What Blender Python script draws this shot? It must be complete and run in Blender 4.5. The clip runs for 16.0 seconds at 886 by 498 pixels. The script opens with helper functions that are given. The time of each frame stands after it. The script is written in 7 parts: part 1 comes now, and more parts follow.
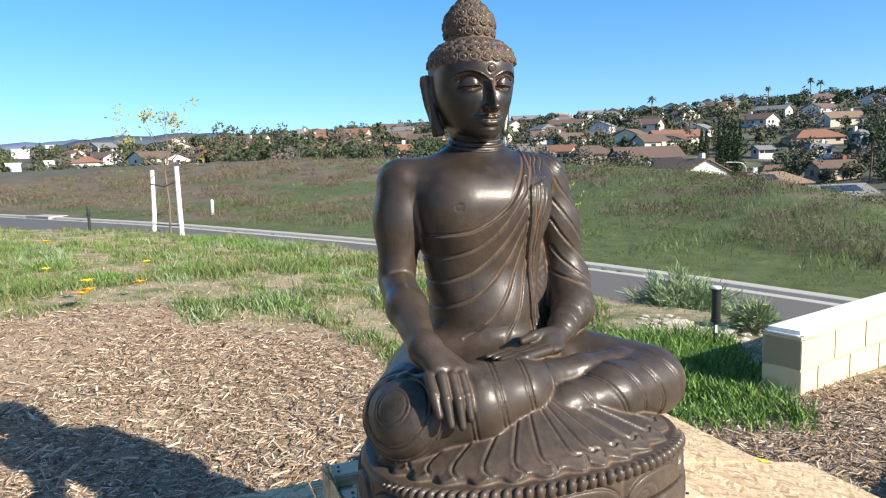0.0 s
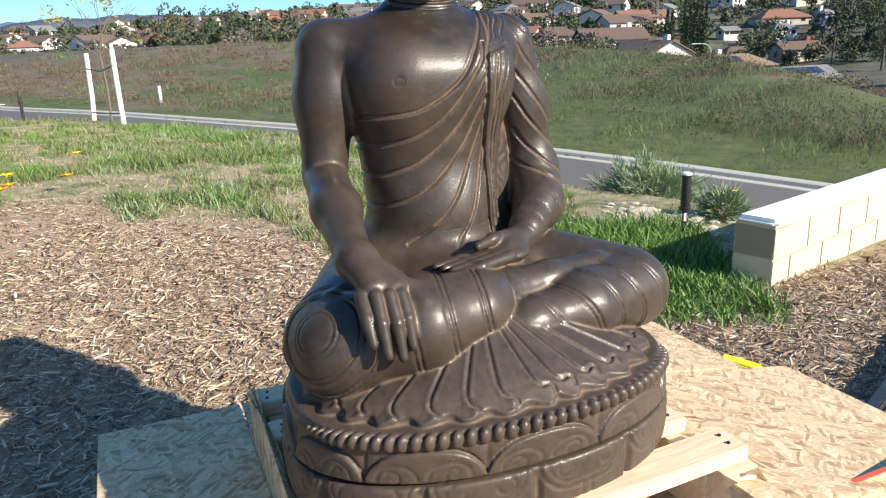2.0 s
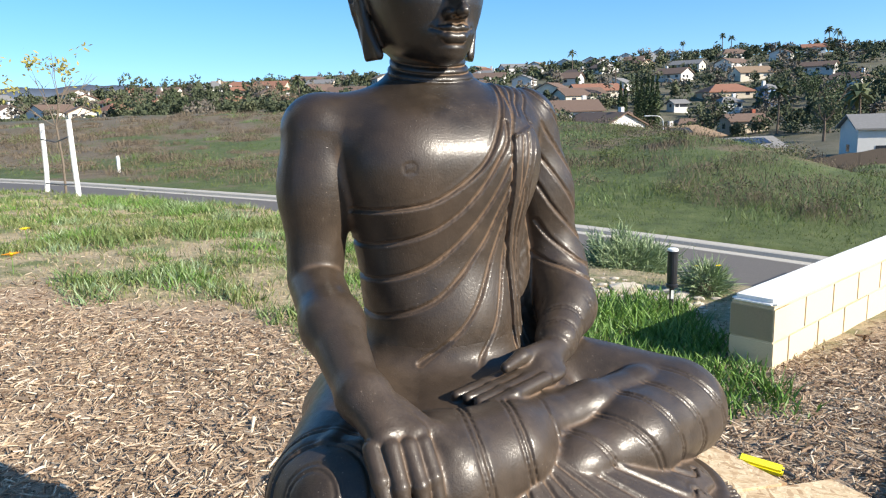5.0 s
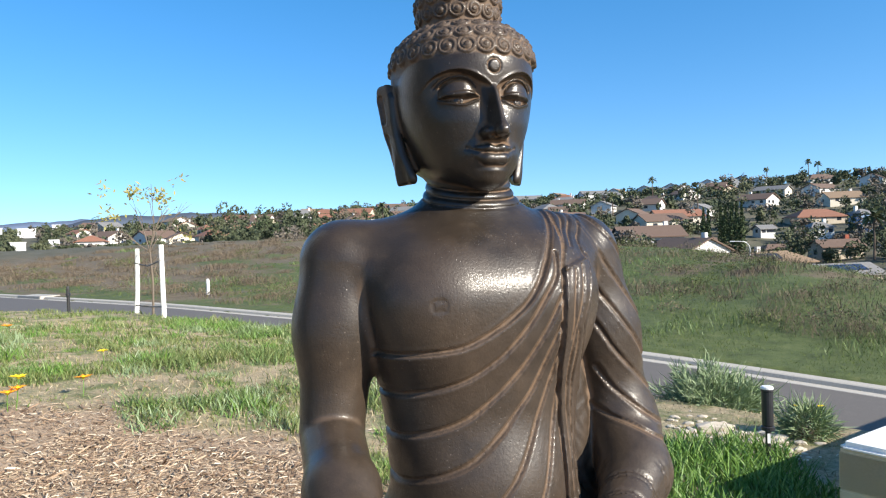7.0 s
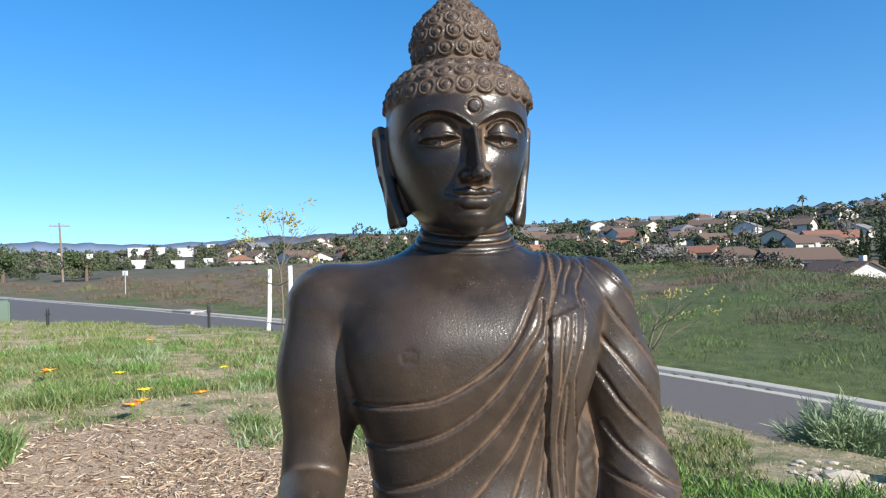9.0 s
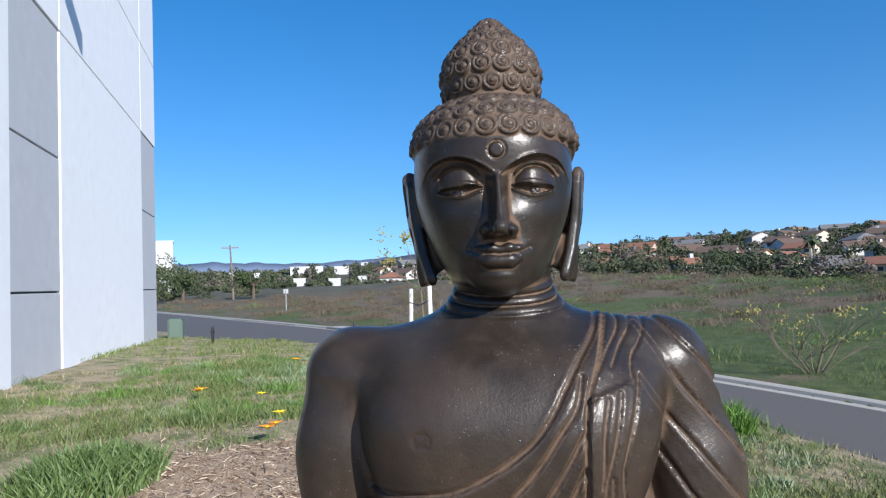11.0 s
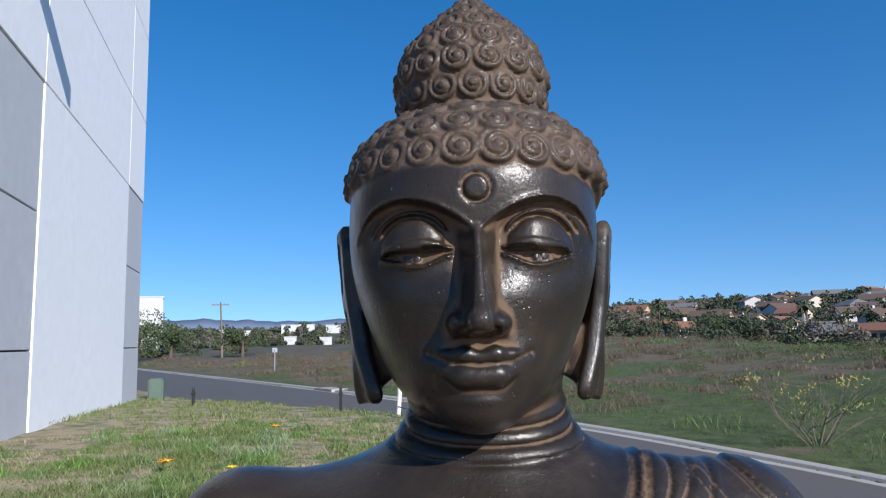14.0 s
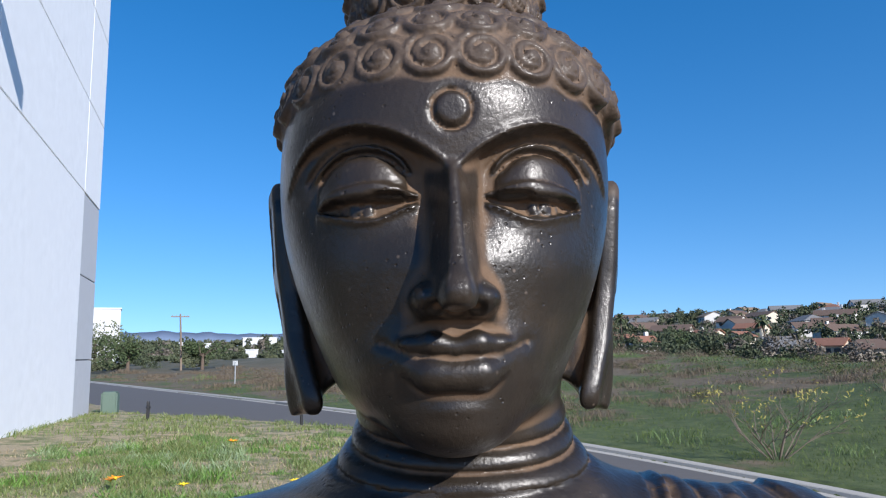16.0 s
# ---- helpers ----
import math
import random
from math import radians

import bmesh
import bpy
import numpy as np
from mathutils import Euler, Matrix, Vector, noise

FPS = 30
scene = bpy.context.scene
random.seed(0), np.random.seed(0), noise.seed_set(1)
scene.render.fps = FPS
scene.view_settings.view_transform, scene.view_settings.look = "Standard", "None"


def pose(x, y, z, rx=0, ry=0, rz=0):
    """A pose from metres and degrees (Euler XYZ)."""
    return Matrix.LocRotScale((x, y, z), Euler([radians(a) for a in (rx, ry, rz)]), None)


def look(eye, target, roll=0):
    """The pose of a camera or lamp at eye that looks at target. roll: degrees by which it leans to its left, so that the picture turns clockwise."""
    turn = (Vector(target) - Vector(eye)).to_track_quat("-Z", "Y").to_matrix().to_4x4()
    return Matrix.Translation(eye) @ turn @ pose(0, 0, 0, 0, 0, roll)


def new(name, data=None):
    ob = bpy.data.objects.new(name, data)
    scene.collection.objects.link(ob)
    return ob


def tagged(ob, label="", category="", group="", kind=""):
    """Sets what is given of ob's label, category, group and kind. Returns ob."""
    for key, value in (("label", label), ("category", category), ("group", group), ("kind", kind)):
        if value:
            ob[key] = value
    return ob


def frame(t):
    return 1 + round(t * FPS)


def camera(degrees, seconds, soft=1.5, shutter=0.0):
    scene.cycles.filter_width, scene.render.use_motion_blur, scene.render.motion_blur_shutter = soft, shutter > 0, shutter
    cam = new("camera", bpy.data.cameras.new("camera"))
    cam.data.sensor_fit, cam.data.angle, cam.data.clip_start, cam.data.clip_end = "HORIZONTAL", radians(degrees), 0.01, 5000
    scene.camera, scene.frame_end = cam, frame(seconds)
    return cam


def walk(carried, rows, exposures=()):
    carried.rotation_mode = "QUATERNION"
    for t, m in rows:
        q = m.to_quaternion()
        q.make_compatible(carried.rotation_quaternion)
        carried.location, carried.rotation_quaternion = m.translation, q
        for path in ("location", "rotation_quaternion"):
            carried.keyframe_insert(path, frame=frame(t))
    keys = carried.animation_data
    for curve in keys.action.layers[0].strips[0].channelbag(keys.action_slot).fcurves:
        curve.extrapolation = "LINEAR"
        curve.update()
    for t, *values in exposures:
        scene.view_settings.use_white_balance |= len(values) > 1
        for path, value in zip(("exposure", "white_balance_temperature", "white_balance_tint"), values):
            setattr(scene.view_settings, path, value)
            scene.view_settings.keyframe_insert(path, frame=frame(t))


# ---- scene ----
cam = camera(63.3, 16.0, 1.2)
PATH = [
    (0, (0.281, 0.101, 1.476), (0.03, 2.069, 1.222), -1.8),
    (0.5, (0.32, 0.2, 1.438), (0.034, 2.151, 1.105), -1.9),
    (1, (0.35, 0.275, 1.429), (0.057, 2.213, 1.03), -2.9),
    (1.5, (0.335, 0.373, 1.422), (0.095, 2.306, 0.967), -2.6),
    (2, (0.291, 0.457, 1.425), (0.137, 2.37, 0.863), -2.1),
    (2.5, (0.241, 0.512, 1.432), (0.117, 2.401, 0.787), -1.5),
    (3, (0.208, 0.556, 1.432), (0.098, 2.425, 0.728), -1.1),
    (3.5, (0.19, 0.595, 1.43), (0.104, 2.481, 0.77), -1.5),
    (3.9, (0.19, 0.634, 1.44), (0.118, 2.549, 0.867), -1.6),
    (4, (0.19, 0.646, 1.441), (0.121, 2.567, 0.889), -1.9),
    (4.5, (0.184, 0.704, 1.438), (0.13, 2.648, 0.972), -1.5),
    (5, (0.168, 0.751, 1.441), (0.124, 2.714, 1.057), -1.8),
    (5.2, (0.157, 0.767, 1.443), (0.118, 2.736, 1.095), -2.0),
    (7.3, (0.254, 0.97, 1.445), (-0.054, 2.946, 1.438), -1.6),
    (7.5, (0.271, 0.988, 1.451), (-0.072, 2.958, 1.457), -1.5),
    (8, (0.317, 1.006, 1.46), (-0.11, 2.959, 1.497), -1.6),
    (8.2, (0.342, 1.008, 1.466), (-0.12, 2.953, 1.507), -1.6),
    (10.3, (0.544, 1.114, 1.504), (-0.324, 2.916, 1.513), -1.3),
    (10.5, (0.544, 1.133, 1.523), (-0.367, 2.913, 1.539), -1.4),
    (11, (0.56, 1.223, 1.54), (-0.418, 2.965, 1.628), -2.0),
    (11.5, (0.55, 1.314, 1.551), (-0.441, 3.041, 1.743), -1.2),
    (12, (0.537, 1.381, 1.554), (-0.479, 3.087, 1.792), -1.2),
    (12.5, (0.498, 1.447, 1.564), (-0.524, 3.149, 1.811), -1.9),
    (13, (0.454, 1.501, 1.569), (-0.541, 3.218, 1.815), -1.9),
    (13.5, (0.435, 1.533, 1.58), (-0.534, 3.265, 1.834), -1.8),
    (14, (0.411, 1.571, 1.59), (-0.54, 3.312, 1.843), -1.2),
    (14.5, (0.385, 1.607, 1.6), (-0.549, 3.357, 1.852), -1.1),
    (15, (0.367, 1.631, 1.593), (-0.545, 3.393, 1.844), -0.4),
    (15.5, (0.345, 1.673, 1.582), (-0.541, 3.446, 1.85), -0.6),
    (16, (0.334, 1.715, 1.574), (-0.528, 3.497, 1.862), -1.0),
]
EXPOSURES = [(0.0, 0.86, 7150, 9), (5.0, 0.86, 7150, 9), (7.5, 0.82, 7000, 9), (8.2, 0.75, 6850, 9), (10.3, 0.48, 6450, 9), (11.0, 0.34, 6300, 11), (12.5, 0.10, 6250, 12), (13.5, 0.08, 6250, 12), (14.5, 0.18, 6250, 12), (16.0, 0.32, 6250, 12)]
walk(cam, [(t, look(eye, target, roll)) for t, eye, target, roll in PATH], EXPOSURES)

# ---- light: a clear winter sky and a low sun ----
SUN_EL, SUN_AZ = 27.5, 64.5          # degrees; azimuth from -y towards +x
sun_dir = Vector((math.sin(radians(SUN_AZ)) * math.cos(radians(SUN_EL)), -math.cos(radians(SUN_AZ)) * math.cos(radians(SUN_EL)), math.sin(radians(SUN_EL))))
world = bpy.data.worlds.new("clear_sky")
scene.world = world
world.use_nodes = True
wn = world.node_tree
wn.nodes.clear()
sky = wn.nodes.new("ShaderNodeTexSky")
sky.sky_type = "NISHITA"
sky.sun_disc = False
sky.sun_elevation = radians(SUN_EL)
sky.sun_rotation = math.atan2(sun_dir.x, sun_dir.y)
sky.altitude = 1200
sky.air_density, sky.dust_density, sky.ozone_density = 1.0, 1.0, 2.8
back = wn.nodes.new("ShaderNodeBackground")
back.inputs["Strength"].default_value = 0.185
wout = wn.nodes.new("ShaderNodeOutputWorld")
deep = wn.nodes.new("ShaderNodeHueSaturation")
deep.inputs["Saturation"].default_value = 1.36
deep.inputs["Hue"].default_value = 0.506
wn.links.new(sky.outputs[0], deep.inputs["Color"])
raised = wn.nodes.new("ShaderNodeMapping")
raised.inputs["Location"].default_value = (0, 0, 0.09)
wn.links.new(wn.nodes.new("ShaderNodeTexCoord").outputs["Generated"], raised.inputs["Vector"])
wn.links.new(raised.outputs[0], sky.inputs[0])
even = wn.nodes.new("ShaderNodeGamma")
even.inputs["Gamma"].default_value = 0.85
wn.links.new(deep.outputs[0], even.inputs[0])
wn.links.new(even.outputs[0], back.inputs[0])
wn.links.new(back.outputs[0], wout.inputs[0])
sun = new("sun", bpy.data.lights.new("sun", "SUN"))
sun.data.energy, sun.data.angle, sun.data.color = 5.0, radians(0.5), (1.0, 0.96, 0.90)
sun.matrix_world = look((sun_dir * 50)[:], (0, 0, 0))


# ---- materials ----
def mat(name, build):
    m = bpy.data.materials.new(name)
    m.use_nodes = True
    nt = m.node_tree
    b = nt.nodes["Principled BSDF"]

    class N:
        tree, bsdf = nt, b

        @staticmethod
        def node(kind, **inputs):
            n = nt.nodes.new("ShaderNode" + kind)
            for k, v in inputs.items():
                if isinstance(v, bpy.types.NodeSocket):
                    nt.links.new(v, n.inputs[k.replace("_", " ")])
                else:
                    n.inputs[k.replace("_", " ")].default_value = v
            return n

        @staticmethod
        def coord(kind="Object"):
            return nt.nodes.new("ShaderNodeTexCoord").outputs[kind]

        @staticmethod
        def place():
            return nt.nodes.new("ShaderNodeNewGeometry").outputs["Position"]

        @staticmethod
        def noise(vec, scale, detail=4.0, rough=0.55, distort=0.0):
            return N.node("TexNoise", Vector=vec, Scale=scale, Detail=detail, Roughness=rough, Distortion=distort).outputs["Fac"]

        @staticmethod
        def ramp(fac, *stops):
            n = nt.nodes.new("ShaderNodeValToRGB")
            nt.links.new(fac, n.inputs[0])
            e = n.color_ramp.elements
            while len(e) < len(stops):
                e.new(0.5)
            for el, (pos, col) in zip(e, stops):
                el.position = pos
                el.color = (*col, 1) if len(col) == 3 else col
            return n.outputs[0]

        @staticmethod
        def mix(fac, a, c, how="MIX"):
            n = nt.nodes.new("ShaderNodeMix")
            n.data_type, n.blend_type = "RGBA", how
            for sock, v in ((n.inputs[0], fac), (n.inputs[6], a), (n.inputs[7], c)):
                if isinstance(v, bpy.types.NodeSocket):
                    nt.links.new(v, sock)
                else:
                    sock.default_value = v if isinstance(v, (int, float)) else ((*v, 1) if len(v) == 3 else v)
            return n.outputs[2]

        @staticmethod
        def maths(op, a, c=0.0, clamp=False):
            n = nt.nodes.new("ShaderNodeMath")
            n.operation, n.use_clamp = op, clamp
            for sock, v in ((n.inputs[0], a), (n.inputs[1], c)):
                if isinstance(v, bpy.types.NodeSocket):
                    nt.links.new(v, sock)
                else:
                    sock.default_value = v
            return n.outputs[0]

        @staticmethod
        def attr(name):
            n = nt.nodes.new("ShaderNodeAttribute")
            n.attribute_name = name
            return n.outputs["Fac"]

        @staticmethod
        def piece():
            return nt.nodes.new("ShaderNodeObjectInfo").outputs["Random"]

        @staticmethod
        def island():
            return nt.nodes.new("ShaderNodeNewGeometry").outputs["Random Per Island"]

        @staticmethod
        def bump(height, strength=0.4, distance=0.01, normal=None):
            n = N.node("Bump", Height=height, Strength=strength, Distance=distance)
            if normal is not None:
                nt.links.new(normal, n.inputs["Normal"])
            return n.outputs[0]

        @staticmethod
        def set(**kw):
            for k, v in kw.items():
                s = b.inputs[k.replace("_", " ")]
                if isinstance(v, bpy.types.NodeSocket):
                    nt.links.new(v, s)
                else:
                    s.default_value = v if isinstance(v, (int, float)) else ((*v, 1) if len(v) == 3 and s.type == "RGBA" else v)

    build(N)
    return m


def plain(name, colour, rough=0.6, metal=0.0, vary=0.12, scale=30.0, bump=0.1, by_piece=0.0):
    def build(n):
        c = n.coord()
        f = n.noise(c, scale, 5)
        dark = tuple(x * (1 - vary) for x in colour)
        light = tuple(min(x * (1 + vary), 1) for x in colour)
        col = n.ramp(f, (0.3, dark), (0.7, light))
        big = n.noise(c, scale * 0.12, 3)
        col = n.mix(n.ramp(big, (0.35, (0, 0, 0)), (0.7, (1, 1, 1))), col, tuple(x * (1 - vary) for x in light), "MIX")
        if by_piece:
            r = n.piece()
            col = n.mix(r, col, tuple(x * (1 - by_piece) for x in colour))
        n.set(Base_Color=col, Roughness=rough, Metallic=metal, Normal=n.bump(f, bump, 0.004))
    return mat(name, build)


def statue_stone(n):
    c = n.coord()
    fine = n.noise(c, 260, 6, 0.6)
    mid = n.noise(c, 22, 5, 0.6)
    big = n.noise(c, 5, 4, 0.55)
    col = n.ramp(mid, (0.25, (0.010, 0.0078, 0.0056)), (0.55, (0.021, 0.0155, 0.0106)), (0.8, (0.042, 0.030, 0.0195)))
    col = n.mix(n.ramp(big, (0.45, (0, 0, 0)), (0.7, (0.6, 0.6, 0.6))), col, (0.048, 0.033, 0.0220))
    hol = n.attr("hollow")
    dusty = n.attr("dusty")
    dirt = n.maths("MULTIPLY", n.ramp(hol, (0.28, (0, 0, 0)), (0.85, (1, 1, 1))), n.ramp(n.noise(c, 14, 4), (0.30, (0.25, 0.25, 0.25)), (0.62, (1, 1, 1))))
    col = n.mix(n.maths("MULTIPLY", dirt, 0.85), col, n.mix(mid, (0.13, 0.074, 0.040), (0.20, 0.132, 0.082)))
    dust = n.maths("MULTIPLY", n.maths("MULTIPLY", dusty, n.ramp(hol, (0.0, (0.60, 0.60, 0.60)), (0.5, (1, 1, 1)))), n.ramp(n.noise(c, 55, 5, 0.7), (0.25, (0.4, 0.4, 0.4)), (0.6, (1, 1, 1))))
    col = n.mix(n.maths("MULTIPLY", dust, 0.85), col, n.mix(fine, (0.092, 0.062, 0.043), (0.185, 0.129, 0.090)))
    specks = n.ramp(n.node("TexVoronoi", Vector=c, Scale=95.0).outputs["Distance"], (0.06, (1, 1, 1)), (0.13, (0, 0, 0)))
    gate = n.ramp(n.noise(c, 9, 3), (0.50, (0, 0, 0)), (0.62, (1, 1, 1)))
    col = n.mix(n.maths("MULTIPLY", n.maths("MULTIPLY", specks, gate), 0.8), col, (0.17, 0.13, 0.10))
    nicks = n.ramp(n.node("TexVoronoi", Vector=n.node("Mapping", Vector=c, Scale=(1.0, 1.0, 0.55)).outputs[0], Scale=210.0).outputs["Distance"], (0.09, (1, 1, 1)), (0.15, (0, 0, 0)))
    col = n.mix(n.maths("MULTIPLY", n.maths("MULTIPLY", nicks, n.ramp(n.noise(c, 26, 3), (0.58, (0, 0, 0)), (0.70, (1, 1, 1)))), 0.35), col, (0.16, 0.125, 0.095))
    # pale scuffs and hairline scratches
    streak = n.noise(n.node("Mapping", Vector=c, Scale=(1.0, 1.0, 0.22), Rotation=(0.3, 0.2, 0.0)).outputs[0], 120, 4, 0.75)
    scuff = n.maths("MULTIPLY", n.ramp(streak, (0.60, (0, 0, 0)), (0.70, (1, 1, 1))), n.ramp(n.noise(c, 11, 4, 0.7), (0.54, (0, 0, 0)), (0.70, (1, 1, 1))))
    col = n.mix(n.maths("MULTIPLY", scuff, 0.55), col, (0.14, 0.115, 0.095))
    rough = n.maths("ADD", n.maths("MULTIPLY", n.maths("MAXIMUM", dirt, dust), 0.42), n.ramp(n.noise(c, 40, 5), (0.3, (0.33, 0.33, 0.33)), (0.75, (0.50, 0.50, 0.50))))
    pits = n.ramp(n.node("TexVoronoi", Vector=c, Scale=140.0).outputs["Distance"], (0.05, (0, 0, 0)), (0.16, (1, 1, 1)))
    pits = n.mix(n.ramp(n.noise(c, 18, 3), (0.45, (1, 1, 1)), (0.6, (0, 0, 0))), pits, (1, 1, 1))
    nrm = n.bump(n.maths("ADD", n.maths("MULTIPLY", pits, 1.0), n.maths("MULTIPLY", fine, 0.45)), 0.36, 0.003)
    n.set(Base_Color=col, Roughness=rough, Normal=nrm, Specular_IOR_Level=0.32, Coat_Weight=n.maths("MULTIPLY", n.maths("SUBTRACT", 1.0, n.maths("MAXIMUM", dirt, dust)), 0.36), Coat_Roughness=n.ramp(n.noise(c, 60, 5, 0.7), (0.3, (0.10, 0.10, 0.10)), (0.7, (0.24, 0.24, 0.24))), Coat_Normal=n.bump(n.maths("ADD", pits, n.maths("MULTIPLY", fine, 0.5)), 0.35, 0.003))


STONE = mat("dark_polished_stone", statue_stone)


def osb(n):
    c = n.coord()
    wob = n.node("TexNoise", Vector=c, Scale=9.0, Detail=3.0).outputs["Color"]
    warp = n.node("VectorMath", Vector=c).outputs[0]
    add = warp.node
    n.tree.links.new(n.node("Mapping", Vector=wob, Scale=(0.04, 0.04, 0.04)).outputs[0], add.inputs[1])
    layers = []
    for k, (rot, scale, stretch) in enumerate(((0.35, 17.0, 4.4), (-0.75, 22.0, 4.8), (1.35, 16.0, 3.6))):
        v = n.node("TexVoronoi", Vector=n.node("Mapping", Vector=n.node("Mapping", Vector=warp, Rotation=(0, 0, rot)).outputs[0], Scale=(1.0, stretch, 1.0), Location=(k * 3.1, k, 0)).outputs[0], Scale=scale)
        layers.append(n.node("SeparateColor", Color=v.outputs["Color"]).outputs[0])
    col = n.ramp(layers[0], (0.0, (0.28, 0.165, 0.080)), (0.25, (0.54, 0.38, 0.21)), (0.6, (0.72, 0.56, 0.36)), (1.0, (0.46, 0.30, 0.15)))
    top = n.ramp(layers[1], (0.0, (0.38, 0.235, 0.115)), (0.5, (0.78, 0.64, 0.42)), (1.0, (0.62, 0.45, 0.26)))
    col = n.mix(n.ramp(layers[2], (0.45, (0, 0, 0)), (0.5, (1, 1, 1))), col, top)
    f = n.noise(n.node("Mapping", Vector=c, Scale=(1.0, 6.0, 6.0), Rotation=(0.4, 0.4, 0.4)).outputs[0], 60, 5)
    col = n.mix(n.ramp(f, (0.35, (0.5, 0.5, 0.5)), (0.6, (0, 0, 0))), col, (0.27, 0.15, 0.065))
    n.set(Base_Color=col, Roughness=0.7, Normal=n.bump(n.maths("ADD", n.maths("ADD", layers[0], layers[1]), n.maths("MULTIPLY", f, 0.5)), 0.18, 0.003))


OSB = mat("strand_board", osb)


def timber(n):
    c = n.coord()
    st = n.node("Mapping", Vector=c, Scale=(2.0, 30.0, 30.0)).outputs[0]
    f = n.noise(st, 4, 5, 0.6, 0.6)
    col = n.ramp(f, (0.3, (0.62, 0.44, 0.27)), (0.6, (0.78, 0.62, 0.42)))
    n.set(Base_Color=col, Roughness=0.65, Normal=n.bump(f, 0.2, 0.003))


PINE = mat("pale_pine", timber)


def ground_mat(n):
    pos = n.place()
    sep = n.node("SeparateXYZ", Vector=pos)
    g = n.attr("grass")
    m = n.attr("mulch")
    fine = n.noise(pos, 38, 6, 0.65)
    mid = n.noise(pos, 3.0, 5, 0.6)
    far = n.noise(pos, 0.45, 6, 0.65)
    soil = n.ramp(fine, (0.25, (0.18, 0.135, 0.080)), (0.5, (0.34, 0.27, 0.165)), (0.75, (0.50, 0.41, 0.275)))
    bark = n.ramp(n.noise(n.node("Mapping", Vector=pos, Scale=(1.0, 2.5, 1.0)).outputs[0], 45, 6, 0.7, 0.8), (0.28, (0.13, 0.085, 0.052)), (0.48, (0.29, 0.205, 0.135)), (0.62, (0.45, 0.345, 0.24)), (0.8, (0.62, 0.50, 0.37)))
    green = n.ramp(fine, (0.25, (0.06, 0.075, 0.025)), (0.55, (0.13, 0.15, 0.05)), (0.8, (0.22, 0.22, 0.10)))
    dry = n.ramp(n.noise(pos, 1.6, 6, 0.7), (0.3, (0.090, 0.066, 0.038)), (0.6, (0.165, 0.125, 0.074)), (0.8, (0.24, 0.19, 0.115)))
    grassy = n.ramp(n.noise(pos, 2.2, 6, 0.7), (0.28, (0.034, 0.050, 0.012)), (0.5, (0.070, 0.096, 0.022)), (0.75, (0.125, 0.140, 0.045)))
    lush = n.maths("ADD", n.attr("lush"), n.maths("MULTIPLY", n.maths("SUBTRACT", far, 0.5), 1.6))
    field = n.mix(n.ramp(lush, (0.38, (0, 0, 0)), (0.62, (1, 1, 1))), dry, grassy)
    wood = n.ramp(n.noise(pos, 0.22, 6, 0.7), (0.3, (0.055, 0.060, 0.032)), (0.5, (0.095, 0.088, 0.052)), (0.7, (0.15, 0.125, 0.085)))
    field = n.mix(n.attr("wooded"), field, wood)
    near_grass = n.mix(n.ramp(mid, (0.44, (0, 0, 0)), (0.62, (1, 1, 1))), soil, green)
    col = n.mix(g, field, near_grass)
    col = n.mix(m, col, bark)
    n.set(Base_Color=col, Roughness=0.9, Normal=n.bump(n.maths("ADD", fine, n.maths("MULTIPLY", mid, 1.5)), 0.6, 0.03))


GROUND = mat("ground_soil", ground_mat)
ASPHALT = plain("asphalt", (0.118, 0.106, 0.095), 0.85, vary=0.25, scale=60, bump=0.3)
CONCRETE = plain("kerb_concrete", (0.42, 0.39, 0.34), 0.85, vary=0.15, scale=25, bump=0.2)
BLOCK = plain("sand_block", (0.66, 0.54, 0.36), 0.9, vary=0.10, scale=70, bump=0.35, by_piece=0.04)
MORTAR = plain("mortar", (0.58, 0.48, 0.33), 0.95, vary=0.12, scale=60, bump=0.3)
CAP = plain("white_cap", (0.82, 0.81, 0.78), 0.8, vary=0.07, scale=60, bump=0.3)
BLACK = plain("black_metal", (0.022, 0.022, 0.024), 0.4, vary=0.2, bump=0.05)
WHITE = plain("white_paint", (0.88, 0.89, 0.90), 0.7, vary=0.05, scale=4, bump=0.05)
GREY = plain("grey_paint", (0.52, 0.53, 0.55), 0.7, vary=0.06, scale=4, bump=0.05)
DARK = plain("dark_joint", (0.05, 0.055, 0.06), 0.7)
POST = plain("white_post_paint", (0.80, 0.79, 0.76), 0.7, vary=0.08)
YELLOW = plain("yellow_plastic", (0.85, 0.72, 0.02), 0.4, vary=0.04)

# ---- the statue: one solid carved from rounded forms, meshed on a grid ----
def smin(a, b, k):
    h = np.maximum(k - np.abs(a - b), 0) / k
    return np.minimum(a, b) - h * h * k * 0.25


def smax(a, b, k):
    return -smin(-a, -b, k)


def ell(p, c, s):
    q = (p - np.float32(c)) / np.float32(s)
    k0 = np.sqrt((q * q).sum(1)) + 1e-6
    g = q / np.float32(s)
    return k0 * (k0 - 1) / (np.sqrt((g * g).sum(1)) + 1e-6)


def rod(p, a, b, ra, rb=None):
    """A round bar from a to b that tapers from ra to rb."""
    rb = ra if rb is None else rb
    a, b = np.float32(a), np.float32(b)
    ba = b - a
    pa = p - a
    h = np.clip(pa @ ba / (ba @ ba), 0, 1)
    d = pa - h[:, None] * ba
    return np.sqrt((d * d).sum(1)) - (ra + (rb - ra) * h)


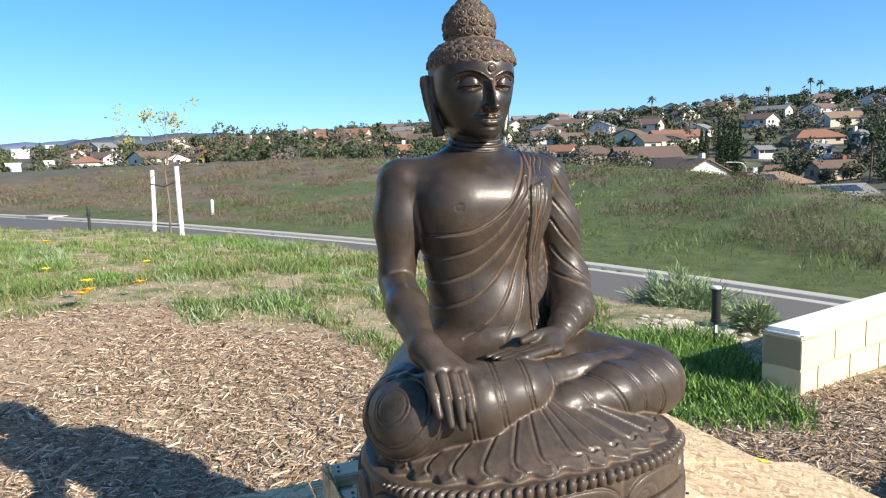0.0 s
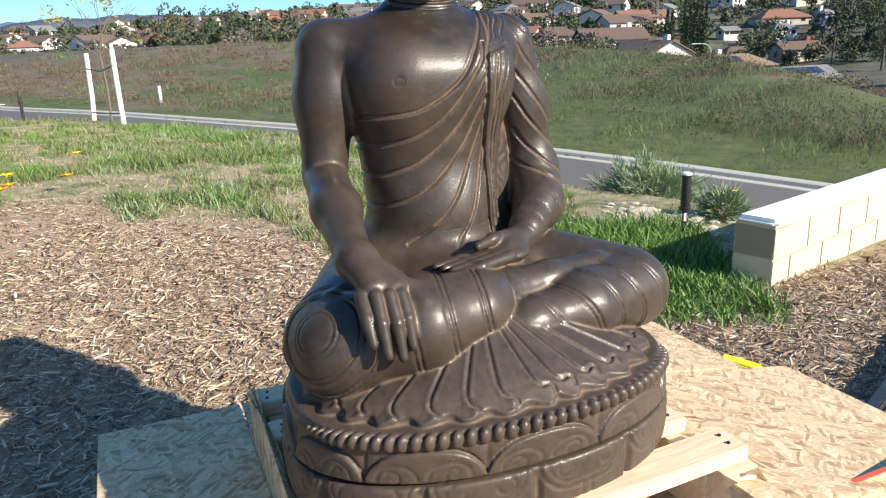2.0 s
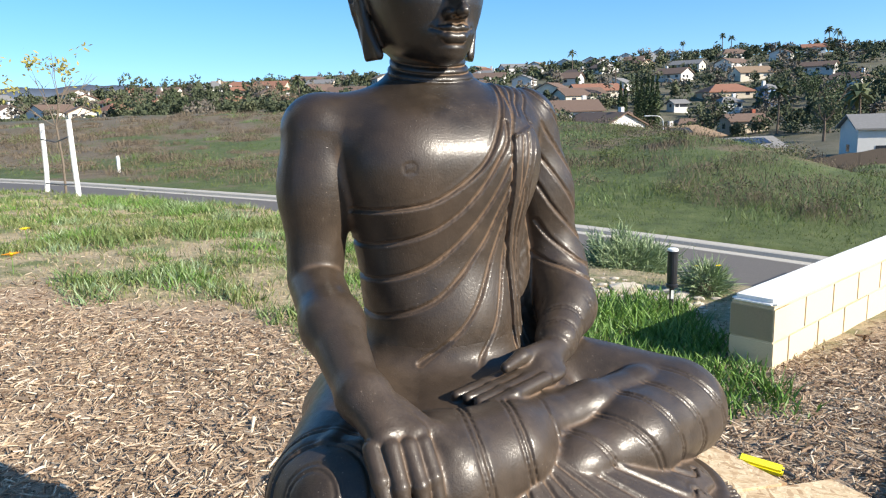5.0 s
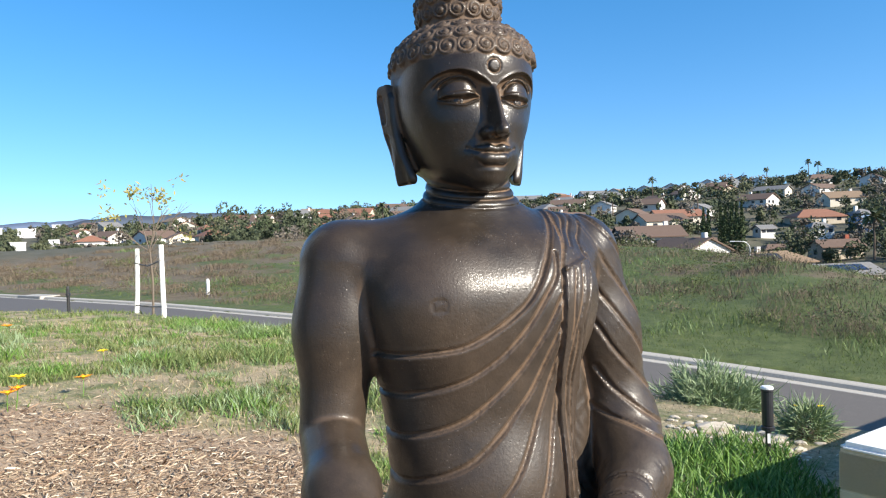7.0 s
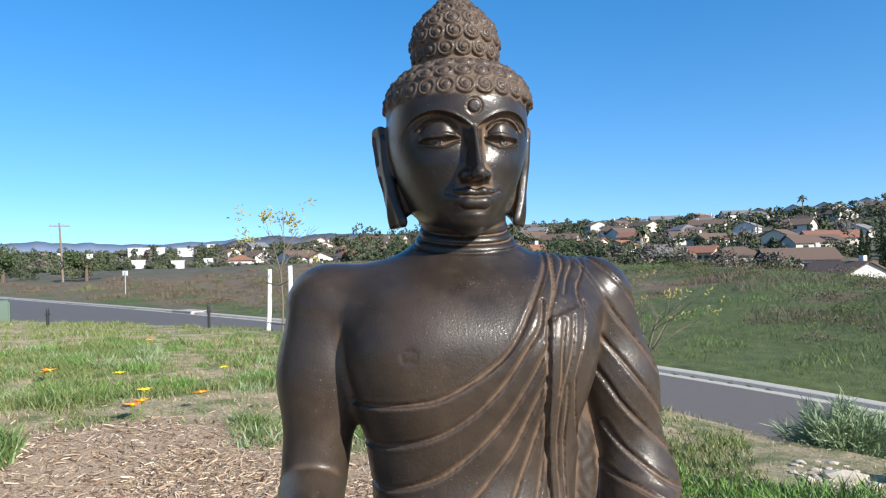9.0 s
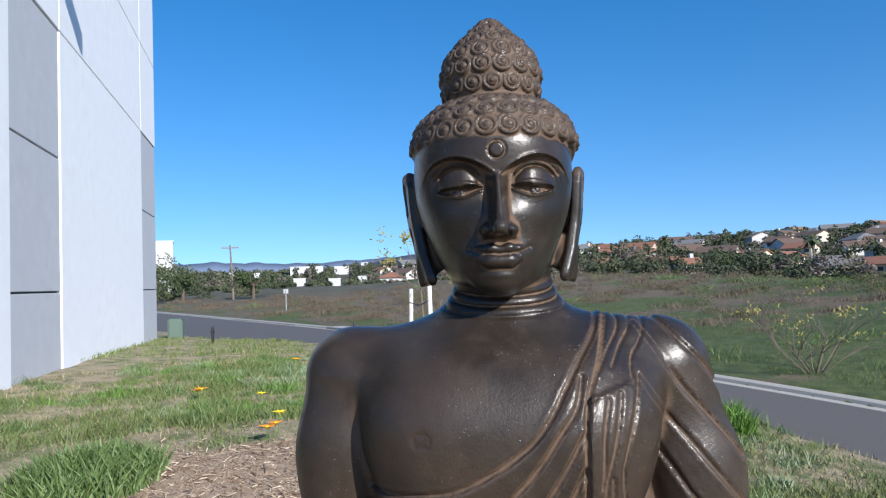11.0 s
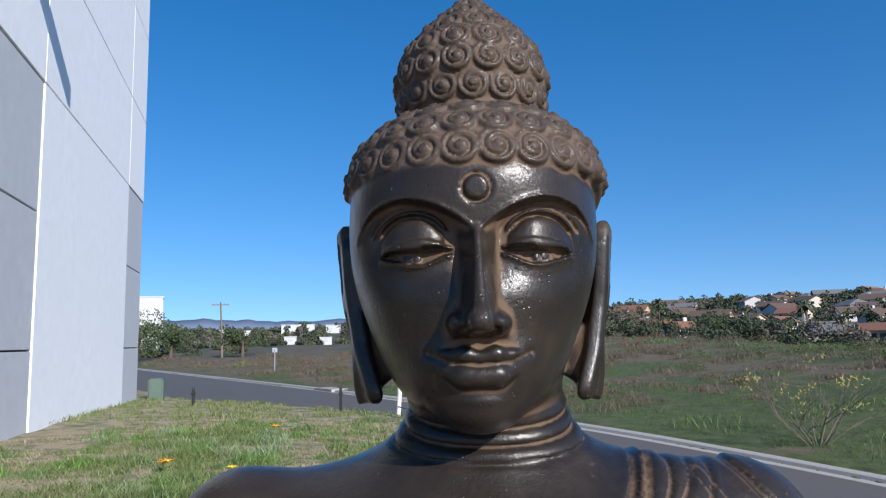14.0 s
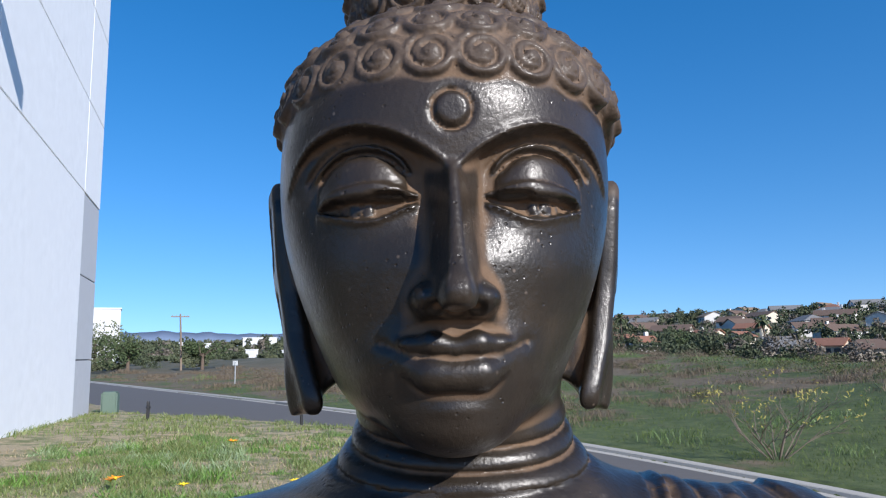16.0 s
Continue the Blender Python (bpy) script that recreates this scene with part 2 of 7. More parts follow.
def chain(p, pts, k=0.02):
    d = None
    for (a, ra), (b, rb) in zip(pts, pts[1:]):
        e = rod(p, a, b, ra, rb)
        d = e if d is None else smin(d, e, k)
    return d


def tri(x):
    """Distance from x to the nearest whole number."""
    return np.abs(x - np.round(x))


def groove(x, width):
    return np.clip(1 - np.abs(x) / width, 0, 1)


def dip(x, width):
    return np.clip(1 - (x / width) ** 2, 0, 1)


def profile(xs, ys, soft):
    """A smooth curve through rounded corners, as a table to look up."""
    t = np.linspace(xs[0] - 0.1, xs[-1] + 0.1, 900)
    y = np.interp(t, xs, ys)
    k = max(int(soft / (t[1] - t[0])), 1) | 1
    for _ in range(3):
        y = np.convolve(np.pad(y, k // 2, "edge"), np.ones(k) / k, "valid")
    return lambda w: np.interp(w, t, y).astype(np.float32)


BASE_U, BASE_V, BASE_A, BASE_B, BASE_BACK, BASE_N = -0.021, 0.371, 0.433, 0.27, 0.42, 2.2


def base_norm(p):
    v = p[:, 1] - BASE_V
    b = np.where(v > 0, BASE_B, BASE_BACK)
    return ((np.abs(p[:, 0] - BASE_U) / BASE_A) ** BASE_N + (np.abs(v) / b) ** BASE_N) ** (1 / BASE_N)


def smooth_path(pts, m=6):
    """A curve through the points."""
    p = np.array([pts[0]] + list(pts) + [pts[-1]], float)
    out = []
    for i in range(1, len(p) - 2):
        for t in np.arange(m) / m:
            out.append(0.5 * (2 * p[i] + (p[i + 1] - p[i - 1]) * t + (2 * p[i - 1] - 5 * p[i] + 4 * p[i + 1] - p[i + 2]) * t * t + (3 * p[i] - p[i - 1] - 3 * p[i + 1] + p[i + 2]) * t ** 3))
    return np.array(out + [p[-2]])


class Chart:
    """Distances to carved lines, kept on a fine grid over a face of the statue."""
    STEP = 0.00125

    def __init__(self, u0, u1, w0, w1):
        self.U0, self.W0 = u0, w0
        self.u, self.w = np.meshgrid(np.arange(u0, u1, self.STEP), np.arange(w0, w1, self.STEP), indexing="ij")

    def near(self, lines):
        best = np.full(self.u.shape, 0.05)
        for line in lines:
            p = smooth_path(line)
            for a, b in zip(p, p[1:]):
                d = b - a
                i0, i1 = (int((f(a[0], b[0]) - self.U0 + o) / self.STEP) for f, o in ((min, -0.02), (max, 0.02)))
                j0, j1 = (int((f(a[1], b[1]) - self.W0 + o) / self.STEP) for f, o in ((min, -0.02), (max, 0.02)))
                sl = (slice(max(i0, 0), max(i1, 1)), slice(max(j0, 0), max(j1, 1)))
                x, y = self.u[sl] - a[0], self.w[sl] - a[1]
                t = np.clip((x * d[0] + y * d[1]) / (d @ d + 1e-12), 0, 1)
                best[sl] = np.minimum(best[sl], np.hypot(x - t * d[0], y - t * d[1]))
        return best

    def look_up(self, table, u, w):
        x = np.clip((u - self.U0) / self.STEP, 0, table.shape[0] - 1.001)
        y = np.clip((w - self.W0) / self.STEP, 0, table.shape[1] - 1.001)
        i, j = x.astype(int), y.astype(int)
        fx, fy = x - i, y - j
        return (table[i, j] * (1 - fx) * (1 - fy) + table[i + 1, j] * fx * (1 - fy) + table[i, j + 1] * (1 - fx) * fy + table[i + 1, j + 1] * fx * fy).astype(np.float32)


# the cloth under the legs: pleat lines that fan out and end in a hook at the hem
FAN_O = (-0.05, 0.40)
FAN_CURLS = (-92.0, -77.0, -67.3, -56.5, -42.6, -25.6, -6.1, 18.2, 31.9, 47.5, 61.0, 73.0, 85.0)
FAN_EDGES = [a - 7.5 for a in FAN_CURLS]
FAN = Chart(-0.46, 0.42, 0.38, 0.68)


def fan_point(deg, back, side):
    """A point at an angle, some way inside the hem, moved along it."""
    d = np.array((math.sin(math.radians(deg)), math.cos(math.radians(deg))))
    r = np.linspace(0.02, 0.45, 400)
    q = np.float32(np.array(FAN_O) + r[:, None] * d)
    hr = r[np.argmax(base_norm(q) > 0.865)]
    return tuple(np.array(FAN_O) + (hr - back) * d + side * np.array((d[1], -d[0])))


def fan_charts():
    lines, ends = [], []
    for a in FAN_EDGES:
        start = np.array(FAN_O) + 0.05 * np.array((math.sin(math.radians(a)), math.cos(math.radians(a))))
        lines.append([tuple(start), fan_point(a, 0.075, 0.0), fan_point(a, 0.040, 0.001), fan_point(a, 0.027, 0.005), fan_point(a, 0.020, 0.015), fan_point(a, 0.018, 0.027), fan_point(a, 0.010, 0.034), fan_point(a, 0.002, 0.028)])
        x, y = fan_point(a, 0.011, 0.022)
        ends.append(np.exp(-(((FAN.u - x) / 0.011) ** 2 + ((FAN.w - y) / 0.009) ** 2)))
    return FAN.near(lines), np.max(ends, 0)


def sd_base(p):
    w = p[:, 2]
    rho = base_norm(p)
    deg = np.degrees(np.arctan2((p[:, 1] - BASE_V) / BASE_B, (p[:, 0] - BASE_U) / BASE_A))
    K = 0.31
    # lower row: broad turned-down petals, each with a double scroll cut in it
    f = tri((deg - 93.6) / 30 + 0.5) * 2
    x = (f * 0.5) * 0.21
    bulge = np.sqrt(np.clip(1 - ((w - 0.05) / 0.085) ** 2, 0, 1))
    edge = groove(f - 0.99, 0.10) * 0.035 * np.clip((0.09 - w) / 0.03 + 0.3, 0, 1)
    rim = np.hypot(np.maximum(np.abs(x) - 0.030, 0), (w - 0.098)) - 0.070
    scroll = dip(rim, 0.0060) * 0.010 + dip(rim + 0.016, 0.005) * 0.006
    scroll += groove(np.hypot(x - 0.046, w - 0.074) - 0.017, 0.005) * 0.008 * ((w < 0.074) | (x > 0.046))
    scroll += dip(x - 0.010, 0.005) * 0.007 * (w < 0.03)
    low = (rho - (0.955 + 0.055 * bulge - edge - scroll)) * K
    low = smax(low, w - 0.093, 0.010)
    low = smax(low, -w, 0.004)
    # upper row: flat arched petals, with small wedges between them under the beads
    f2 = tri((deg - 107.0) / 32.727 + 0.5) * 2
    x2 = f2 * 0.5 * 0.235
    arch = 0.098 + 0.066 * np.clip(1 - f2 ** 3.0, 0, 1) ** 0.6
    inside = w < arch
    cut = groove(w - arch, 0.0045) * 0.030
    cut += groove(np.hypot((x2 - 0.050) * 0.75, w - 0.108) - 0.030, 0.005) * 0.008 * inside * (w > 0.105)
    cut += groove(np.hypot((x2 - 0.058) * 0.9, w - 0.112) - 0.014, 0.0045) * 0.008 * inside * (x2 < 0.07)
    wedge = (~inside) & (w < 0.165)
    bulge2 = np.sqrt(np.clip(1 - ((w - 0.115) / 0.085) ** 2, 0, 1))
    up = (rho - (0.945 + 0.035 * bulge2 + 0.016 * inside - 0.012 * wedge * groove(x2 - 0.1175, 0.010) - cut)) * K
    up = smax(up, w - 0.180, 0.008)
    up = smax(up, 0.101 - w, 0.004)
    neck = smax((rho - 0.905) * K, np.abs(w - 0.1) - 0.03, 0.004)
    d = smin(smin(low, up, 0.004), neck, 0.006)
    # the string of beads, fading out at the sides
    bt = tri(deg / 360 * 104) * 2
    fade = np.clip((deg - 12) / 25, 0, 1) * np.clip((172 - deg) / 25, 0, 1)
    bead = (np.sqrt(((rho - 0.972) * K / 0.0135) ** 2 + ((w - 0.181) / 0.0165) ** 2 + (bt * 1.02) ** 2) - 1) * 0.0125 + 0.014 * (1 - fade)
    d = smin(d, bead, 0.003)
    # the plate on top, and the pleated cloth that fans out over it
    plate = smax((rho - 0.955) * K, np.abs(w - 0.16) - 0.036, 0.010)
    d = smin(d, plate, 0.004)
    fu, fv = p[:, 0] - FAN_O[0], p[:, 1] - FAN_O[1]
    fa = np.interp(np.degrees(np.arctan2(fu, fv)), FAN_EDGES, np.arange(len(FAN_EDGES)))
    ph = fa - np.floor(fa)
    outer = np.clip((rho - 0.45) / 0.4, 0, 1)
    hem = 0.872 + 0.026 * np.cos(2 * math.pi * (ph - 0.14))
    tooth = np.where(ph < 0.93, 0.5 - ph / 0.93, -0.5 + (ph - 0.93) / 0.07)
    line = FAN.look_up(FAN_LINE, p[:, 0], p[:, 1])
    top = 0.206 + 0.205 * np.clip(0.88 - rho, 0, 1) + (0.001 + 0.0045 * outer) * tooth * np.clip((0.80 - rho) / 0.05, 0.25, 1)
    top = top - 0.0048 * dip(line, 0.0042) + 0.0014 * np.exp(-((line - 0.0075) / 0.003) ** 2) + 0.0045 * FAN.look_up(FAN_BLOB, p[:, 0], p[:, 1])
    fan = smax((rho - hem) * K, w - top, 0.004)
    fan = smax(fan, 0.15 - w, 0.01)
    fan = np.where(p[:, 1] > 0.2, fan, 1.0)
    d = smin(d, fan, 0.003)
    return smin(d, smax((rho - 0.8) * K, np.abs(w - 0.17) - 0.035, 0.01), 0.01)


FAN_LINE, FAN_BLOB = fan_charts()
TORSO_W = (0.26, 0.40, 0.48, 0.60, 0.72, 0.80, 0.865, 0.91, 0.94, 0.97, 1.05)
TORSO_A = (0.215, 0.172, 0.160, 0.170, 0.195, 0.212, 0.205, 0.134, 0.088, 0.077, 0.070)
TORSO_B = (0.165, 0.135, 0.125, 0.125, 0.136, 0.138, 0.120, 0.088, 0.078, 0.072, 0.068)
TORSO_C = (0.050, 0.060, 0.062, 0.062, 0.066, 0.066, 0.052, 0.038, 0.036, 0.036, 0.036)


TORSO = [profile(TORSO_W, y, 0.035) for y in (TORSO_A, TORSO_B, TORSO_C)]


# the carved lines of the robe, drawn as curves over the front (u to the side, w up)
CHEST_LINES = [
    [(0.135, 0.945), (0.121, 0.910), (0.088, 0.873), (0.066, 0.841), (0.045, 0.807), (0.020, 0.776), (-0.013, 0.751), (-0.046, 0.732), (-0.085, 0.716), (-0.15, 0.708), (-0.21, 0.706)],
    [(0.086, 0.853), (0.077, 0.819), (0.052, 0.784), (0.025, 0.745), (-0.004, 0.713), (-0.031, 0.690), (-0.079, 0.662), (-0.145, 0.643), (-0.20, 0.634)],
    [(0.083, 0.785), (0.063, 0.749), (0.034, 0.702), (0.002, 0.662), (-0.039, 0.625), (-0.079, 0.598), (-0.14, 0.576), (-0.19, 0.566)],
    [(0.083, 0.742), (0.064, 0.700), (0.038, 0.645), (0.008, 0.606), (-0.023, 0.573), (-0.075, 0.533), (-0.14, 0.505), (-0.19, 0.49)],
    [(0.084, 0.702), (0.073, 0.663), (0.056, 0.616), (0.032, 0.564), (-0.005, 0.508), (-0.05, 0.462), (-0.11, 0.42)],
    [(0.089, 0.645), (0.080, 0.590), (0.063, 0.530), (0.035, 0.462), (-0.01, 0.41)],
]
STRIP_EDGE = [(0.150, 0.945), (0.128, 0.902), (0.101, 0.850), (0.091, 0.826), (0.086, 0.786), (0.085, 0.693), (0.091, 0.620), (0.095, 0.559), (0.098, 0.400)]
STRIP_BACK = [(0.166, 0.850), (0.150, 0.800), (0.132, 0.735), (0.140, 0.680), (0.160, 0.630), (0.190, 0.575), (0.215, 0.520)]
STRIP_LINES = [
    [(0.117, 0.826), (0.108, 0.786), (0.105, 0.740), (0.103, 0.715)], [(0.134, 0.832), (0.121, 0.770), (0.109, 0.721), (0.106, 0.661), (0.110, 0.600), (0.114, 0.553), (0.120, 0.40)], [(0.117, 0.729), (0.120, 0.640), (0.127, 0.547), (0.142, 0.40)],
    [(0.160, 0.940), (0.150, 0.905), (0.123, 0.877), (0.109, 0.858)], [(0.184, 0.940), (0.169, 0.909), (0.143, 0.880), (0.128, 0.862)], [(0.203, 0.935), (0.184, 0.897), (0.160, 0.868), (0.153, 0.840)],
]
SLEEVE_LINES = [
    [(0.190, 0.940), (0.218, 0.914), (0.240, 0.884), (0.281, 0.842), (0.315, 0.80)], [(0.180, 0.912), (0.200, 0.880), (0.233, 0.829), (0.281, 0.773), (0.325, 0.72)], [(0.168, 0.845), (0.192, 0.812), (0.230, 0.768), (0.288, 0.694), (0.335, 0.64)],
    [(0.195, 0.755), (0.220, 0.715), (0.251, 0.668), (0.308, 0.613), (0.35, 0.575)], [(0.220, 0.645), (0.244, 0.608), (0.271, 0.580), (0.305, 0.553), (0.345, 0.53)], [(0.215, 0.575), (0.238, 0.556), (0.259, 0.545), (0.290, 0.526), (0.33, 0.505)],
]


CHART = Chart(-0.26, 0.40, 0.40, 0.98)


def double_line(d):
    """A shallow channel between two low lips."""
    return 0.0034 * np.clip(1 - (d / 0.0048) ** 2, 0, 1) - 0.0012 * np.exp(-((d - 0.0068) / 0.0028) ** 2)


def single_line(d):
    return 0.0036 * np.clip(1 - d / 0.0036, 0, 1) - 0.0012 * np.exp(-((d - 0.006) / 0.003) ** 2)


def robe_charts():
    c = CHART
    chest, strip, edge, sleeve = c.near(CHEST_LINES), c.near(STRIP_LINES), c.near([STRIP_EDGE]), c.near(SLEEVE_LINES)
    strip = np.minimum(strip, c.near([STRIP_BACK]))
    e = np.array(sorted(STRIP_EDGE, key=lambda q: q[1]))
    k = np.array(sorted(STRIP_BACK, key=lambda q: q[1]))
    eu, ku = np.interp(c.w, e[:, 1], e[:, 0]), np.interp(c.w, k[:, 1], k[:, 0])
    on_strip = np.clip((c.u - eu) / 0.004, 0, 1) * np.clip((ku - c.u) / 0.006, 0, 1) * np.clip((0.832 + 0.28 * (c.u - 0.10) - c.w) / 0.004, 0, 1)
    top = np.array(sorted(CHEST_LINES[0], key=lambda q: q[0]))
    cover = np.clip((np.interp(c.u, top[:, 0], top[:, 1]) - c.w) / 0.005, 0, 1)
    cover = np.maximum(cover, np.clip((c.u - eu) / 0.004, 0, 1))
    chest_d = double_line(chest) * (c.u < eu + 0.002)
    flesh = 0.0022 * np.clip((eu - c.u) / 0.02, 0, 1) * cover * np.sin(np.clip(chest / 0.02, 0, 1) * math.pi / 2)
    depth = chest_d + single_line(strip) + 1.3 * single_line(edge) - 0.0020 * cover - 0.0045 * on_strip - flesh
    dust = np.maximum(0.8 * np.exp(-((chest - 0.0048) / 0.0014) ** 2) * (c.u < eu), np.maximum(0.9 * np.exp(-(strip / 0.0018) ** 2), np.exp(-((edge - 0.002) / 0.002) ** 2)))
    dust = np.maximum(dust, 0.22 * on_strip)
    return depth, double_line(sleeve), dust, 0.7 * np.exp(-((sleeve - 0.0048) / 0.0014) ** 2)


ROBE, SLEEVE, ROBE_DUST, SLEEVE_DUST = robe_charts()


def sd_body(p):
    u, v, w = p[:, 0], p[:, 1], p[:, 2]
    a, b, c = TORSO[0](w), TORSO[1](w), TORSO[2](w)
    torso = (((np.abs(u) / a) ** 2.15 + (np.abs(v - c) / b) ** 2.15) ** (1 / 2.15) - 1) * np.minimum(a, b)
    torso = np.maximum(torso, np.maximum(0.2 - w, w - 1.04))
    chest = smin(ell(p, (-0.085, 0.115, 0.775), (0.105, 0.082, 0.105)), ell(p, (0.075, 0.115, 0.775), (0.105, 0.082, 0.105)), 0.06)
    torso = smin(torso, chest, 0.06) + 0.006
    torso = smin(torso, rod(p, (-0.185, 0.035, 0.853), (0.185, 0.035, 0.853), 0.062), 0.05)
    belly = ell(p, (0, 0.09, 0.47), (0.12, 0.115, 0.12))
    torso = smin(torso, belly, 0.05)
    ring = np.hypot(u + 0.118, w - 0.781)
    torso = torso + 0.0026 * groove(ring - 0.0100, 0.0026) * (v > 0.1) + 0.0020 * groove(ring - 0.0048, 0.0024) * (v > 0.1)
    # three rings round the neck
    slim = np.clip((0.118 - np.hypot(u, v - 0.03)) / 0.012, 0, 1)
    for z0 in (0.974, 0.961, 0.949):
        line = w - (z0 - 0.25 * (v - 0.03))
        torso = torso + (0.0032 * groove(line, 0.0030) - 0.0012 * np.exp(-((line - 0.0065) / 0.004) ** 2)) * slim
    # cloth over the left shoulder, the carved robe, and the clasp
    over = rod(p, (0.10, 0.03, 0.872), (0.16, 0.05, 0.865), 0.050)
    torso = smin(torso, over, 0.02)
    torso = torso + CHART.look_up(ROBE, u, w) * np.clip((v + 0.03) / 0.04, 0, 1) * np.clip((w - 0.33) / 0.06, 0, 1)
    web = rod(p, (0.185, 0.030, 0.44), (0.180, 0.020, 0.79), 0.054, 0.040) + 0.0010 * np.sin(u * 260 + 2 * np.sin(w * 60)) * np.sin(w * 140 + u * 90)
    torso = smin(torso, web, 0.010)
    clasp = chain(p, [((0.104, 0.198, 0.862), 0.005), ((0.108, 0.198, 0.850), 0.005), ((0.118, 0.196, 0.845), 0.005), ((0.126, 0.194, 0.850), 0.005), ((0.122, 0.194, 0.858), 0.004)], 0.003)
    clasp = smin(clasp, chain(p, [((0.135, 0.186, 0.866), 0.0045), ((0.148, 0.178, 0.864), 0.0045), ((0.155, 0.174, 0.852), 0.0045), ((0.145, 0.182, 0.845), 0.0045), ((0.130, 0.192, 0.846), 0.005), ((0.093, 0.202, 0.828), 0.0035)], 0.003), 0.002)
    torso = smin(torso, np.maximum(clasp, torso - 0.0065), 0.003)
    # right arm, bare, the hand over the shin
    arm = chain(p, [((-0.222, 0.03, 0.845), 0.072), ((-0.236, 0.035, 0.74), 0.060), ((-0.254, 0.05, 0.585), 0.052)], 0.06)
    fore = chain(p, [((-0.256, 0.055, 0.572), 0.051), ((-0.272, 0.19, 0.525), 0.050), ((-0.287, 0.35, 0.462), 0.036)], 0.03)
    arm = smin(arm, fore, 0.006)
    palm = smin(rod(p, (-0.284, 0.365, 0.455), (-0.285, 0.435, 0.423), 0.033, 0.023), rod(p, (-0.276, 0.365, 0.452), (-0.240, 0.440, 0.418), 0.032, 0.023), 0.03)
    arm = smin(arm, palm, 0.025)
    for kn, mid, tip in (((-0.306, 0.445, 0.415), (-0.309, 0.479, 0.383), (-0.305, 0.500, 0.340)),
                         ((-0.283, 0.459, 0.416), (-0.286, 0.495, 0.375), (-0.283, 0.515, 0.320)),
                         ((-0.258, 0.463, 0.414), (-0.259, 0.500, 0.373), (-0.256, 0.517, 0.312)),
                         ((-0.235, 0.461, 0.412), (-0.236, 0.495, 0.376), (-0.234, 0.512, 0.327))):
        arm = smin(arm, chain(p, [(kn, 0.0142), (mid, 0.0128), (tip, 0.0092)], 0.003), 0.003)
    arm = smin(arm, chain(p, [((-0.245, 0.39, 0.44), 0.022), ((-0.208, 0.432, 0.412), 0.016), ((-0.190, 0.462, 0.388), 0.013)], 0.006), 0.008)
    # left arm, sleeved, the hand open in the lap
    sleeve = chain(p, [((0.222, 0.025, 0.845), 0.074), ((0.262, 0.03, 0.70), 0.064), ((0.290, 0.05, 0.525), 0.060), ((0.262, 0.13, 0.462), 0.054), ((0.175, 0.215, 0.425), 0.043)], 0.05)
    s2 = (0.5 * (u - 0.27) - 0.8 * (v - 0.05)) / 0.036
    sleeve = sleeve + CHART.look_up(SLEEVE, u, w) * np.clip((w - 0.49) / 0.02, 0, 1) + np.clip((0.50 - w) / 0.02, 0, 1) * (0.004 * groove(tri(s2), 0.085) + 0.003 * groove(tri(s2 + 0.2), 0.07))
    hand = chain(p, [((0.165, 0.225, 0.415), 0.034), ((0.09, 0.275, 0.402), 0.032)], 0.02)
    hand = smin(hand, ell(p, (0.075, 0.285, 0.398), (0.065, 0.045, 0.020)), 0.02)
    for k in range(4):
        o = 0.021 * k
        hand = smin(hand, chain(p, [((0.05 + o * 0.35, 0.262 + o, 0.402), 0.013), ((-0.035 + o * 0.35, 0.290 + o, 0.400), 0.0125), ((-0.095 + o * 0.5, 0.300 + o, 0.398), 0.0095)], 0.006), 0.004)
    hand = smin(hand, chain(p, [((0.12, 0.25, 0.425), 0.02), ((0.055, 0.275, 0.432), 0.014), ((0.005, 0.30, 0.428), 0.010)], 0.01), 0.006)
    left = smin(sleeve, hand, 0.006)
    # legs
    lap = ell(p, (0, 0.07, 0.30), (0.30, 0.22, 0.125))
    lap = smin(lap, ell(p, (-0.02, 0.24, 0.335), (0.2, 0.16, 0.065)), 0.05)
    rth = chain(p, [((-0.14, 0.05, 0.315), 0.115), ((-0.325, 0.325, 0.285), 0.110)], 0.03)
    rsh = chain(p, [((-0.320, 0.365, 0.285), 0.110), ((-0.18, 0.405, 0.318), 0.094), ((-0.06, 0.395, 0.325), 0.072), ((0.05, 0.350, 0.335), 0.050)], 0.05)
    kneecut = np.hypot(np.hypot(u + 0.395, v - 0.415), w - 0.352)
    axis = (u + 0.315) * 0.93 + (v - 0.32) * 0.25 + (w - 0.29) * 0.18
    shin_lines = dip(tri(axis / 0.075 + 0.15), 0.046) + 0.8 * dip(tri(axis / 0.075 + 0.29), 0.042)
    knee_lines = sum((dip(kneecut - r0, 0.0036) + 0.8 * dip(kneecut - r0 - 0.0105, 0.0032) - 0.35 * dip(kneecut - r0 - 0.0052, 0.0036)) * weight for r0, weight in ((0.040, 0.6), (0.090, 1.0), (0.128, 1.0)))
    on_knee = np.clip((-0.225 - u) / 0.01, 0, 1)
    rsh = rsh + 0.0040 * shin_lines * (u < 0.035) * (1 - on_knee) + 0.0036 * knee_lines * on_knee
    rth = rth + 0.0036 * knee_lines
    foot = chain(p, [((0.04, 0.355, 0.333), 0.048), ((0.16, 0.338, 0.337), 0.043), ((0.30, 0.308, 0.336), 0.037), ((0.405, 0.280, 0.330), 0.027)], 0.02)
    for k in range(5):
        foot = smin(foot, rod(p, (0.408, 0.300 - 0.014 * k, 0.325 + 0.003 * k), (0.480 - 0.006 * k, 0.284 - 0.014 * k, 0.318 + 0.003 * k), 0.0115, 0.008), 0.005)
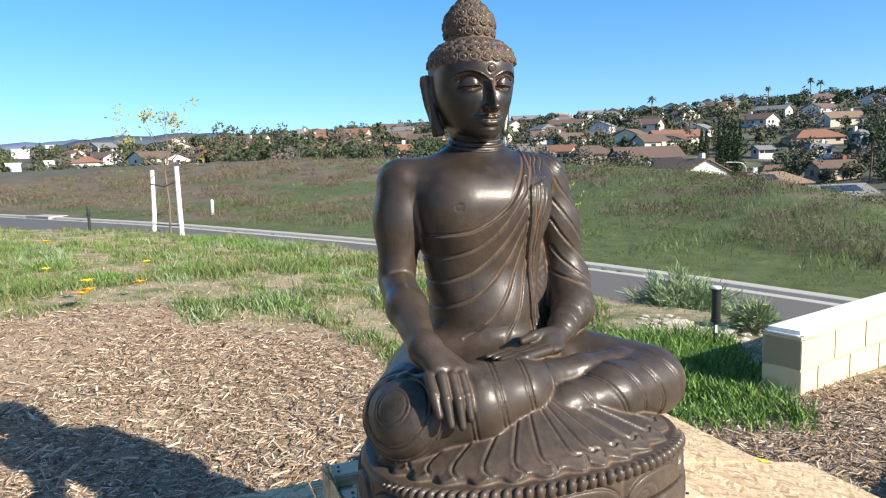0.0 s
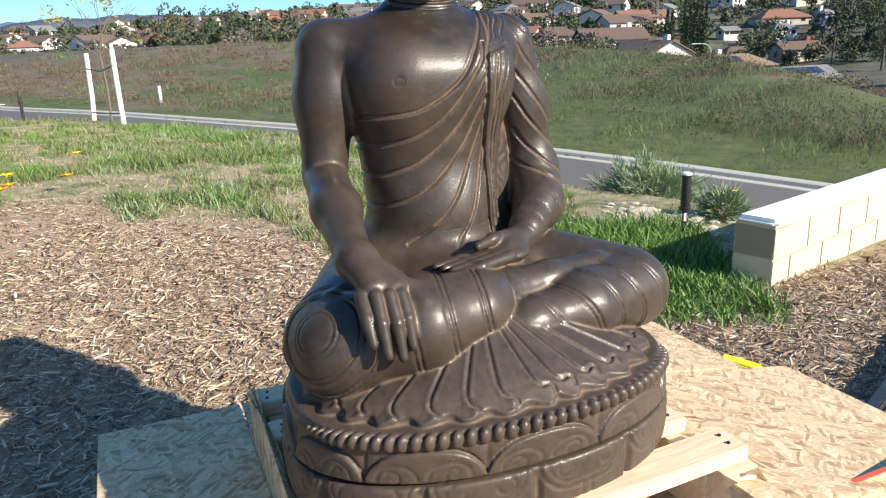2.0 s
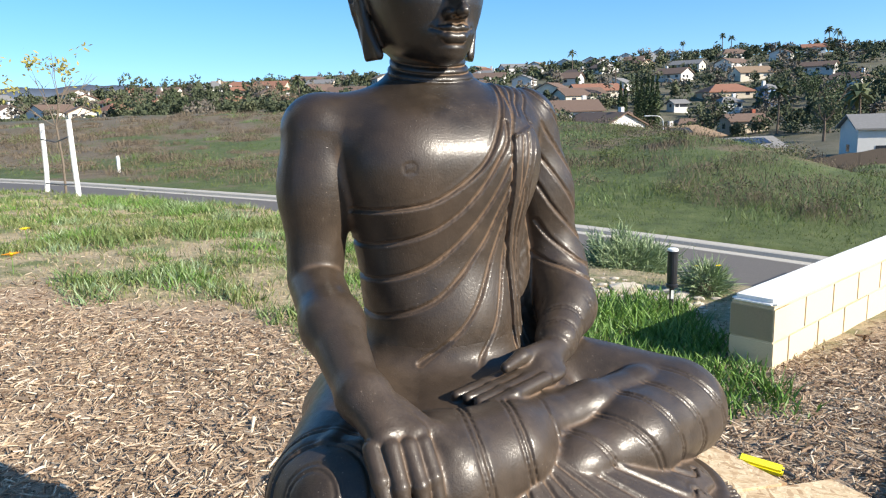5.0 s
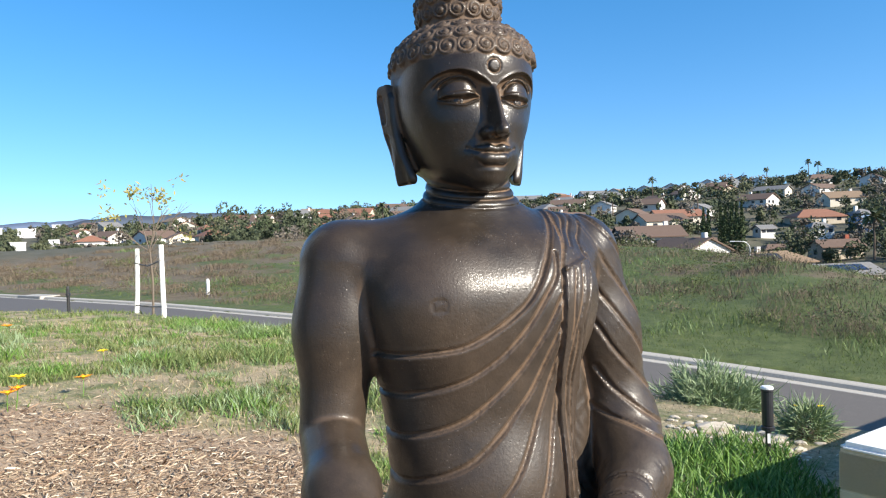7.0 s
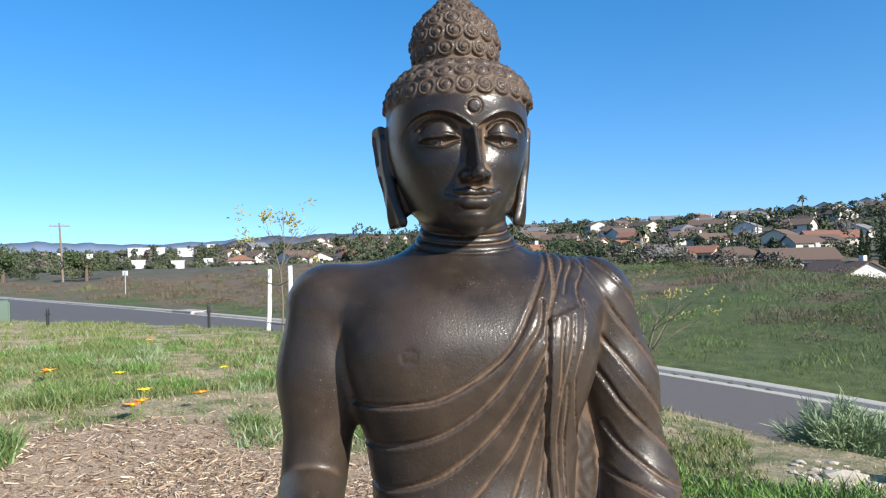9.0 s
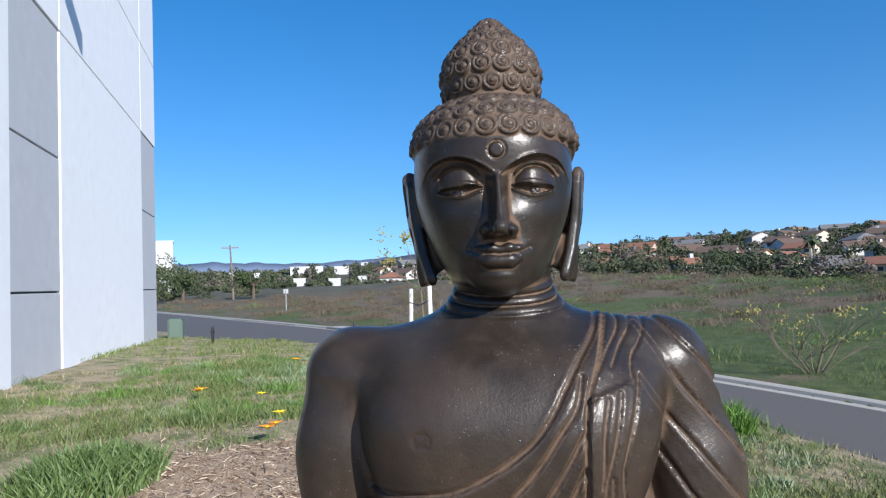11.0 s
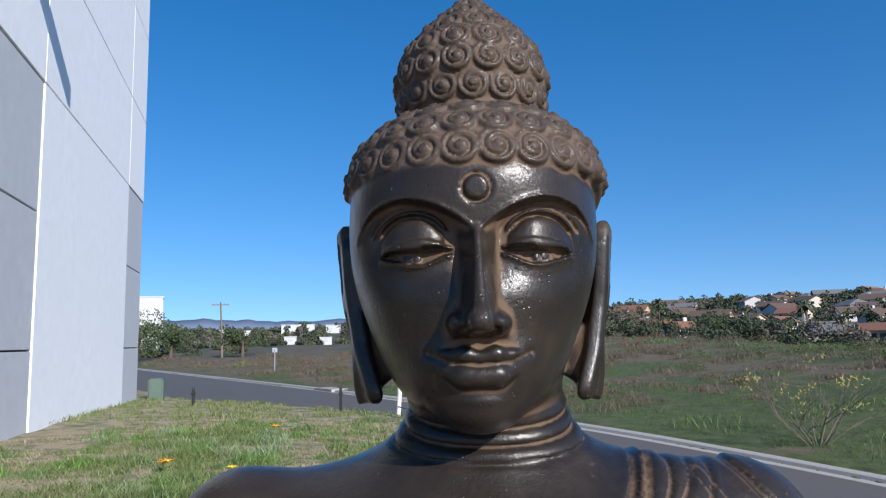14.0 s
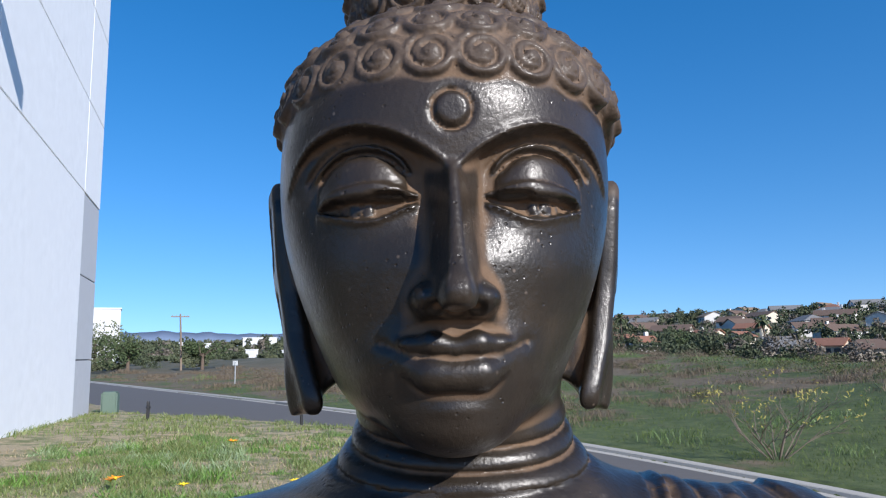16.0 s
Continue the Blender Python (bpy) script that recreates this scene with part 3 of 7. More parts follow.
    lth = chain(p, [((0.14, 0.05, 0.315), 0.115), ((0.395, 0.30, 0.272), 0.098)], 0.03)
    lsh = chain(p, [((0.400, 0.315, 0.270), 0.098), ((0.21, 0.385, 0.275), 0.080), ((0.06, 0.425, 0.282), 0.050), ((-0.03, 0.45, 0.288), 0.028)], 0.04)
    axis2 = (u - 0.35) * 0.88 - (v - 0.24) * 0.48 + 0.35 * (w - 0.28)
    lsh = lsh + 0.0038 * (dip(tri(axis2 / 0.078), 0.046) + 0.8 * dip(tri(axis2 / 0.078 + 0.14), 0.042))
    legs = smin(smin(lap, rth, 0.03), lth, 0.03)
    legs = smin(legs, lsh, 0.010)
    legs = smin(legs, smin(rsh, foot, 0.012), 0.008)
    # sole of the other foot, between the right thigh and the shin
    sole = smin(rod(p, (-0.30, 0.30, 0.375), (-0.335, 0.34, 0.378), 0.022), rod(p, (-0.32, 0.28, 0.37), (-0.36, 0.31, 0.372), 0.014), 0.004)
    legs = smin(legs, sole, 0.006)
    d = smin(torso, legs, 0.05)
    d = smin(d, arm, 0.012)
    d = smin(d, left, 0.008)
    return d


HU, HV, HAIR_U = -0.010, 0.0, 0.0035      # the head's shift, and the hair's from it
HEAD_W = (0.93, 0.955, 0.97, 0.985, 1.008, 1.04, 1.07, 1.095, 1.13, 1.165, 1.20, 1.24)
HEAD_A = (0.050, 0.058, 0.065, 0.0715, 0.0825, 0.0965, 0.1070, 0.1130, 0.1155, 0.1130, 0.098, 0.080)
HEAD_F = (0.140, 0.153, 0.160, 0.163, 0.167, 0.170, 0.172, 0.174, 0.180, 0.182, 0.160, 0.130)
HEAD = [profile(HEAD_W, y, 0.022) for y in (HEAD_A, HEAD_F)]


def curl_sites():
    sites = []
    for w0, n, off in ((1.179, 26, 0.0), (1.203, 24, 0.5), (1.222, 19, 0.0)):
        for i in range(n):
            t = 2 * math.pi * (i + off) / n
            sites.append(("cap", w0, t, 0.0182))
    for w0, n in ((1.155, 15), (1.129, 13), (1.103, 11)):
        for i in range(n):
            t = math.pi * (1.03 + 0.94 * (i + 0.5) / n)
            sites.append(("cap", w0, t, 0.0165))
    for w0, n, off in ((1.258, 16, 0.0), (1.283, 16, 0.5), (1.306, 14, 0.0), (1.327, 11, 0.5), (1.345, 7, 0.0), (1.359, 4, 0.5)):
        for i in range(n):
            sites.append(("knot", w0, 2 * math.pi * (i + off) / n, 0.0166))
    return sites


def along(pts, u):
    """Height of a smooth drawn curve at u."""
    c = smooth_path(pts)
    return np.interp(u, c[:, 0], c[:, 1]).astype(np.float32)


BROW = [(0, 1.1118), (0.0118, 1.1220), (0.029, 1.1325), (0.0465, 1.1388), (0.063, 1.1402), (0.081, 1.1355), (0.092, 1.1262), (0.100, 1.1120)]
LASH_TOP = [(0.016, 1.1020), (0.027, 1.1062), (0.037, 1.1084), (0.046, 1.1088), (0.055, 1.1080), (0.064, 1.1070), (0.072, 1.1048), (0.081, 1.0985)]
LASH_LOW = [(0.016, 1.1000), (0.027, 1.1022), (0.037, 1.1028), (0.046, 1.1016), (0.055, 1.1008), (0.064, 1.1014), (0.072, 1.1006), (0.081, 1.0975)]
LID_LOW = [(0.016, 1.0985), (0.027, 1.0952), (0.037, 1.0908), (0.046, 1.0888), (0.055, 1.0898), (0.064, 1.0924), (0.072, 1.0950), (0.081, 1.0972)]


def sd_head(p0):
    p = p0 - np.float32((HU, HV, 0))
    s = p.copy()
    s[:, 0] = np.abs(s[:, 0])
    u, v, w = s[:, 0], s[:, 1], s[:, 2]
    ha, hf = HEAD[0](w), HEAD[1](w)
    hb = np.where(v > 0.035, hf - 0.035, 0.13)
    d = ((u / ha) ** 2.25 + (np.abs(v - 0.035) / hb) ** 2.25) ** (1 / 2.25)
    d = (d - 1) * np.minimum(ha, hb) * 0.95
    d = smax(d, 0.957 + 0.16 * (0.15 - v) - w, 0.035)
    d = smax(d, w - 1.20, 0.02)
    d = smin(d, ell(s, (0, 0.138, 0.979), (0.028, 0.027, 0.020)), 0.02)
    # brow: the plane under it stands back
    brow = along(BROW, u)
    below = np.clip((brow - w) / 0.0026, 0, 1)
    fall = np.clip((w - 1.058) / 0.06, 0, 1)
    amp = np.interp(u, (0, 0.02, 0.045, 0.08, 0.11), (0.0140, 0.0130, 0.0085, 0.0062, 0.003)).astype(np.float32)
    relief = -amp * below * fall * fall * (3 - 2 * fall) * np.clip((u - 0.003) / 0.014, 0, 1) * np.clip((0.106 - u) / 0.03, 0, 1)
    relief = relief + 0.0012 * dip(w - brow - 0.0010, 0.0024) * np.clip((0.100 - u) / 0.02, 0, 1)
    # the domed upper lid, the channel over it, the lash rim, the open slit with the eyeball in it, and the lower rim
    dome = 1 - ((u - 0.0510) / 0.0270) ** 2 - ((w - 1.1055) / 0.0205) ** 2
    relief = relief + 0.0066 * np.sqrt(np.clip(dome, 0, 1)) * (w > 1.098)
    arc = (np.hypot((u - 0.0520) / 0.0250, (w - 1.1085) / 0.0190) - 1) * 0.022
    over = np.clip((w - 1.1130) / 0.005, 0, 1)
    relief = relief - 0.0028 * dip(arc, 0.0024) * over + 0.0018 * dip(arc - 0.0040, 0.0020) * over - 0.0020 * dip(arc - 0.0072, 0.0022) * over
    top, mid, low = along(LASH_TOP, u), along(LASH_LOW, u), along(LID_LOW, u)
    eye = np.clip((u - 0.0175) / 0.003, 0, 1) * np.clip((0.0800 - u) / 0.003, 0, 1)
    rim = np.clip((top - w) / 0.0016, 0, 1) * np.clip((w - mid) / 0.0008 + 1, 0, 1)
    relief = relief + 0.0023 * rim * eye
    slit = np.clip((mid - w) / 0.0012, 0, 1) * np.clip((w - low) / 0.0012, 0, 1) * eye
    relief = relief - 0.0022 * slit
    ball = np.clip(1 - ((u - 0.0540) / 0.0110) ** 2 - ((w - 1.0950) / 0.0095) ** 2, 0, 1)
    relief = relief + 0.0036 * np.sqrt(ball) * slit - 0.0012 * dip(np.hypot(u - 0.0545, w - 1.0955) - 0.0050, 0.0012) * slit
    relief = relief + 0.0021 * dip(w - low + 0.0012, 0.0024) * eye + 0.0014 * np.clip((low - w) / 0.002, 0, 1) * np.clip((w - low + 0.012) / 0.010, 0, 1) * eye
    # mark between the brows
    mark = np.hypot(u, w - 1.1461)
    relief = relief - 0.0018 * groove(mark - 0.0112, 0.0022) + 0.0013 * np.clip((0.0100 - mark) / 0.002, 0, 1)
    d = d - relief * np.clip((v - 0.07) / 0.02, 0, 1)
    # nose
    vf = np.interp(w, (1.03, 1.045, 1.08, 1.115, 1.13), (0.213, 0.2150, 0.1985, 0.1825, 0.177)).astype(np.float32)
    ridge = np.interp(w, (1.03, 1.05, 1.08, 1.12), (0.0052, 0.0042, 0.0028, 0.0018)).astype(np.float32)
    foot = np.interp(w, (1.03, 1.045, 1.06, 1.085, 1.12), (0.0215, 0.0205, 0.0165, 0.0125, 0.0095)).astype(np.float32)
    hw = ridge + (foot - ridge) * np.clip((vf - v) / np.maximum(vf - 0.166, 0.008), 0, 1.3)
    nose = smax((u - hw) * 0.9, v - vf, 0.0024)
    nose = smax(nose, w - 1.118, 0.012)
    nose = np.maximum(nose, 0.12 - v)
    nose = smin(nose, ell(s, (0, 0.2045, 1.0440), (0.0078, 0.0085, 0.0072)), 0.008)
    nose = smin(nose, ell(s, (0.0160, 0.176, 1.0425), (0.0080, 0.0150, 0.0072)), 0.008)
    nose = smax(nose, 1.0350 - w + 0.12 * (v - 0.2), 0.003)
    nose = smax(nose, -ell(s, (0.011, 0.193, 1.034), (0.006, 0.009, 0.006)), 0.003)
    d = smin(d, nose, 0.005)
    # mouth
    q = s.copy()
    q[:, 0] = u / 1.10
    q[:, 2] = w + 0.0034
    muzzle = ell(q, (0, 0.125, 1.013), (0.042, 0.045, 0.028))
    d = smin(d, muzzle, 0.018)
    upper = chain(q, [((0, 0.1760, 1.0205), 0.0050), ((0.0105, 0.1750, 1.0228), 0.0056), ((0.022, 0.1690, 1.0215), 0.0046), ((0.0335, 0.1590, 1.0220), 0.0018)], 0.005)
    lower = chain(q, [((0, 0.1722, 1.0062), 0.0092), ((0.011, 0.1702, 1.0070), 0.0085), ((0.021, 0.1640, 1.0118), 0.0056), ((0.0300, 0.1590, 1.0190), 0.0020)], 0.008)
    d = smin(d, lower, 0.0022)
    d = smin(d, upper, 0.0018)
    part_line = chain(q, [((0, 0.187, 1.0152), 0.0021), ((0.009, 0.186, 1.0166), 0.0022), ((0.022, 0.176, 1.0168), 0.0024), ((0.0335, 0.1635, 1.0215), 0.0022)], 0.002)
    d = smax(d, -part_line, 0.0018)
    d = d + 0.0012 * np.exp(-(((u - 0.040) / 0.003) ** 2 + ((w - 1.0195) / 0.003) ** 2)) * (v > 0.1)
    d = smax(d, -rod(q, (0, 0.1885, 1.027), (0, 0.184, 1.038), 0.0044), 0.006)
    d = d - 0.0012 * np.exp(-((w - 0.984) / 0.004) ** 2 - (u / 0.02) ** 2) * (v > 0.1)
    # ears with long lobes; they and the hair sit slightly to one side of the face
    s = p.copy()
    s[:, 0] = np.abs(p[:, 0] - HAIR_U)
    u = s[:, 0]
    uc = np.interp(w, (0.96, 0.985, 1.02, 1.08, 1.15), (0.104, 0.1065, 0.1150, 0.1235, 0.1285)).astype(np.float32) - 0.28 * (v - 0.012)
    half = np.interp(w, (0.96, 0.985, 1.03, 1.07, 1.12, 1.145), (0.016, 0.018, 0.014, 0.016, 0.021, 0.014)).astype(np.float32)
    vc = np.interp(w, (0.96, 0.99, 1.06, 1.15), (0.033, 0.031, 0.015, 0.006)).astype(np.float32)
    plate = np.hypot(np.maximum(np.abs(u - uc) - 0.0025, 0), np.maximum(np.abs(v - vc) - half + 0.004, 0)) - 0.0052
    plate = smax(plate, np.maximum(0.972 - w, w - 1.146), 0.012)
    hollow = chain(s, [((0.1390, 0.002, 1.120), 0.0085), ((0.1330, 0.006, 1.085), 0.0075)], 0.01)
    hollow = smin(hollow, rod(s, (0.131, 0.010, 1.055), (0.124, 0.022, 1.00), 0.006), 0.002)
    plate = smax(plate, -hollow, 0.003)
    lobe = ell(s, (0.0965, 0.022, 1.000), (0.0235, 0.010, 0.046))
    lobe = smin(lobe, ell(s, (0.112, -0.004, 1.085), (0.017, 0.010, 0.060)), 0.02)
    lobe = smax(lobe, 0.968 + 0.75 * np.maximum(0.118 - u, 0) - w, 0.005)
    ears = smin(plate, lobe, 0.010)
    d = smin(d, ears, 0.004)
    # hair
    hairline = np.interp(v, (-0.2, -0.02, 0.03, 0.08, 0.13, 0.19), (0.99, 1.05, 1.135, 1.160, 1.166, 1.166)).astype(np.float32)
    cap = ell(s, (0, 0.036, 1.172), (0.1205, 0.142, 0.076))
    back = ell(s, (0, 0.005, 1.10), (0.1165, 0.120, 0.12))
    cap = smin(cap, back, 0.015)
    cap = smax(cap, hairline - w, 0.006)
    knot = smin(ell(s, (0, 0.03, 1.277), (0.073, 0.073, 0.062)), rod(s, (0, 0.03, 1.21), (0, 0.03, 1.265), 0.068), 0.01)
    tip = rod(s, (0, 0.03, 1.31), (0, 0.03, 1.360), 0.048, 0.008)
    knot = smin(knot, tip, 0.03)
    knot = smax(knot, 1.20 - w, 0.01)
    d = smin(d, smin(cap, knot, 0.006), 0.003)
    for kind, w0, t, rad in SITES:
        c, n = curl_frame(kind, w0, t)
        c = c + np.array((HAIR_U, 0, 0))
        near = np.abs(p - np.float32(c)).max(1) < rad * 1.5
        if not near.any():
            continue
        q = p[near] - np.float32(c)
        h = q @ np.float32(n)
        side = q - h[:, None] * np.float32(n)
        rr = np.sqrt((side * side).sum(1))
        e1 = np.cross(n, (0, 0, 1.0))
        e1 /= np.linalg.norm(e1)
        e2 = np.cross(n, e1)
        an = np.arctan2(side @ np.float32(e2), side @ np.float32(e1))
        button = np.hypot(np.maximum(rr - 0.64 * rad, 0), h + 0.001) - 0.34 * rad
        spiral = rr / (rad * 0.42) - an / (2 * math.pi)
        button = button + 0.0050 * groove(tri(spiral), 0.26) * (rr > 0.24 * rad) - 0.002 * (rr < 0.24 * rad)
        if button.size:
            d[near] = smin(d[near], button, 0.002)
    return d


def curl_frame(kind, w0, t):
    if kind == "cap":
        cv, a, b, cc, zc = 0.036, 0.1180, 0.1395, 0.074, 1.172
        if w0 < 1.175:
            cv, a, b, cc, zc = 0.005, 0.1145, 0.118, 0.12, 1.10
        k = math.sqrt(max(1 - ((w0 - zc) / cc) ** 2, 0.05))
        c = Vector((a * k * math.cos(t), cv + b * k * math.sin(t), w0))
        n = Vector((c[0] / a ** 2, (c[1] - cv) / b ** 2, (w0 - zc) / cc ** 2 + 1)).normalized()
    else:
        rr = np.interp(w0, (1.25, 1.265, 1.277, 1.30, 1.32, 1.34, 1.36), (0.068, 0.071, 0.0725, 0.068, 0.055, 0.034, 0.012))
        c = Vector((rr * math.cos(t), 0.03 + rr * math.sin(t), w0))
        n = Vector((math.cos(t), math.sin(t), np.interp(w0, (1.26, 1.30, 1.36), (0.0, 0.45, 1.3)))).normalized()
    return np.array(c), np.array(n)


SITES = curl_sites()


def sd_lower(p):
    return smin(sd_body(p), sd_base(p), 0.004)


def sd_upper(p):
    return smin(sd_head(p), sd_body(p), 0.012)


def carve(sd, lo, hi, h):
    """Quads of the zero surface of sd inside a box, by surface nets; it looks closely only near the surface."""
    B = 6
    lo = np.array(lo)
    nb = np.ceil((np.array(hi) - lo) / (h * B)).astype(int)
    cen = [lo[k] + (np.arange(nb[k]) + 0.5) * h * B for k in range(3)]
    g = np.stack(np.meshgrid(*cen, indexing="ij"), -1).reshape(-1, 3).astype(np.float32)
    dc = sd(g)
    near = np.abs(dc) < h * B * 1.35 + 0.004
    field = np.repeat(np.repeat(np.repeat(np.where(dc < 0, -1, 1).astype(np.float32).reshape(nb), B, 0), B, 1), B, 2)
    idx = np.argwhere(near.reshape(nb))
    loc = np.stack(np.meshgrid(*[np.arange(B)] * 3, indexing="ij"), -1).reshape(-1, 3)
    for s in range(0, len(idx), 4000):
        ii = (idx[s:s + 4000, None, :] * B + loc[None]).reshape(-1, 3)
        field[ii[:, 0], ii[:, 1], ii[:, 2]] = sd((lo + (ii + 0.5) * h).astype(np.float32))
    field[[0, -1]] = 1
    field[:, [0, -1]] = 1
    field[:, :, [0, -1]] = 1
    neg = field < 0
    cnt = np.zeros(np.array(neg.shape) - 1, np.int8)
    for a in (0, 1):
        for b in (0, 1):
            for c in (0, 1):
                cnt += neg[a:neg.shape[0] - 1 + a, b:neg.shape[1] - 1 + b, c:neg.shape[2] - 1 + c]
    act = np.argwhere((cnt > 0) & (cnt < 8))
    number = np.full(cnt.shape, -1, np.int32)
    number[act[:, 0], act[:, 1], act[:, 2]] = np.arange(len(act))
    acc, num = np.zeros((len(act), 3)), np.zeros(len(act))
    corners = [np.array((a, b, c)) for a in (0, 1) for b in (0, 1) for c in (0, 1)]
    for a in corners:
        for b in corners:
            if (b - a).sum() == 1 and (b - a).min() == 0:
                fa, fb = (field[tuple((act + q).T)] for q in (a, b))
                m = (fa < 0) != (fb < 0)
                t = np.where(m, fa / np.where(m, fa - fb, 1), 0)
                acc += np.where(m[:, None], a + t[:, None] * (b - a), 0)
                num += m
    verts = lo + (act + acc / num[:, None] + 0.5) * h
    quads = []
    for ax in range(3):
        o1, o2 = np.eye(3, dtype=int)[(ax + 1) % 3], np.eye(3, dtype=int)[(ax + 2) % 3]
        n0 = np.take(neg, range(neg.shape[ax] - 1), ax)
        n1 = np.take(neg, range(1, neg.shape[ax]), ax)
        e = np.argwhere(n0 != n1)
        flip = n0[tuple(e.T)]
        q = np.stack([number[tuple((e - s).T)] for s in (o1 * 0, o1, o1 + o2, o2)], 1)
        q[~flip] = q[~flip][:, ::-1]
        quads.append(q)
    return verts, np.concatenate(quads)


def statue_mesh():
    vb, qb = carve(lambda p: np.maximum(sd_lower(p), p[:, 2] - 0.452), (-0.56, -0.36, -0.012), (0.56, 0.68, 0.460), 0.0031)
    vm, qm = carve(lambda p: np.maximum(sd_body(p), 0.446 - p[:, 2]), (-0.38, -0.14, 0.438), (0.38, 0.44, 0.936), 0.0033)
    # the blocks are open where they meet
    qb = qb[(vb[qb][:, :, 2] < 0.4508).any(1)]
    qm = qm[((vm[qm][:, :, 2] > 0.4472).any(1)) & ((vm[qm][:, :, 2] < 0.9335).any(1))]
    vb, qb = np.concatenate([vb, vm]), np.concatenate([qb, qm + len(vb)])
    vh, qh = carve(lambda p: np.maximum(sd_upper(p), 0.931 - p[:, 2]), (-0.20, -0.15, 0.925), (0.19, 0.24, 1.39), 0.00185)
    qh = qh[(vh[qh][:, :, 2] > 0.9318).any(1)]
    vv = np.concatenate([vb, vh])
    qq = np.concatenate([qb, qh + len(vb)])
    # how far each place lies in a hollow: against the same surface smoothed
    e = np.concatenate([qq[:, [0, 1]], qq[:, [1, 2]], qq[:, [2, 3]], qq[:, [3, 0]]])
    deg = np.bincount(e[:, 0], minlength=len(vv)) + np.bincount(e[:, 1], minlength=len(vv))
    sm = vv.copy()
    for it in range(18):
        s = np.stack([np.bincount(e[:, 0], sm[e[:, 1], k], len(vv)) + np.bincount(e[:, 1], sm[e[:, 0], k], len(vv)) for k in range(3)], 1)
        sm = s / np.maximum(deg, 1)[:, None]
    a, b, c, d = (vv[qq[:, k]] for k in range(4))
    fn = np.cross(c - a, d - b)
    nrm = np.zeros_like(vv)
    for k in range(4):
        for x in range(3):
            nrm[:, x] += np.bincount(qq[:, k], fn[:, x], len(vv))
    nrm /= np.linalg.norm(nrm, axis=1)[:, None] + 1e-12
    hollow = ((sm - vv) * nrm).sum(1)
    me = bpy.data.meshes.new("statue")
    me.vertices.add(len(vv))
    me.vertices.foreach_set("co", vv.astype(np.float32).ravel())
    me.loops.add(len(qq) * 4)
    me.loops.foreach_set("vertex_index", qq.astype(np.int32).ravel())
    me.polygons.add(len(qq))
    me.polygons.foreach_set("loop_start", np.arange(0, len(qq) * 4, 4, dtype=np.int32))
    me.polygons.foreach_set("use_smooth", np.ones(len(qq), bool))
    me.update(calc_edges=True)
    u, v, w = vv.T
    hollow = hollow * np.where(w < 0.46, 0.65, np.where(w > 0.935, 2.2, 1.0))
    on_arm = (u > 0.195) | ((u > 0.165) & (v < 0.165))
    line = np.where(on_arm, CHART.look_up(SLEEVE_DUST, u, w), CHART.look_up(ROBE_DUST, u, w)) * (v > 0.02) * (v < 0.22) * (w > 0.415) * (w < 0.96) * (u > -0.185)
    hollow = np.maximum(hollow, 0.0026 * line) * (np.abs(w - 0.449) > 0.010) * (np.abs(w - 0.933) > 0.007)
    me.attributes.new("hollow", "FLOAT", "POINT").data.foreach_set("value", np.clip(hollow / 0.0026, -1, 1).astype(np.float32))
    hair = np.clip((vv[:, 2] - np.interp(vv[:, 1], (-0.2, -0.02, 0.03, 0.08, 0.13, 0.19), (0.99, 1.05, 1.135, 1.160, 1.166, 1.166)) + 0.003) / 0.006, 0, 1)
    low = np.clip((0.27 - vv[:, 2]) / 0.05, 0, 1)
    me.attributes.new("dusty", "FLOAT", "POINT").data.foreach_set("value", np.maximum(hair, np.maximum(0.8 * low, np.interp(vv[:, 2], (0.42, 0.50, 0.65, 0.80, 0.95), (0.42, 0.44, 0.36, 0.28, 0.0)))).astype(np.float32))
    return me

# ---- builders ----
def mesh_of(name, verts, faces, mats=(), smooth=False):
    me = bpy.data.meshes.new(name)
    me.from_pydata([tuple(v) for v in verts], [], faces)
    me.update()
    for m in mats:
        me.materials.append(m)
    if smooth:
        me.shade_smooth()
    return me


def part(name, bm, material, parent=None, label="", smooth=False):
    me = bpy.data.meshes.new(name)
    bm.to_mesh(me)
    bm.free()
    if material:
        me.materials.append(material)
    if smooth:
        me.shade_smooth()
    ob = new(name, me)
    ob.parent = parent
    if label:
        ob["label"] = label
    return ob


def box(bm, lo, hi, bevel=0.0, m=None):
    r = bmesh.ops.create_cube(bm, size=1)
    vs = r["verts"]
    lo, hi = Vector(lo), Vector(hi)
    for v in vs:
        v.co = Vector(((lo[k] + hi[k]) / 2 + v.co[k] * (hi[k] - lo[k]) for k in range(3)))
    if bevel:
        es = list({e for v in vs for e in v.link_edges})
        out = bmesh.ops.bevel(bm, geom=es, offset=bevel, segments=2, affect="EDGES")
        vs = list({v for v in out["verts"]} | {v for v in vs if v.is_valid})
    if m is not None:
        for v in vs:
            v.co = m @ v.co
    return vs


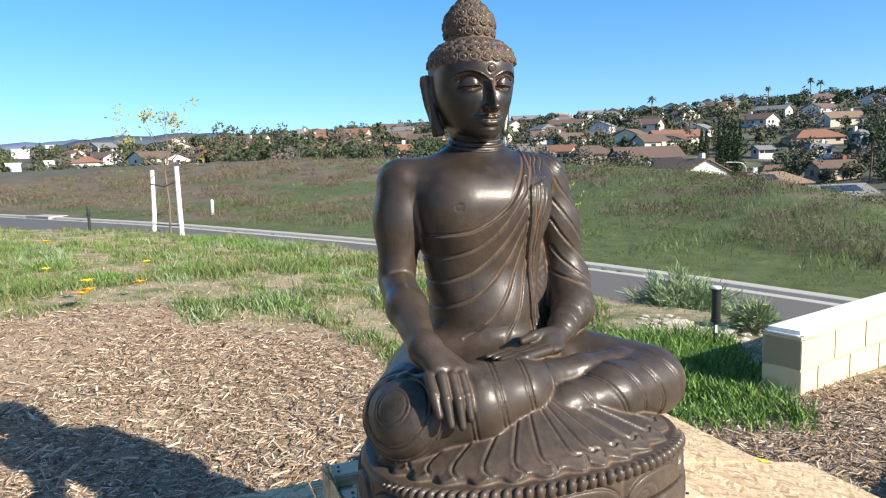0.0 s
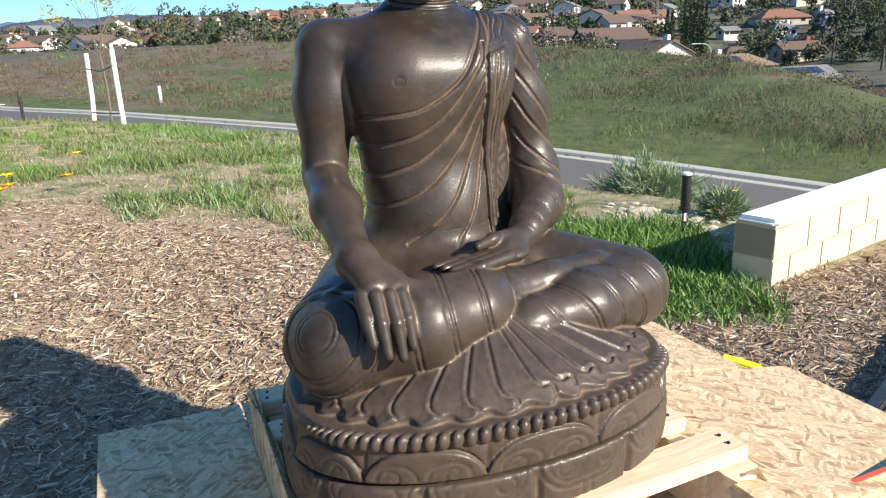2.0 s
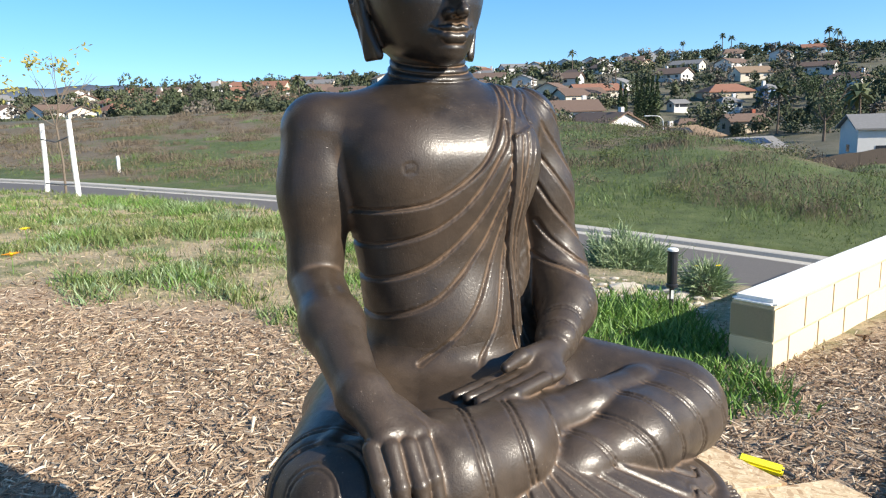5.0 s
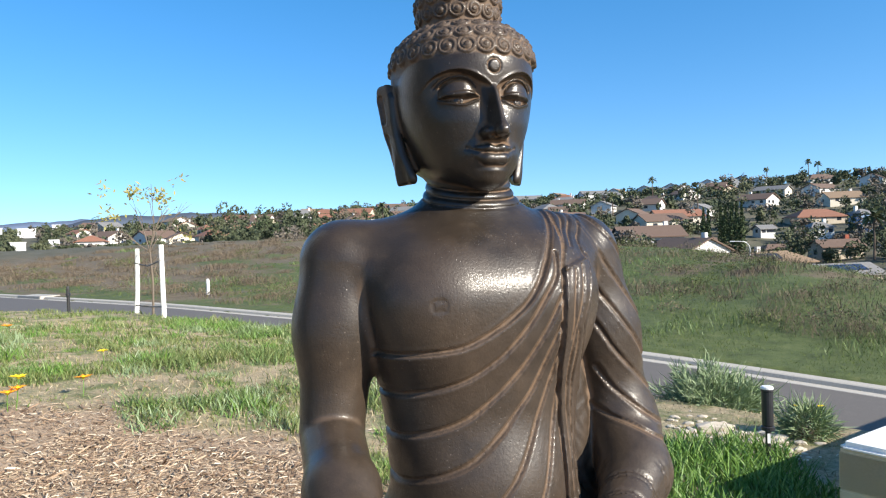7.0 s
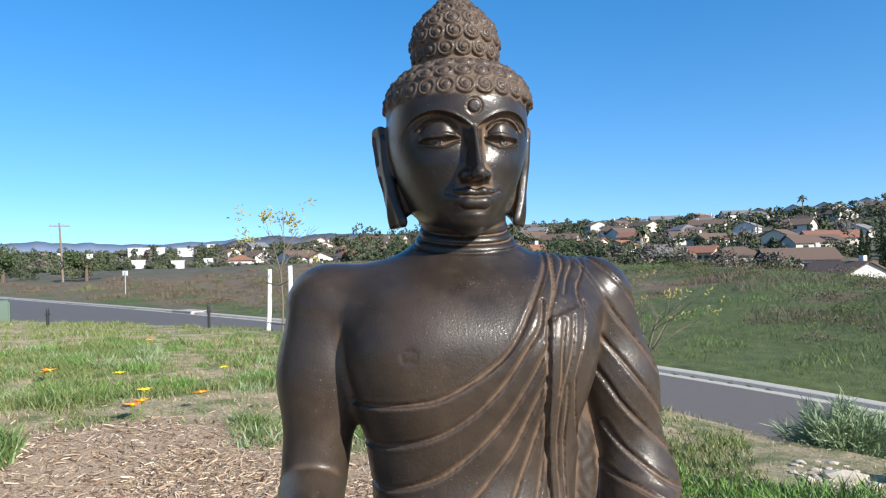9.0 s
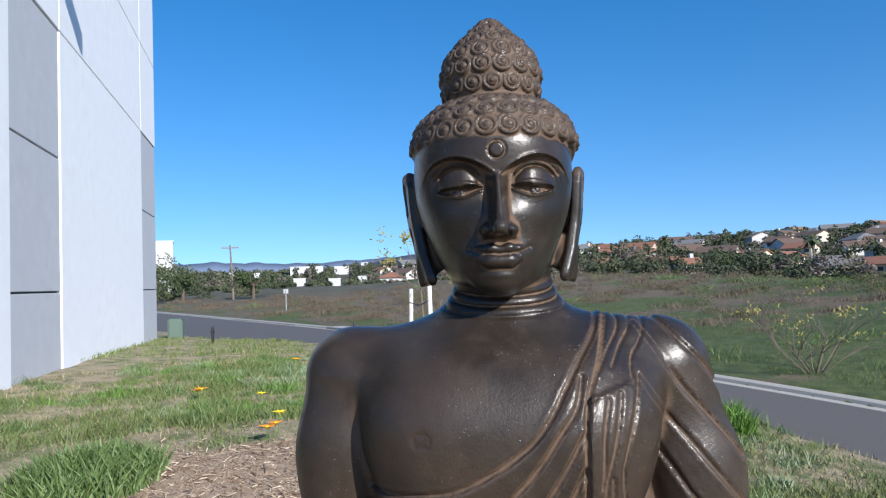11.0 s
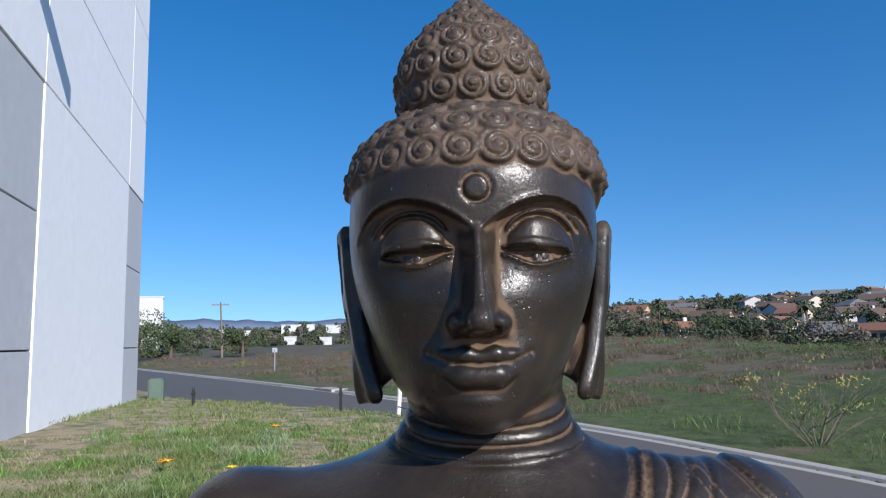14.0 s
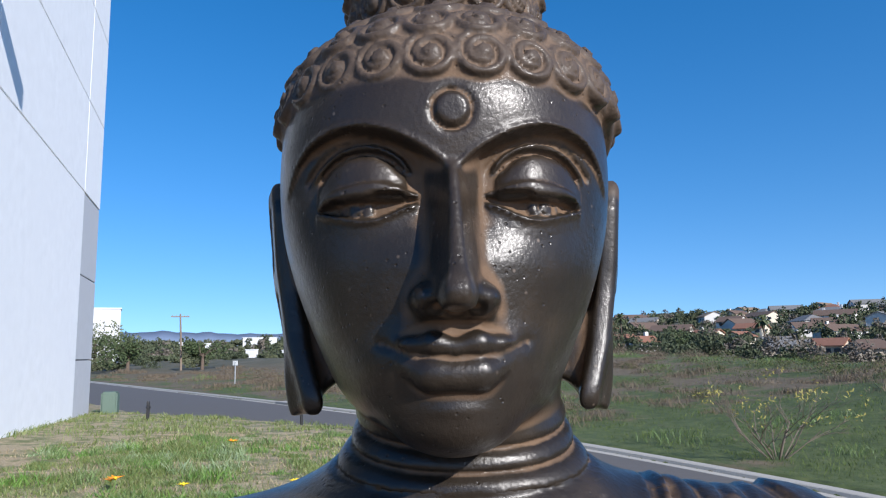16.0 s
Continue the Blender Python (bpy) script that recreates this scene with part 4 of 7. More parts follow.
def tube(bm, pts, radii, n=8, cap=True):
    """A tapering tube through points."""
    rings = []
    for i, p in enumerate(pts):
        p = Vector(p)
        a = Vector(pts[max(i - 1, 0)])
        b = Vector(pts[min(i + 1, len(pts) - 1)])
        d = (b - a).normalized()
        x = d.orthogonal().normalized()
        y = d.cross(x)
        if i and rings:
            x0 = (rings[-1][0].co - Vector(pts[i - 1])).normalized()
            x = (x0 - d * x0.dot(d)).normalized()
            y = d.cross(x)
        r = radii[i] if isinstance(radii, (list, tuple)) else radii
        rings.append([bm.verts.new(p + r * (math.cos(2 * math.pi * k / n) * x + math.sin(2 * math.pi * k / n) * y)) for k in range(n)])
    for a, b in zip(rings, rings[1:]):
        for k in range(n):
            bm.faces.new((a[k], a[(k + 1) % n], b[(k + 1) % n], b[k]))
    if cap:
        bm.faces.new(rings[0][::-1])
        bm.faces.new(rings[-1])
    return rings


def empty(name, m, label="", category="", group="", kind=""):
    ob = new(name)
    ob.matrix_world = m
    return tagged(ob, label, category, group, kind)


# ---- the lie of the land ----
KERB = [(30, -8, -2.6), (14, 6.0, -1.7), (9, 10.6, -1.5), (5.38, 13.58, -1.3), (1.72, 16.3, -1.1), (-4.0, 20.2, -0.95), (-13.4, 25.8, -0.8), (-25.1, 31.7, -0.7), (-57, 48.0, -0.6), (-110, 75, -0.4), (-190, 115, 0.5)]
ROAD_W = 5.6


def road_width(x):
    """The road widens towards the building."""
    return np.interp(x, (-16.0, -8.0), (8.4, ROAD_W))


KX = np.array([k[0] for k in KERB][::-1], float)
KY = np.array([k[1] for k in KERB][::-1], float)
KZ = np.array([k[2] for k in KERB][::-1], float)


def kerb_dist(x, y):
    """Signed distance over the far kerb (plus: beyond it), and the road's height there."""
    best = np.full(np.shape(x), 1e9)
    side = np.zeros(np.shape(x))
    z = np.zeros(np.shape(x))
    for i in range(len(KX) - 1):
        ax, ay, bx, by = KX[i], KY[i], KX[i + 1], KY[i + 1]
        dx, dy = bx - ax, by - ay
        t = np.clip(((x - ax) * dx + (y - ay) * dy) / (dx * dx + dy * dy), 0, 1)
        d = np.hypot(x - ax - t * dx, y - ay - t * dy)
        s = dx * (y - ay) - dy * (x - ax)
        m = d < best
        best = np.where(m, d, best)
        side = np.where(m, np.sign(s), side)
        z = np.where(m, KZ[i] + t * (KZ[i + 1] - KZ[i]), z)
    return best * side, z


def sstep(a, b, x):
    t = np.clip((x - a) / (b - a), 0, 1)
    return t * t * (3 - 2 * t)


def bumps(x, y, s):
    return (np.sin(x * 1.3 * s + 1.7) * np.cos(y * 1.1 * s - 0.4) + 0.6 * np.sin(x * 2.9 * s - y * 1.9 * s) + 0.4 * np.cos(x * 4.7 * s + y * 5.3 * s + 2)) / 2


def land(x, y):
    shape = np.shape(x)
    x, y = np.atleast_1d(np.asarray(x, float)), np.atleast_1d(np.asarray(y, float))
    d, zr = kerb_dist(x, y)
    az = np.degrees(np.arctan2(-(x - 0.3), y))          # plus to the left
    r = np.hypot(x - 0.3, y)
    # the plateau on which the statue stands
    gx = (-16, -10, -6, -3, -1, 0.5, 2, 4)
    rows = ((0, (0.1, 0.1, 0.1, 0.05, 0, 0, 0, 0)), (3, (0.4, 0.36, 0.32, 0.17, 0.04, 0, 0, 0)), (5, (0.5, 0.5, 0.46, 0.40, 0.14, 0, -0.02, -0.02)), (7, (0.45, 0.45, 0.42, 0.36, 0.16, -0.03, -0.10, -0.12)),
            (9, (0.4, 0.4, 0.34, 0.26, 0.11, -0.08, -0.2, -0.25)), (12, (0.3, 0.28, 0.18, 0.10, 0.03, -0.2, -0.4, -0.4)), (16, (0.15, 0.1, 0.05, 0, 0, -0.3, -0.5, -0.5)))
    rise = 0.0
    for dx, dy in ((-0.5, -0.5), (0.5, -0.5), (-0.5, 0.5), (0.5, 0.5), (0, 0)):
        cols = [np.interp(x + dx, gx, zs) for _, zs in rows]
        ys = [q[0] for q in rows]
        yy = np.clip(y + dy, ys[0], ys[-1] - 1e-6)
        k = np.searchsorted(ys, yy, side="right") - 1
        tab = np.stack(cols)
        lo = np.take_along_axis(tab, k[None], 0)[0]
        hi = np.take_along_axis(tab, k[None] + 1, 0)[0]
        t = (yy - np.array(ys)[k]) / (np.array(ys)[k + 1] - np.array(ys)[k])
        rise = rise + (lo + (hi - lo) * t) / 5
    near = rise + 0.02 * bumps(x, y, 1.3)
    near = near + (zr - 0.02 - near) * sstep(-road_width(x) - 1.6, -road_width(x) - 0.1, d)
    # beyond the road: banks, a field, then a hillside with houses
    hill_t = np.interp(az, (-30, -24, -17, -12, -6, 0, 7, 15, 25, 39, 50, 70), (0.050, 0.053, 0.053, 0.048, 0.043, 0.039, 0.038, 0.034, 0.026, 0.015, 0.013, 0.012))
    crest_d = np.interp(az, (-30, -24, -17, -12, -6, 0, 10, 40), (9, 12, 16, 20, 24, 30, 45, 60))
    crest_t = np.interp(az, (-30, -26, -22.6, -18.8, -16.2, -13.2, -9.2, -5.1, -0.8, 6, 13.4, 19, 25, 30, 36, 42, 60), (-0.105, -0.085, -0.066, -0.050, -0.041, -0.035, -0.028, -0.021, -0.018, -0.010, -0.003, 0.0, 0.0, -0.001, -0.003, -0.003, -0.002))
    rc = r - d + crest_d
    zc = 1.48 + crest_t * rc
    bank = zr + (zc - zr) * sstep(0, 1, d / crest_d * 0.96)
    valley = np.minimum(zc, 1.48 - np.interp(az, (-30, -17, -8, 10, 40), (8.0, 10.0, 5.5, 1.8, 0.8))) 
    back = bank + (valley - bank) * sstep(1.0, 2.2, d / crest_d)
    far = 1.48 + hill_t * r
    slope = sstep(np.interp(az, (-20, -8, 15, 30), (120, 80, 90, 230)), 430, r)
    back = back + (far - back) * slope
    back = np.where(r > 430, 1.48 + hill_t * 430 - 0.02 * (r - 430) * sstep(430, 520, r), back)
    back = back + (0.10 + 0.25 * sstep(30, 120, r)) * bumps(x, y, 0.22) * sstep(1, 8, d)
    flat = zr - 0.03
    out = np.where(d < -road_width(x), near, np.where(d < 0.0, flat, np.where(d < 0.35, zr + 0.04, back + 0.10)))
    return out.reshape(shape)


def greenness(x, y):
    """How green the field is: brown towards the valley, green on the banks."""
    d, _ = kerb_dist(x, y)
    az = np.degrees(np.arctan2(-(x - 0.3), y))
    return bumps(x, y, 0.22) + 0.5 * bumps(x, y, 0.7) + 0.62 * sstep(8, -12, az) - 0.75 * sstep(20, 34, az) + 0.7 * sstep(12, 2, d) - 0.6 * sstep(12, 28, d) * sstep(6, 16, az)


def mulch_at(x, y):
    edge = np.interp(x, (-4.4, -3.6, -3.2, -2.6, -2.0, -1.5, -1.0, -0.7, 0.0), (4.6, 5.0, 5.3, 5.45, 5.4, 5.35, 5.15, 4.85, 4.8)) + 0.10 * np.sin(x * 4.1 + 1) + 0.07 * np.sin(x * 11.3)
    left = sstep(edge + 0.25, edge - 0.25, y) * sstep(-4.6, -3.9, x)
    right = sstep(0.5, 1.0, x) * sstep(1.85, 1.6, y - (4.4 + 0.9 * (x - 1.9)) + 1.7)
    lawn = sstep(0.0, 0.4, x) * sstep(3.75, 4.15, y + 0.25 * np.clip(1.0 - x, 0, 1)) * sstep(1.75, 1.5, x)
    return np.clip(np.maximum(left * (1 - lawn), right * (1 - lawn)), 0, 1)


def make_ground():
    radii = [0.0]
    r = 0.0
    while r < 3600:
        r += 0.11 if r < 12 else (0.022 * r - 0.15)
        radii.append(r)
    n = 380
    # finer where the camera looks
    az = np.concatenate([np.linspace(-50, 75, 310, endpoint=False), np.linspace(75, 310, n - 310, endpoint=False)])
    vx, vy = [], []
    for r in radii[1:]:
        vx.append(0.3 - r * np.sin(np.radians(az)))
        vy.append(r * np.cos(np.radians(az)))
    x = np.concatenate([[0.3], *vx])
    y = np.concatenate([[0.0], *vy])
    z = land(x, y)
    verts = np.stack([x, y, z], 1)
    faces = []
    for k in range(n):
        faces.append((0, 1 + k, 1 + (k + 1) % n))
    for i in range(len(radii) - 2):
        a, b = 1 + i * n, 1 + (i + 1) * n
        for k in range(n):
            k2 = (k + 1) % n
            faces.append((a + k, b + k, b + k2, a + k2))
    me = mesh_of("ground", verts, faces, [GROUND], True)
    d, _ = kerb_dist(x, y)
    me.attributes.new("grass", "FLOAT", "POINT").data.foreach_set("value", sstep(0, -1.0, d).astype(np.float32))
    me.attributes.new("lush", "FLOAT", "POINT").data.foreach_set("value", np.clip(0.5 + 0.5 * greenness(x, y), 0, 1).astype(np.float32))
    me.attributes.new("wooded", "FLOAT", "POINT").data.foreach_set("value", sstep(75, 130, np.hypot(x, y)).astype(np.float32))
    me.attributes.new("mulch", "FLOAT", "POINT").data.foreach_set("value", (mulch_at(x, y) * (d < -ROAD_W)).astype(np.float32))
    ob = new("ground", me)
    return tagged(ob, "sloping ground of bark mulch, grass and scrubby field", "ground", kind="structure")


make_ground()


def resample(step):
    pts = []
    for i in range(len(KX) - 1):
        a, b = np.array((KX[i], KY[i], KZ[i])), np.array((KX[i + 1], KY[i + 1], KZ[i + 1]))
        m = max(int(np.linalg.norm(b - a) / step), 1)
        pts += [a + (b - a) * k / m for k in range(m)]
    pts = np.array(pts)
    for _ in range(3):
        pts[1:-1] = (pts[:-2] + 2 * pts[1:-1] + pts[2:]) / 4
    return pts


def strip(name, offsets, material, label, category):
    """A band along the road: offsets are (sideways, up) from the far kerb line."""
    pts = resample(1.2)
    tan = np.gradient(pts, axis=0)
    nrm = np.stack([-tan[:, 1], tan[:, 0], 0 * tan[:, 0]], 1)
    nrm /= np.linalg.norm(nrm, axis=1)[:, None]
    verts, faces, m = [], [], len(offsets)
    for p, q in zip(pts, nrm):
        for s, h in offsets:
            if s < -2:
                s = s * road_width(p[0] - q[0] * 6) / ROAD_W
            verts.append(p + q * s + np.array((0, 0, h)))
    for i in range(len(pts) - 1):
        for k in range(m - 1):
            faces.append((i * m + k, (i + 1) * m + k, (i + 1) * m + k + 1, i * m + k + 1))
    ob = new(name, mesh_of(name, verts, faces, [material]))
    return tagged(ob, label, category, kind="structure")


strip("road", [(-ROAD_W - 0.6, -0.06), (-ROAD_W, 0.0), (-ROAD_W / 2, 0.04), (-0.29, 0.008)], ASPHALT, "grey asphalt road with a smooth worn surface", "road")
strip("kerb", [(-0.30, 0.004), (-0.28, 0.016), (-0.03, 0.006), (0.0, 0.070), (0.03, 0.085), (0.20, 0.10), (0.21, 0.0)], CONCRETE, "pale concrete kerb and gutter along the road", "kerb")

# ---- the statue ----
O = Vector((0.10, 2.22, 0.56))
FACING = 28.0
statue = new("stone_statue", statue_mesh())
statue.data.materials.append(STONE)
statue.matrix_world = pose(O.x, O.y, O.z, 0, 0, FACING) @ Matrix.Diagonal((1, -1, 1, 1))
statue.data.flip_normals()
tagged(statue, "dark brown polished stone seated statue on a carved lotus base", "statue")


# ---- the white building ----
BD = Vector((-0.683, 0.730, 0)).normalized()
B0 = Vector((-8.17, 6.19, 0))
BN = Vector((0.730, 0.683, 0)).normalized()


def slab(bm, s0, s1, z0, z1, out0, out1, bevel=0.0):
    m = Matrix.Translation(B0) @ Matrix((BD, BN, Vector((0, 0, 1)))).transposed().to_4x4()
    box(bm, (s0, out0, z0), (s1, out1, z1), bevel, m)


def make_building():
    e = empty("warehouse", Matrix.Translation(B0), "large white and grey tilt-up concrete warehouse", "building")
    inv = e.matrix_world.inverted()

    def add(name, bm, material, label=""):
        for v in bm.verts:
            v.co = inv @ v.co
        return part(name, bm, material, e, label)

    bm = bmesh.new()
    slab(bm, -3.2, 11.65, -0.6, 13.0, -16.0, -0.08)
    add("wall", bm, DARK)
    joints = (-0.6, 1.57, 3.57, 5.53, 7.8, 10.2, 12.8)
    cols = ((-3.2, -0.02, WHITE), (0.0, 2.18, GREY), (2.2, 9.40, WHITE), (9.42, 11.70, GREY))
    for s0, s1, material in cols:
        grey = material is GREY
        zs = joints if grey else (-0.6, 5.53, 7.8, 10.2, 12.8)
        for z0, z1 in zip(zs, zs[1:]):
            bm = bmesh.new()
            m = WHITE if z0 >= 5.5 else material
            slab(bm, s0, s1, z0 + 0.012, z1 - 0.012, -0.08, -0.02 if (grey and z0 < 5.5) else 0.0, 0.008)
            add("panel", bm, m)
    # added bar above the view, there only to cast the slanting wall shadow
    bm = bmesh.new()
    slab(bm, -0.06, 0.06, 7.57, 7.95, 0.0, 1.40, 0.01)
    add("wall_bracket", bm, DARK, "unseen dark bar added to cast a slanting shadow on the wall")
    return e


make_building()

# ---- low block wall ----
WD = Vector((0.74, 0.672, 0)).normalized()
WP = Vector((1.856, 4.502, -0.02))
WNRM = Vector((-WD.y, WD.x, 0))


def make_wall():
    m = Matrix.Translation(WP) @ Matrix((WD, WNRM, Vector((0, 0, 1)))).transposed().to_4x4()
    e = empty("wall_block", m, "low sand-coloured block wall with a white mortar cap", "wall", kind="structure")
    bm = bmesh.new()
    box(bm, (0.006, 0.006, -0.4), (9.0, 0.244, 0.36))
    part("core", bm, MORTAR, e)
    bm = bmesh.new()
    box(bm, (-0.002, -0.002, 0.338), (9.02, 0.252, 0.394), 0.024)
    part("cap", bm, CAP, e, "white rounded cap")
    bm = bmesh.new()
    box(bm, (0, 0, 0), (0.392, 0.25, 0.188), 0.006)
    first = part("block", bm, BLOCK, e)
    for row in range(3):
        for k in range(-1, 23):
            x = k * 0.4 + (0.2 if row % 2 else 0.0)
            ob = first if (row == 0 and k == 0) else new("block", first.data)
            ob.parent = e
            ob.location = (x, 0, 0.352 - 0.19 * (row + 1) - 0.004)
            if x < 0:
                ob.location.x = 0
                ob.scale.x = 0.48
    return e


make_wall()

# ---- crate and timbers under the statue, in the statue's own axes ----
LOCAL = pose(O.x, O.y, O.z, 0, 0, FACING)


def lv(u, v, w):
    return Vector((u, -v, w))


def lbox(bm, lo, hi, bevel=0.0, m=None):
    """A box given in the statue's u, v, w."""
    return box(bm, (lo[0], -hi[1], lo[2]), (hi[0], -lo[1], hi[2]), bevel, m)


RED = plain("red_paint", (0.62, 0.10, 0.05), 0.6)
STEEL = plain("screw_steel", (0.05, 0.05, 0.055), 0.4, 0.6)
DECK = -0.17


def make_crate():
    e = empty("shipping_crate", LOCAL, "opened strand-board shipping crate base with pine slats under the statue", "crate")

    def add(name, bm, material, label="", parent=None):
        return part(name, bm, material, parent or e, label)

    bm = bmesh.new()
    lbox(bm, (-0.85, -0.40, DECK - 0.012), (-0.462, 0.70, DECK), 0.002)
    add("deck_board", bm, OSB)
    bm = bmesh.new()
    lbox(bm, (-0.455, -0.40, DECK - 0.012), (0.52, 0.70, DECK), 0.002)
    add("deck_board", bm, OSB)
    # side that has been let down, sloping outwards
    bm = bmesh.new()
    lbox(bm, (0.0, -0.62, -0.012), (0.62, 0.13, 0.0), 0.002)
    add("side_board", bm, OSB).matrix_local = Matrix.Translation(lv(0.40, 0, -0.05)) @ Euler((0, radians(10), 0)).to_matrix().to_4x4()
    bm = bmesh.new()
    lbox(bm, (0.0, 0.136, -0.012), (0.80, 0.78, 0.0), 0.002)
    add("side_board", bm, OSB).matrix_local = Matrix.Translation(lv(0.40, 0, -0.052)) @ Euler((0, radians(10), 0)).to_matrix().to_4x4()
    # upright board along the slat ends, with a split edge
    bm = bmesh.new()
    lbox(bm, (-0.462, -0.125, DECK), (-0.450, 0.50, 0.004))
    bmesh.ops.subdivide_edges(bm, edges=bm.edges[:], cuts=6)
    rnd = random.Random(4)
    for v in bm.verts:
        if v.co.z > -0.005:
            v.co.z += rnd.uniform(-0.022, 0.012)
            v.co.x += rnd.uniform(-0.006, 0.006) - 0.012 * max(-v.co.y, 0)
    add("edge_board", bm, OSB, "splintered board edge")
    # slats laid flat and the bearers under them
    bm = bmesh.new()
    lbox(bm, (-0.452, -0.0445, -0.038), (0.44, 0.0445, 0), 0.004)
    first = add("slat", bm, PINE)
    first.matrix_local = Matrix.Translation(lv(0, -0.078, 0))
    for v0, shift in ((0.105, 0.0), (0.285, 0.01), (0.455, 0.0)):
        o = new("slat", first.data)
        o.parent = e
        o.matrix_local = Matrix.Translation(lv(shift, v0, 0))
    o = new("slat", first.data)
    o.parent = e
    o.matrix_local = Matrix.Translation(lv(0.035, 0.622, 0)) @ Euler((0, 0, radians(2.0))).to_matrix().to_4x4()
    slats = [c for c in e.children if c.name.startswith("slat")]
    bm = bmesh.new()
    bmesh.ops.create_cone(bm, cap_ends=True, segments=10, radius1=0.0042, radius2=0.0042, depth=0.004)
    bolt = None
    for s in slats:
        for x in (-0.425, 0.405):
            for y in (-0.018, 0.014):
                if bolt is None:
                    bolt = part("screw", bm, STEEL, s)
                    k = bolt
                else:
                    k = new("screw", bolt.data)
                    k.parent = s
                k.location = (x + (0.006 if y > 0 else 0), y, 0.0012)
    bm = bmesh.new()
    lbox(bm, (-0.022, -0.12, DECK), (0.022, 0.63, -0.0385), 0.003)
    bear = add("bearer", bm, PINE)
    bear.location = lv(-0.41, 0, 0)
    for u0 in (0.0, 0.40):
        o = new("bearer", bear.data)
        o.parent = e
        o.location = lv(u0, 0, 0)
    # broken end of a bearer that juts out past the slat
    bm = bmesh.new()
    lbox(bm, (-0.045, 0.60, -0.135), (0.045, 0.70, -0.042))
    bmesh.ops.subdivide_edges(bm, edges=bm.edges[:], cuts=4)
    rnd = random.Random(9)
    for v in bm.verts:
        if v.co.y < -0.685:
            v.co.y += rnd.uniform(-0.02, 0.025)
            v.co.z += rnd.uniform(-0.006, 0.006)
    o = add("broken_bearer", bm, PINE, "splintered pine end")
    o.location = lv(0.44, -0.01, 0)
    # upright end board with a red painted edge
    bm = bmesh.new()
    lbox(bm, (0.56, 0.735, -0.42), (1.02, 0.747, -0.108), 0.001)
    o = add("end_board", bm, OSB)
    bm = bmesh.new()
    lbox(bm, (0.56, 0.7345, -0.1075), (1.02, 0.7475, -0.104), 0.0008)
    add("painted_edge", bm, RED, "red painted edge", o)
    # feet down to the ground
    bm = bmesh.new()
    lbox(bm, (-0.045, -0.045, -0.56 - 0.02), (0.045, 0.045, DECK - 0.012), 0.004)
    foot = add("foot_block", bm, PINE)
    foot.location = lv(-0.78, -0.32, 0)
    for u0, v0 in ((-0.78, 0.6), (-0.40, -0.32), (-0.40, 0.6), (0.0, -0.32), (0.0, 0.6), (0.44, -0.32), (0.44, 0.6)):
        o = new("foot_block", foot.data)
        o.parent = e
        o.location = lv(u0, v0, 0)
    bm = bmesh.new()
    lbox(bm, (-0.847, -0.398, -0.50), (-0.836, 0.69, DECK - 0.013))
    add("skirt_board", bm, OSB)
    return e


make_crate()


def gz(x, y):
    return float(land(x, y))


# ---- path light beside the wall ----
LENS = plain("white_lens", (0.8, 0.8, 0.78), 0.4)


def make_path_light(x, y, h):
    z = gz(x, y)
    e = empty("path_light", Matrix.Translation((x, y, z)), "short black metal path light with a white top", "path light")
    bm = bmesh.new()
    tube(bm, [(0, 0, -0.1), (0, 0, h * 0.45)], 0.016, 12)
    part("stake", bm, BLACK, e, smooth=False)
    bm = bmesh.new()
    tube(bm, [(0, 0, h * 0.45), (0, 0, h * 0.46), (0, 0, h * 0.5), (0, 0, h * 0.51)], [0.028, 0.040, 0.040, 0.034], 16)
    part("collar", bm, BLACK, e)
    bm = bmesh.new()
    tube(bm, [(0, 0, h * 0.51), (0, 0, h * 0.52), (0, 0, h * 0.93), (0, 0, h * 0.94), (0, 0, h * 0.965)], [0.030, 0.034, 0.034, 0.038, 0.038], 16)
    part("body", bm, BLACK, e)
    bm = bmesh.new()
    tube(bm, [(0, 0, h * 0.966), (0, 0, h * 0.985), (0, 0, h)], [0.037, 0.037, 0.030], 16)
    part("cap", bm, LENS, e, "white cap")
    bm = bmesh.new()
    box(bm, (-0.009, -0.0175, h * 0.30), (0.009, -0.0165, h * 0.42))
    part("sticker", bm, LENS, e, "white sticker")
    return e


make_path_light(1.62, 5.56, 0.50)


# ---- small things on the mulch ----
def make_tag():
    z = gz(1.31, 3.36) + 0.03
    e = empty("yellow_handle", pose(1.33, 3.34, z, 0, 6, -30), "bright yellow plastic tool handle lying on the mulch", "tool")
    bm = bmesh.new()
    box(bm, (-0.10, -0.034, 0), (0.065, 0.034, 0.026), 0.008)
    part("grip", bm, YELLOW, e)
    bm = bmesh.new()
    tube(bm, [(0.05, 0, 0.011), (0.085, 0.004, 0.010), (0.10, 0.004, 0.006)], [0.012, 0.008, 0.005], 8)
    part("tip", bm, BLACK, e, "dark metal tip")
    return e


make_tag()


def glassy(n):
    n.set(Base_Color=(0.9, 0.92, 0.93), Roughness=0.12, Transmission_Weight=0.75, IOR=1.3)


CLEAR = mat("clear_plastic", glassy)


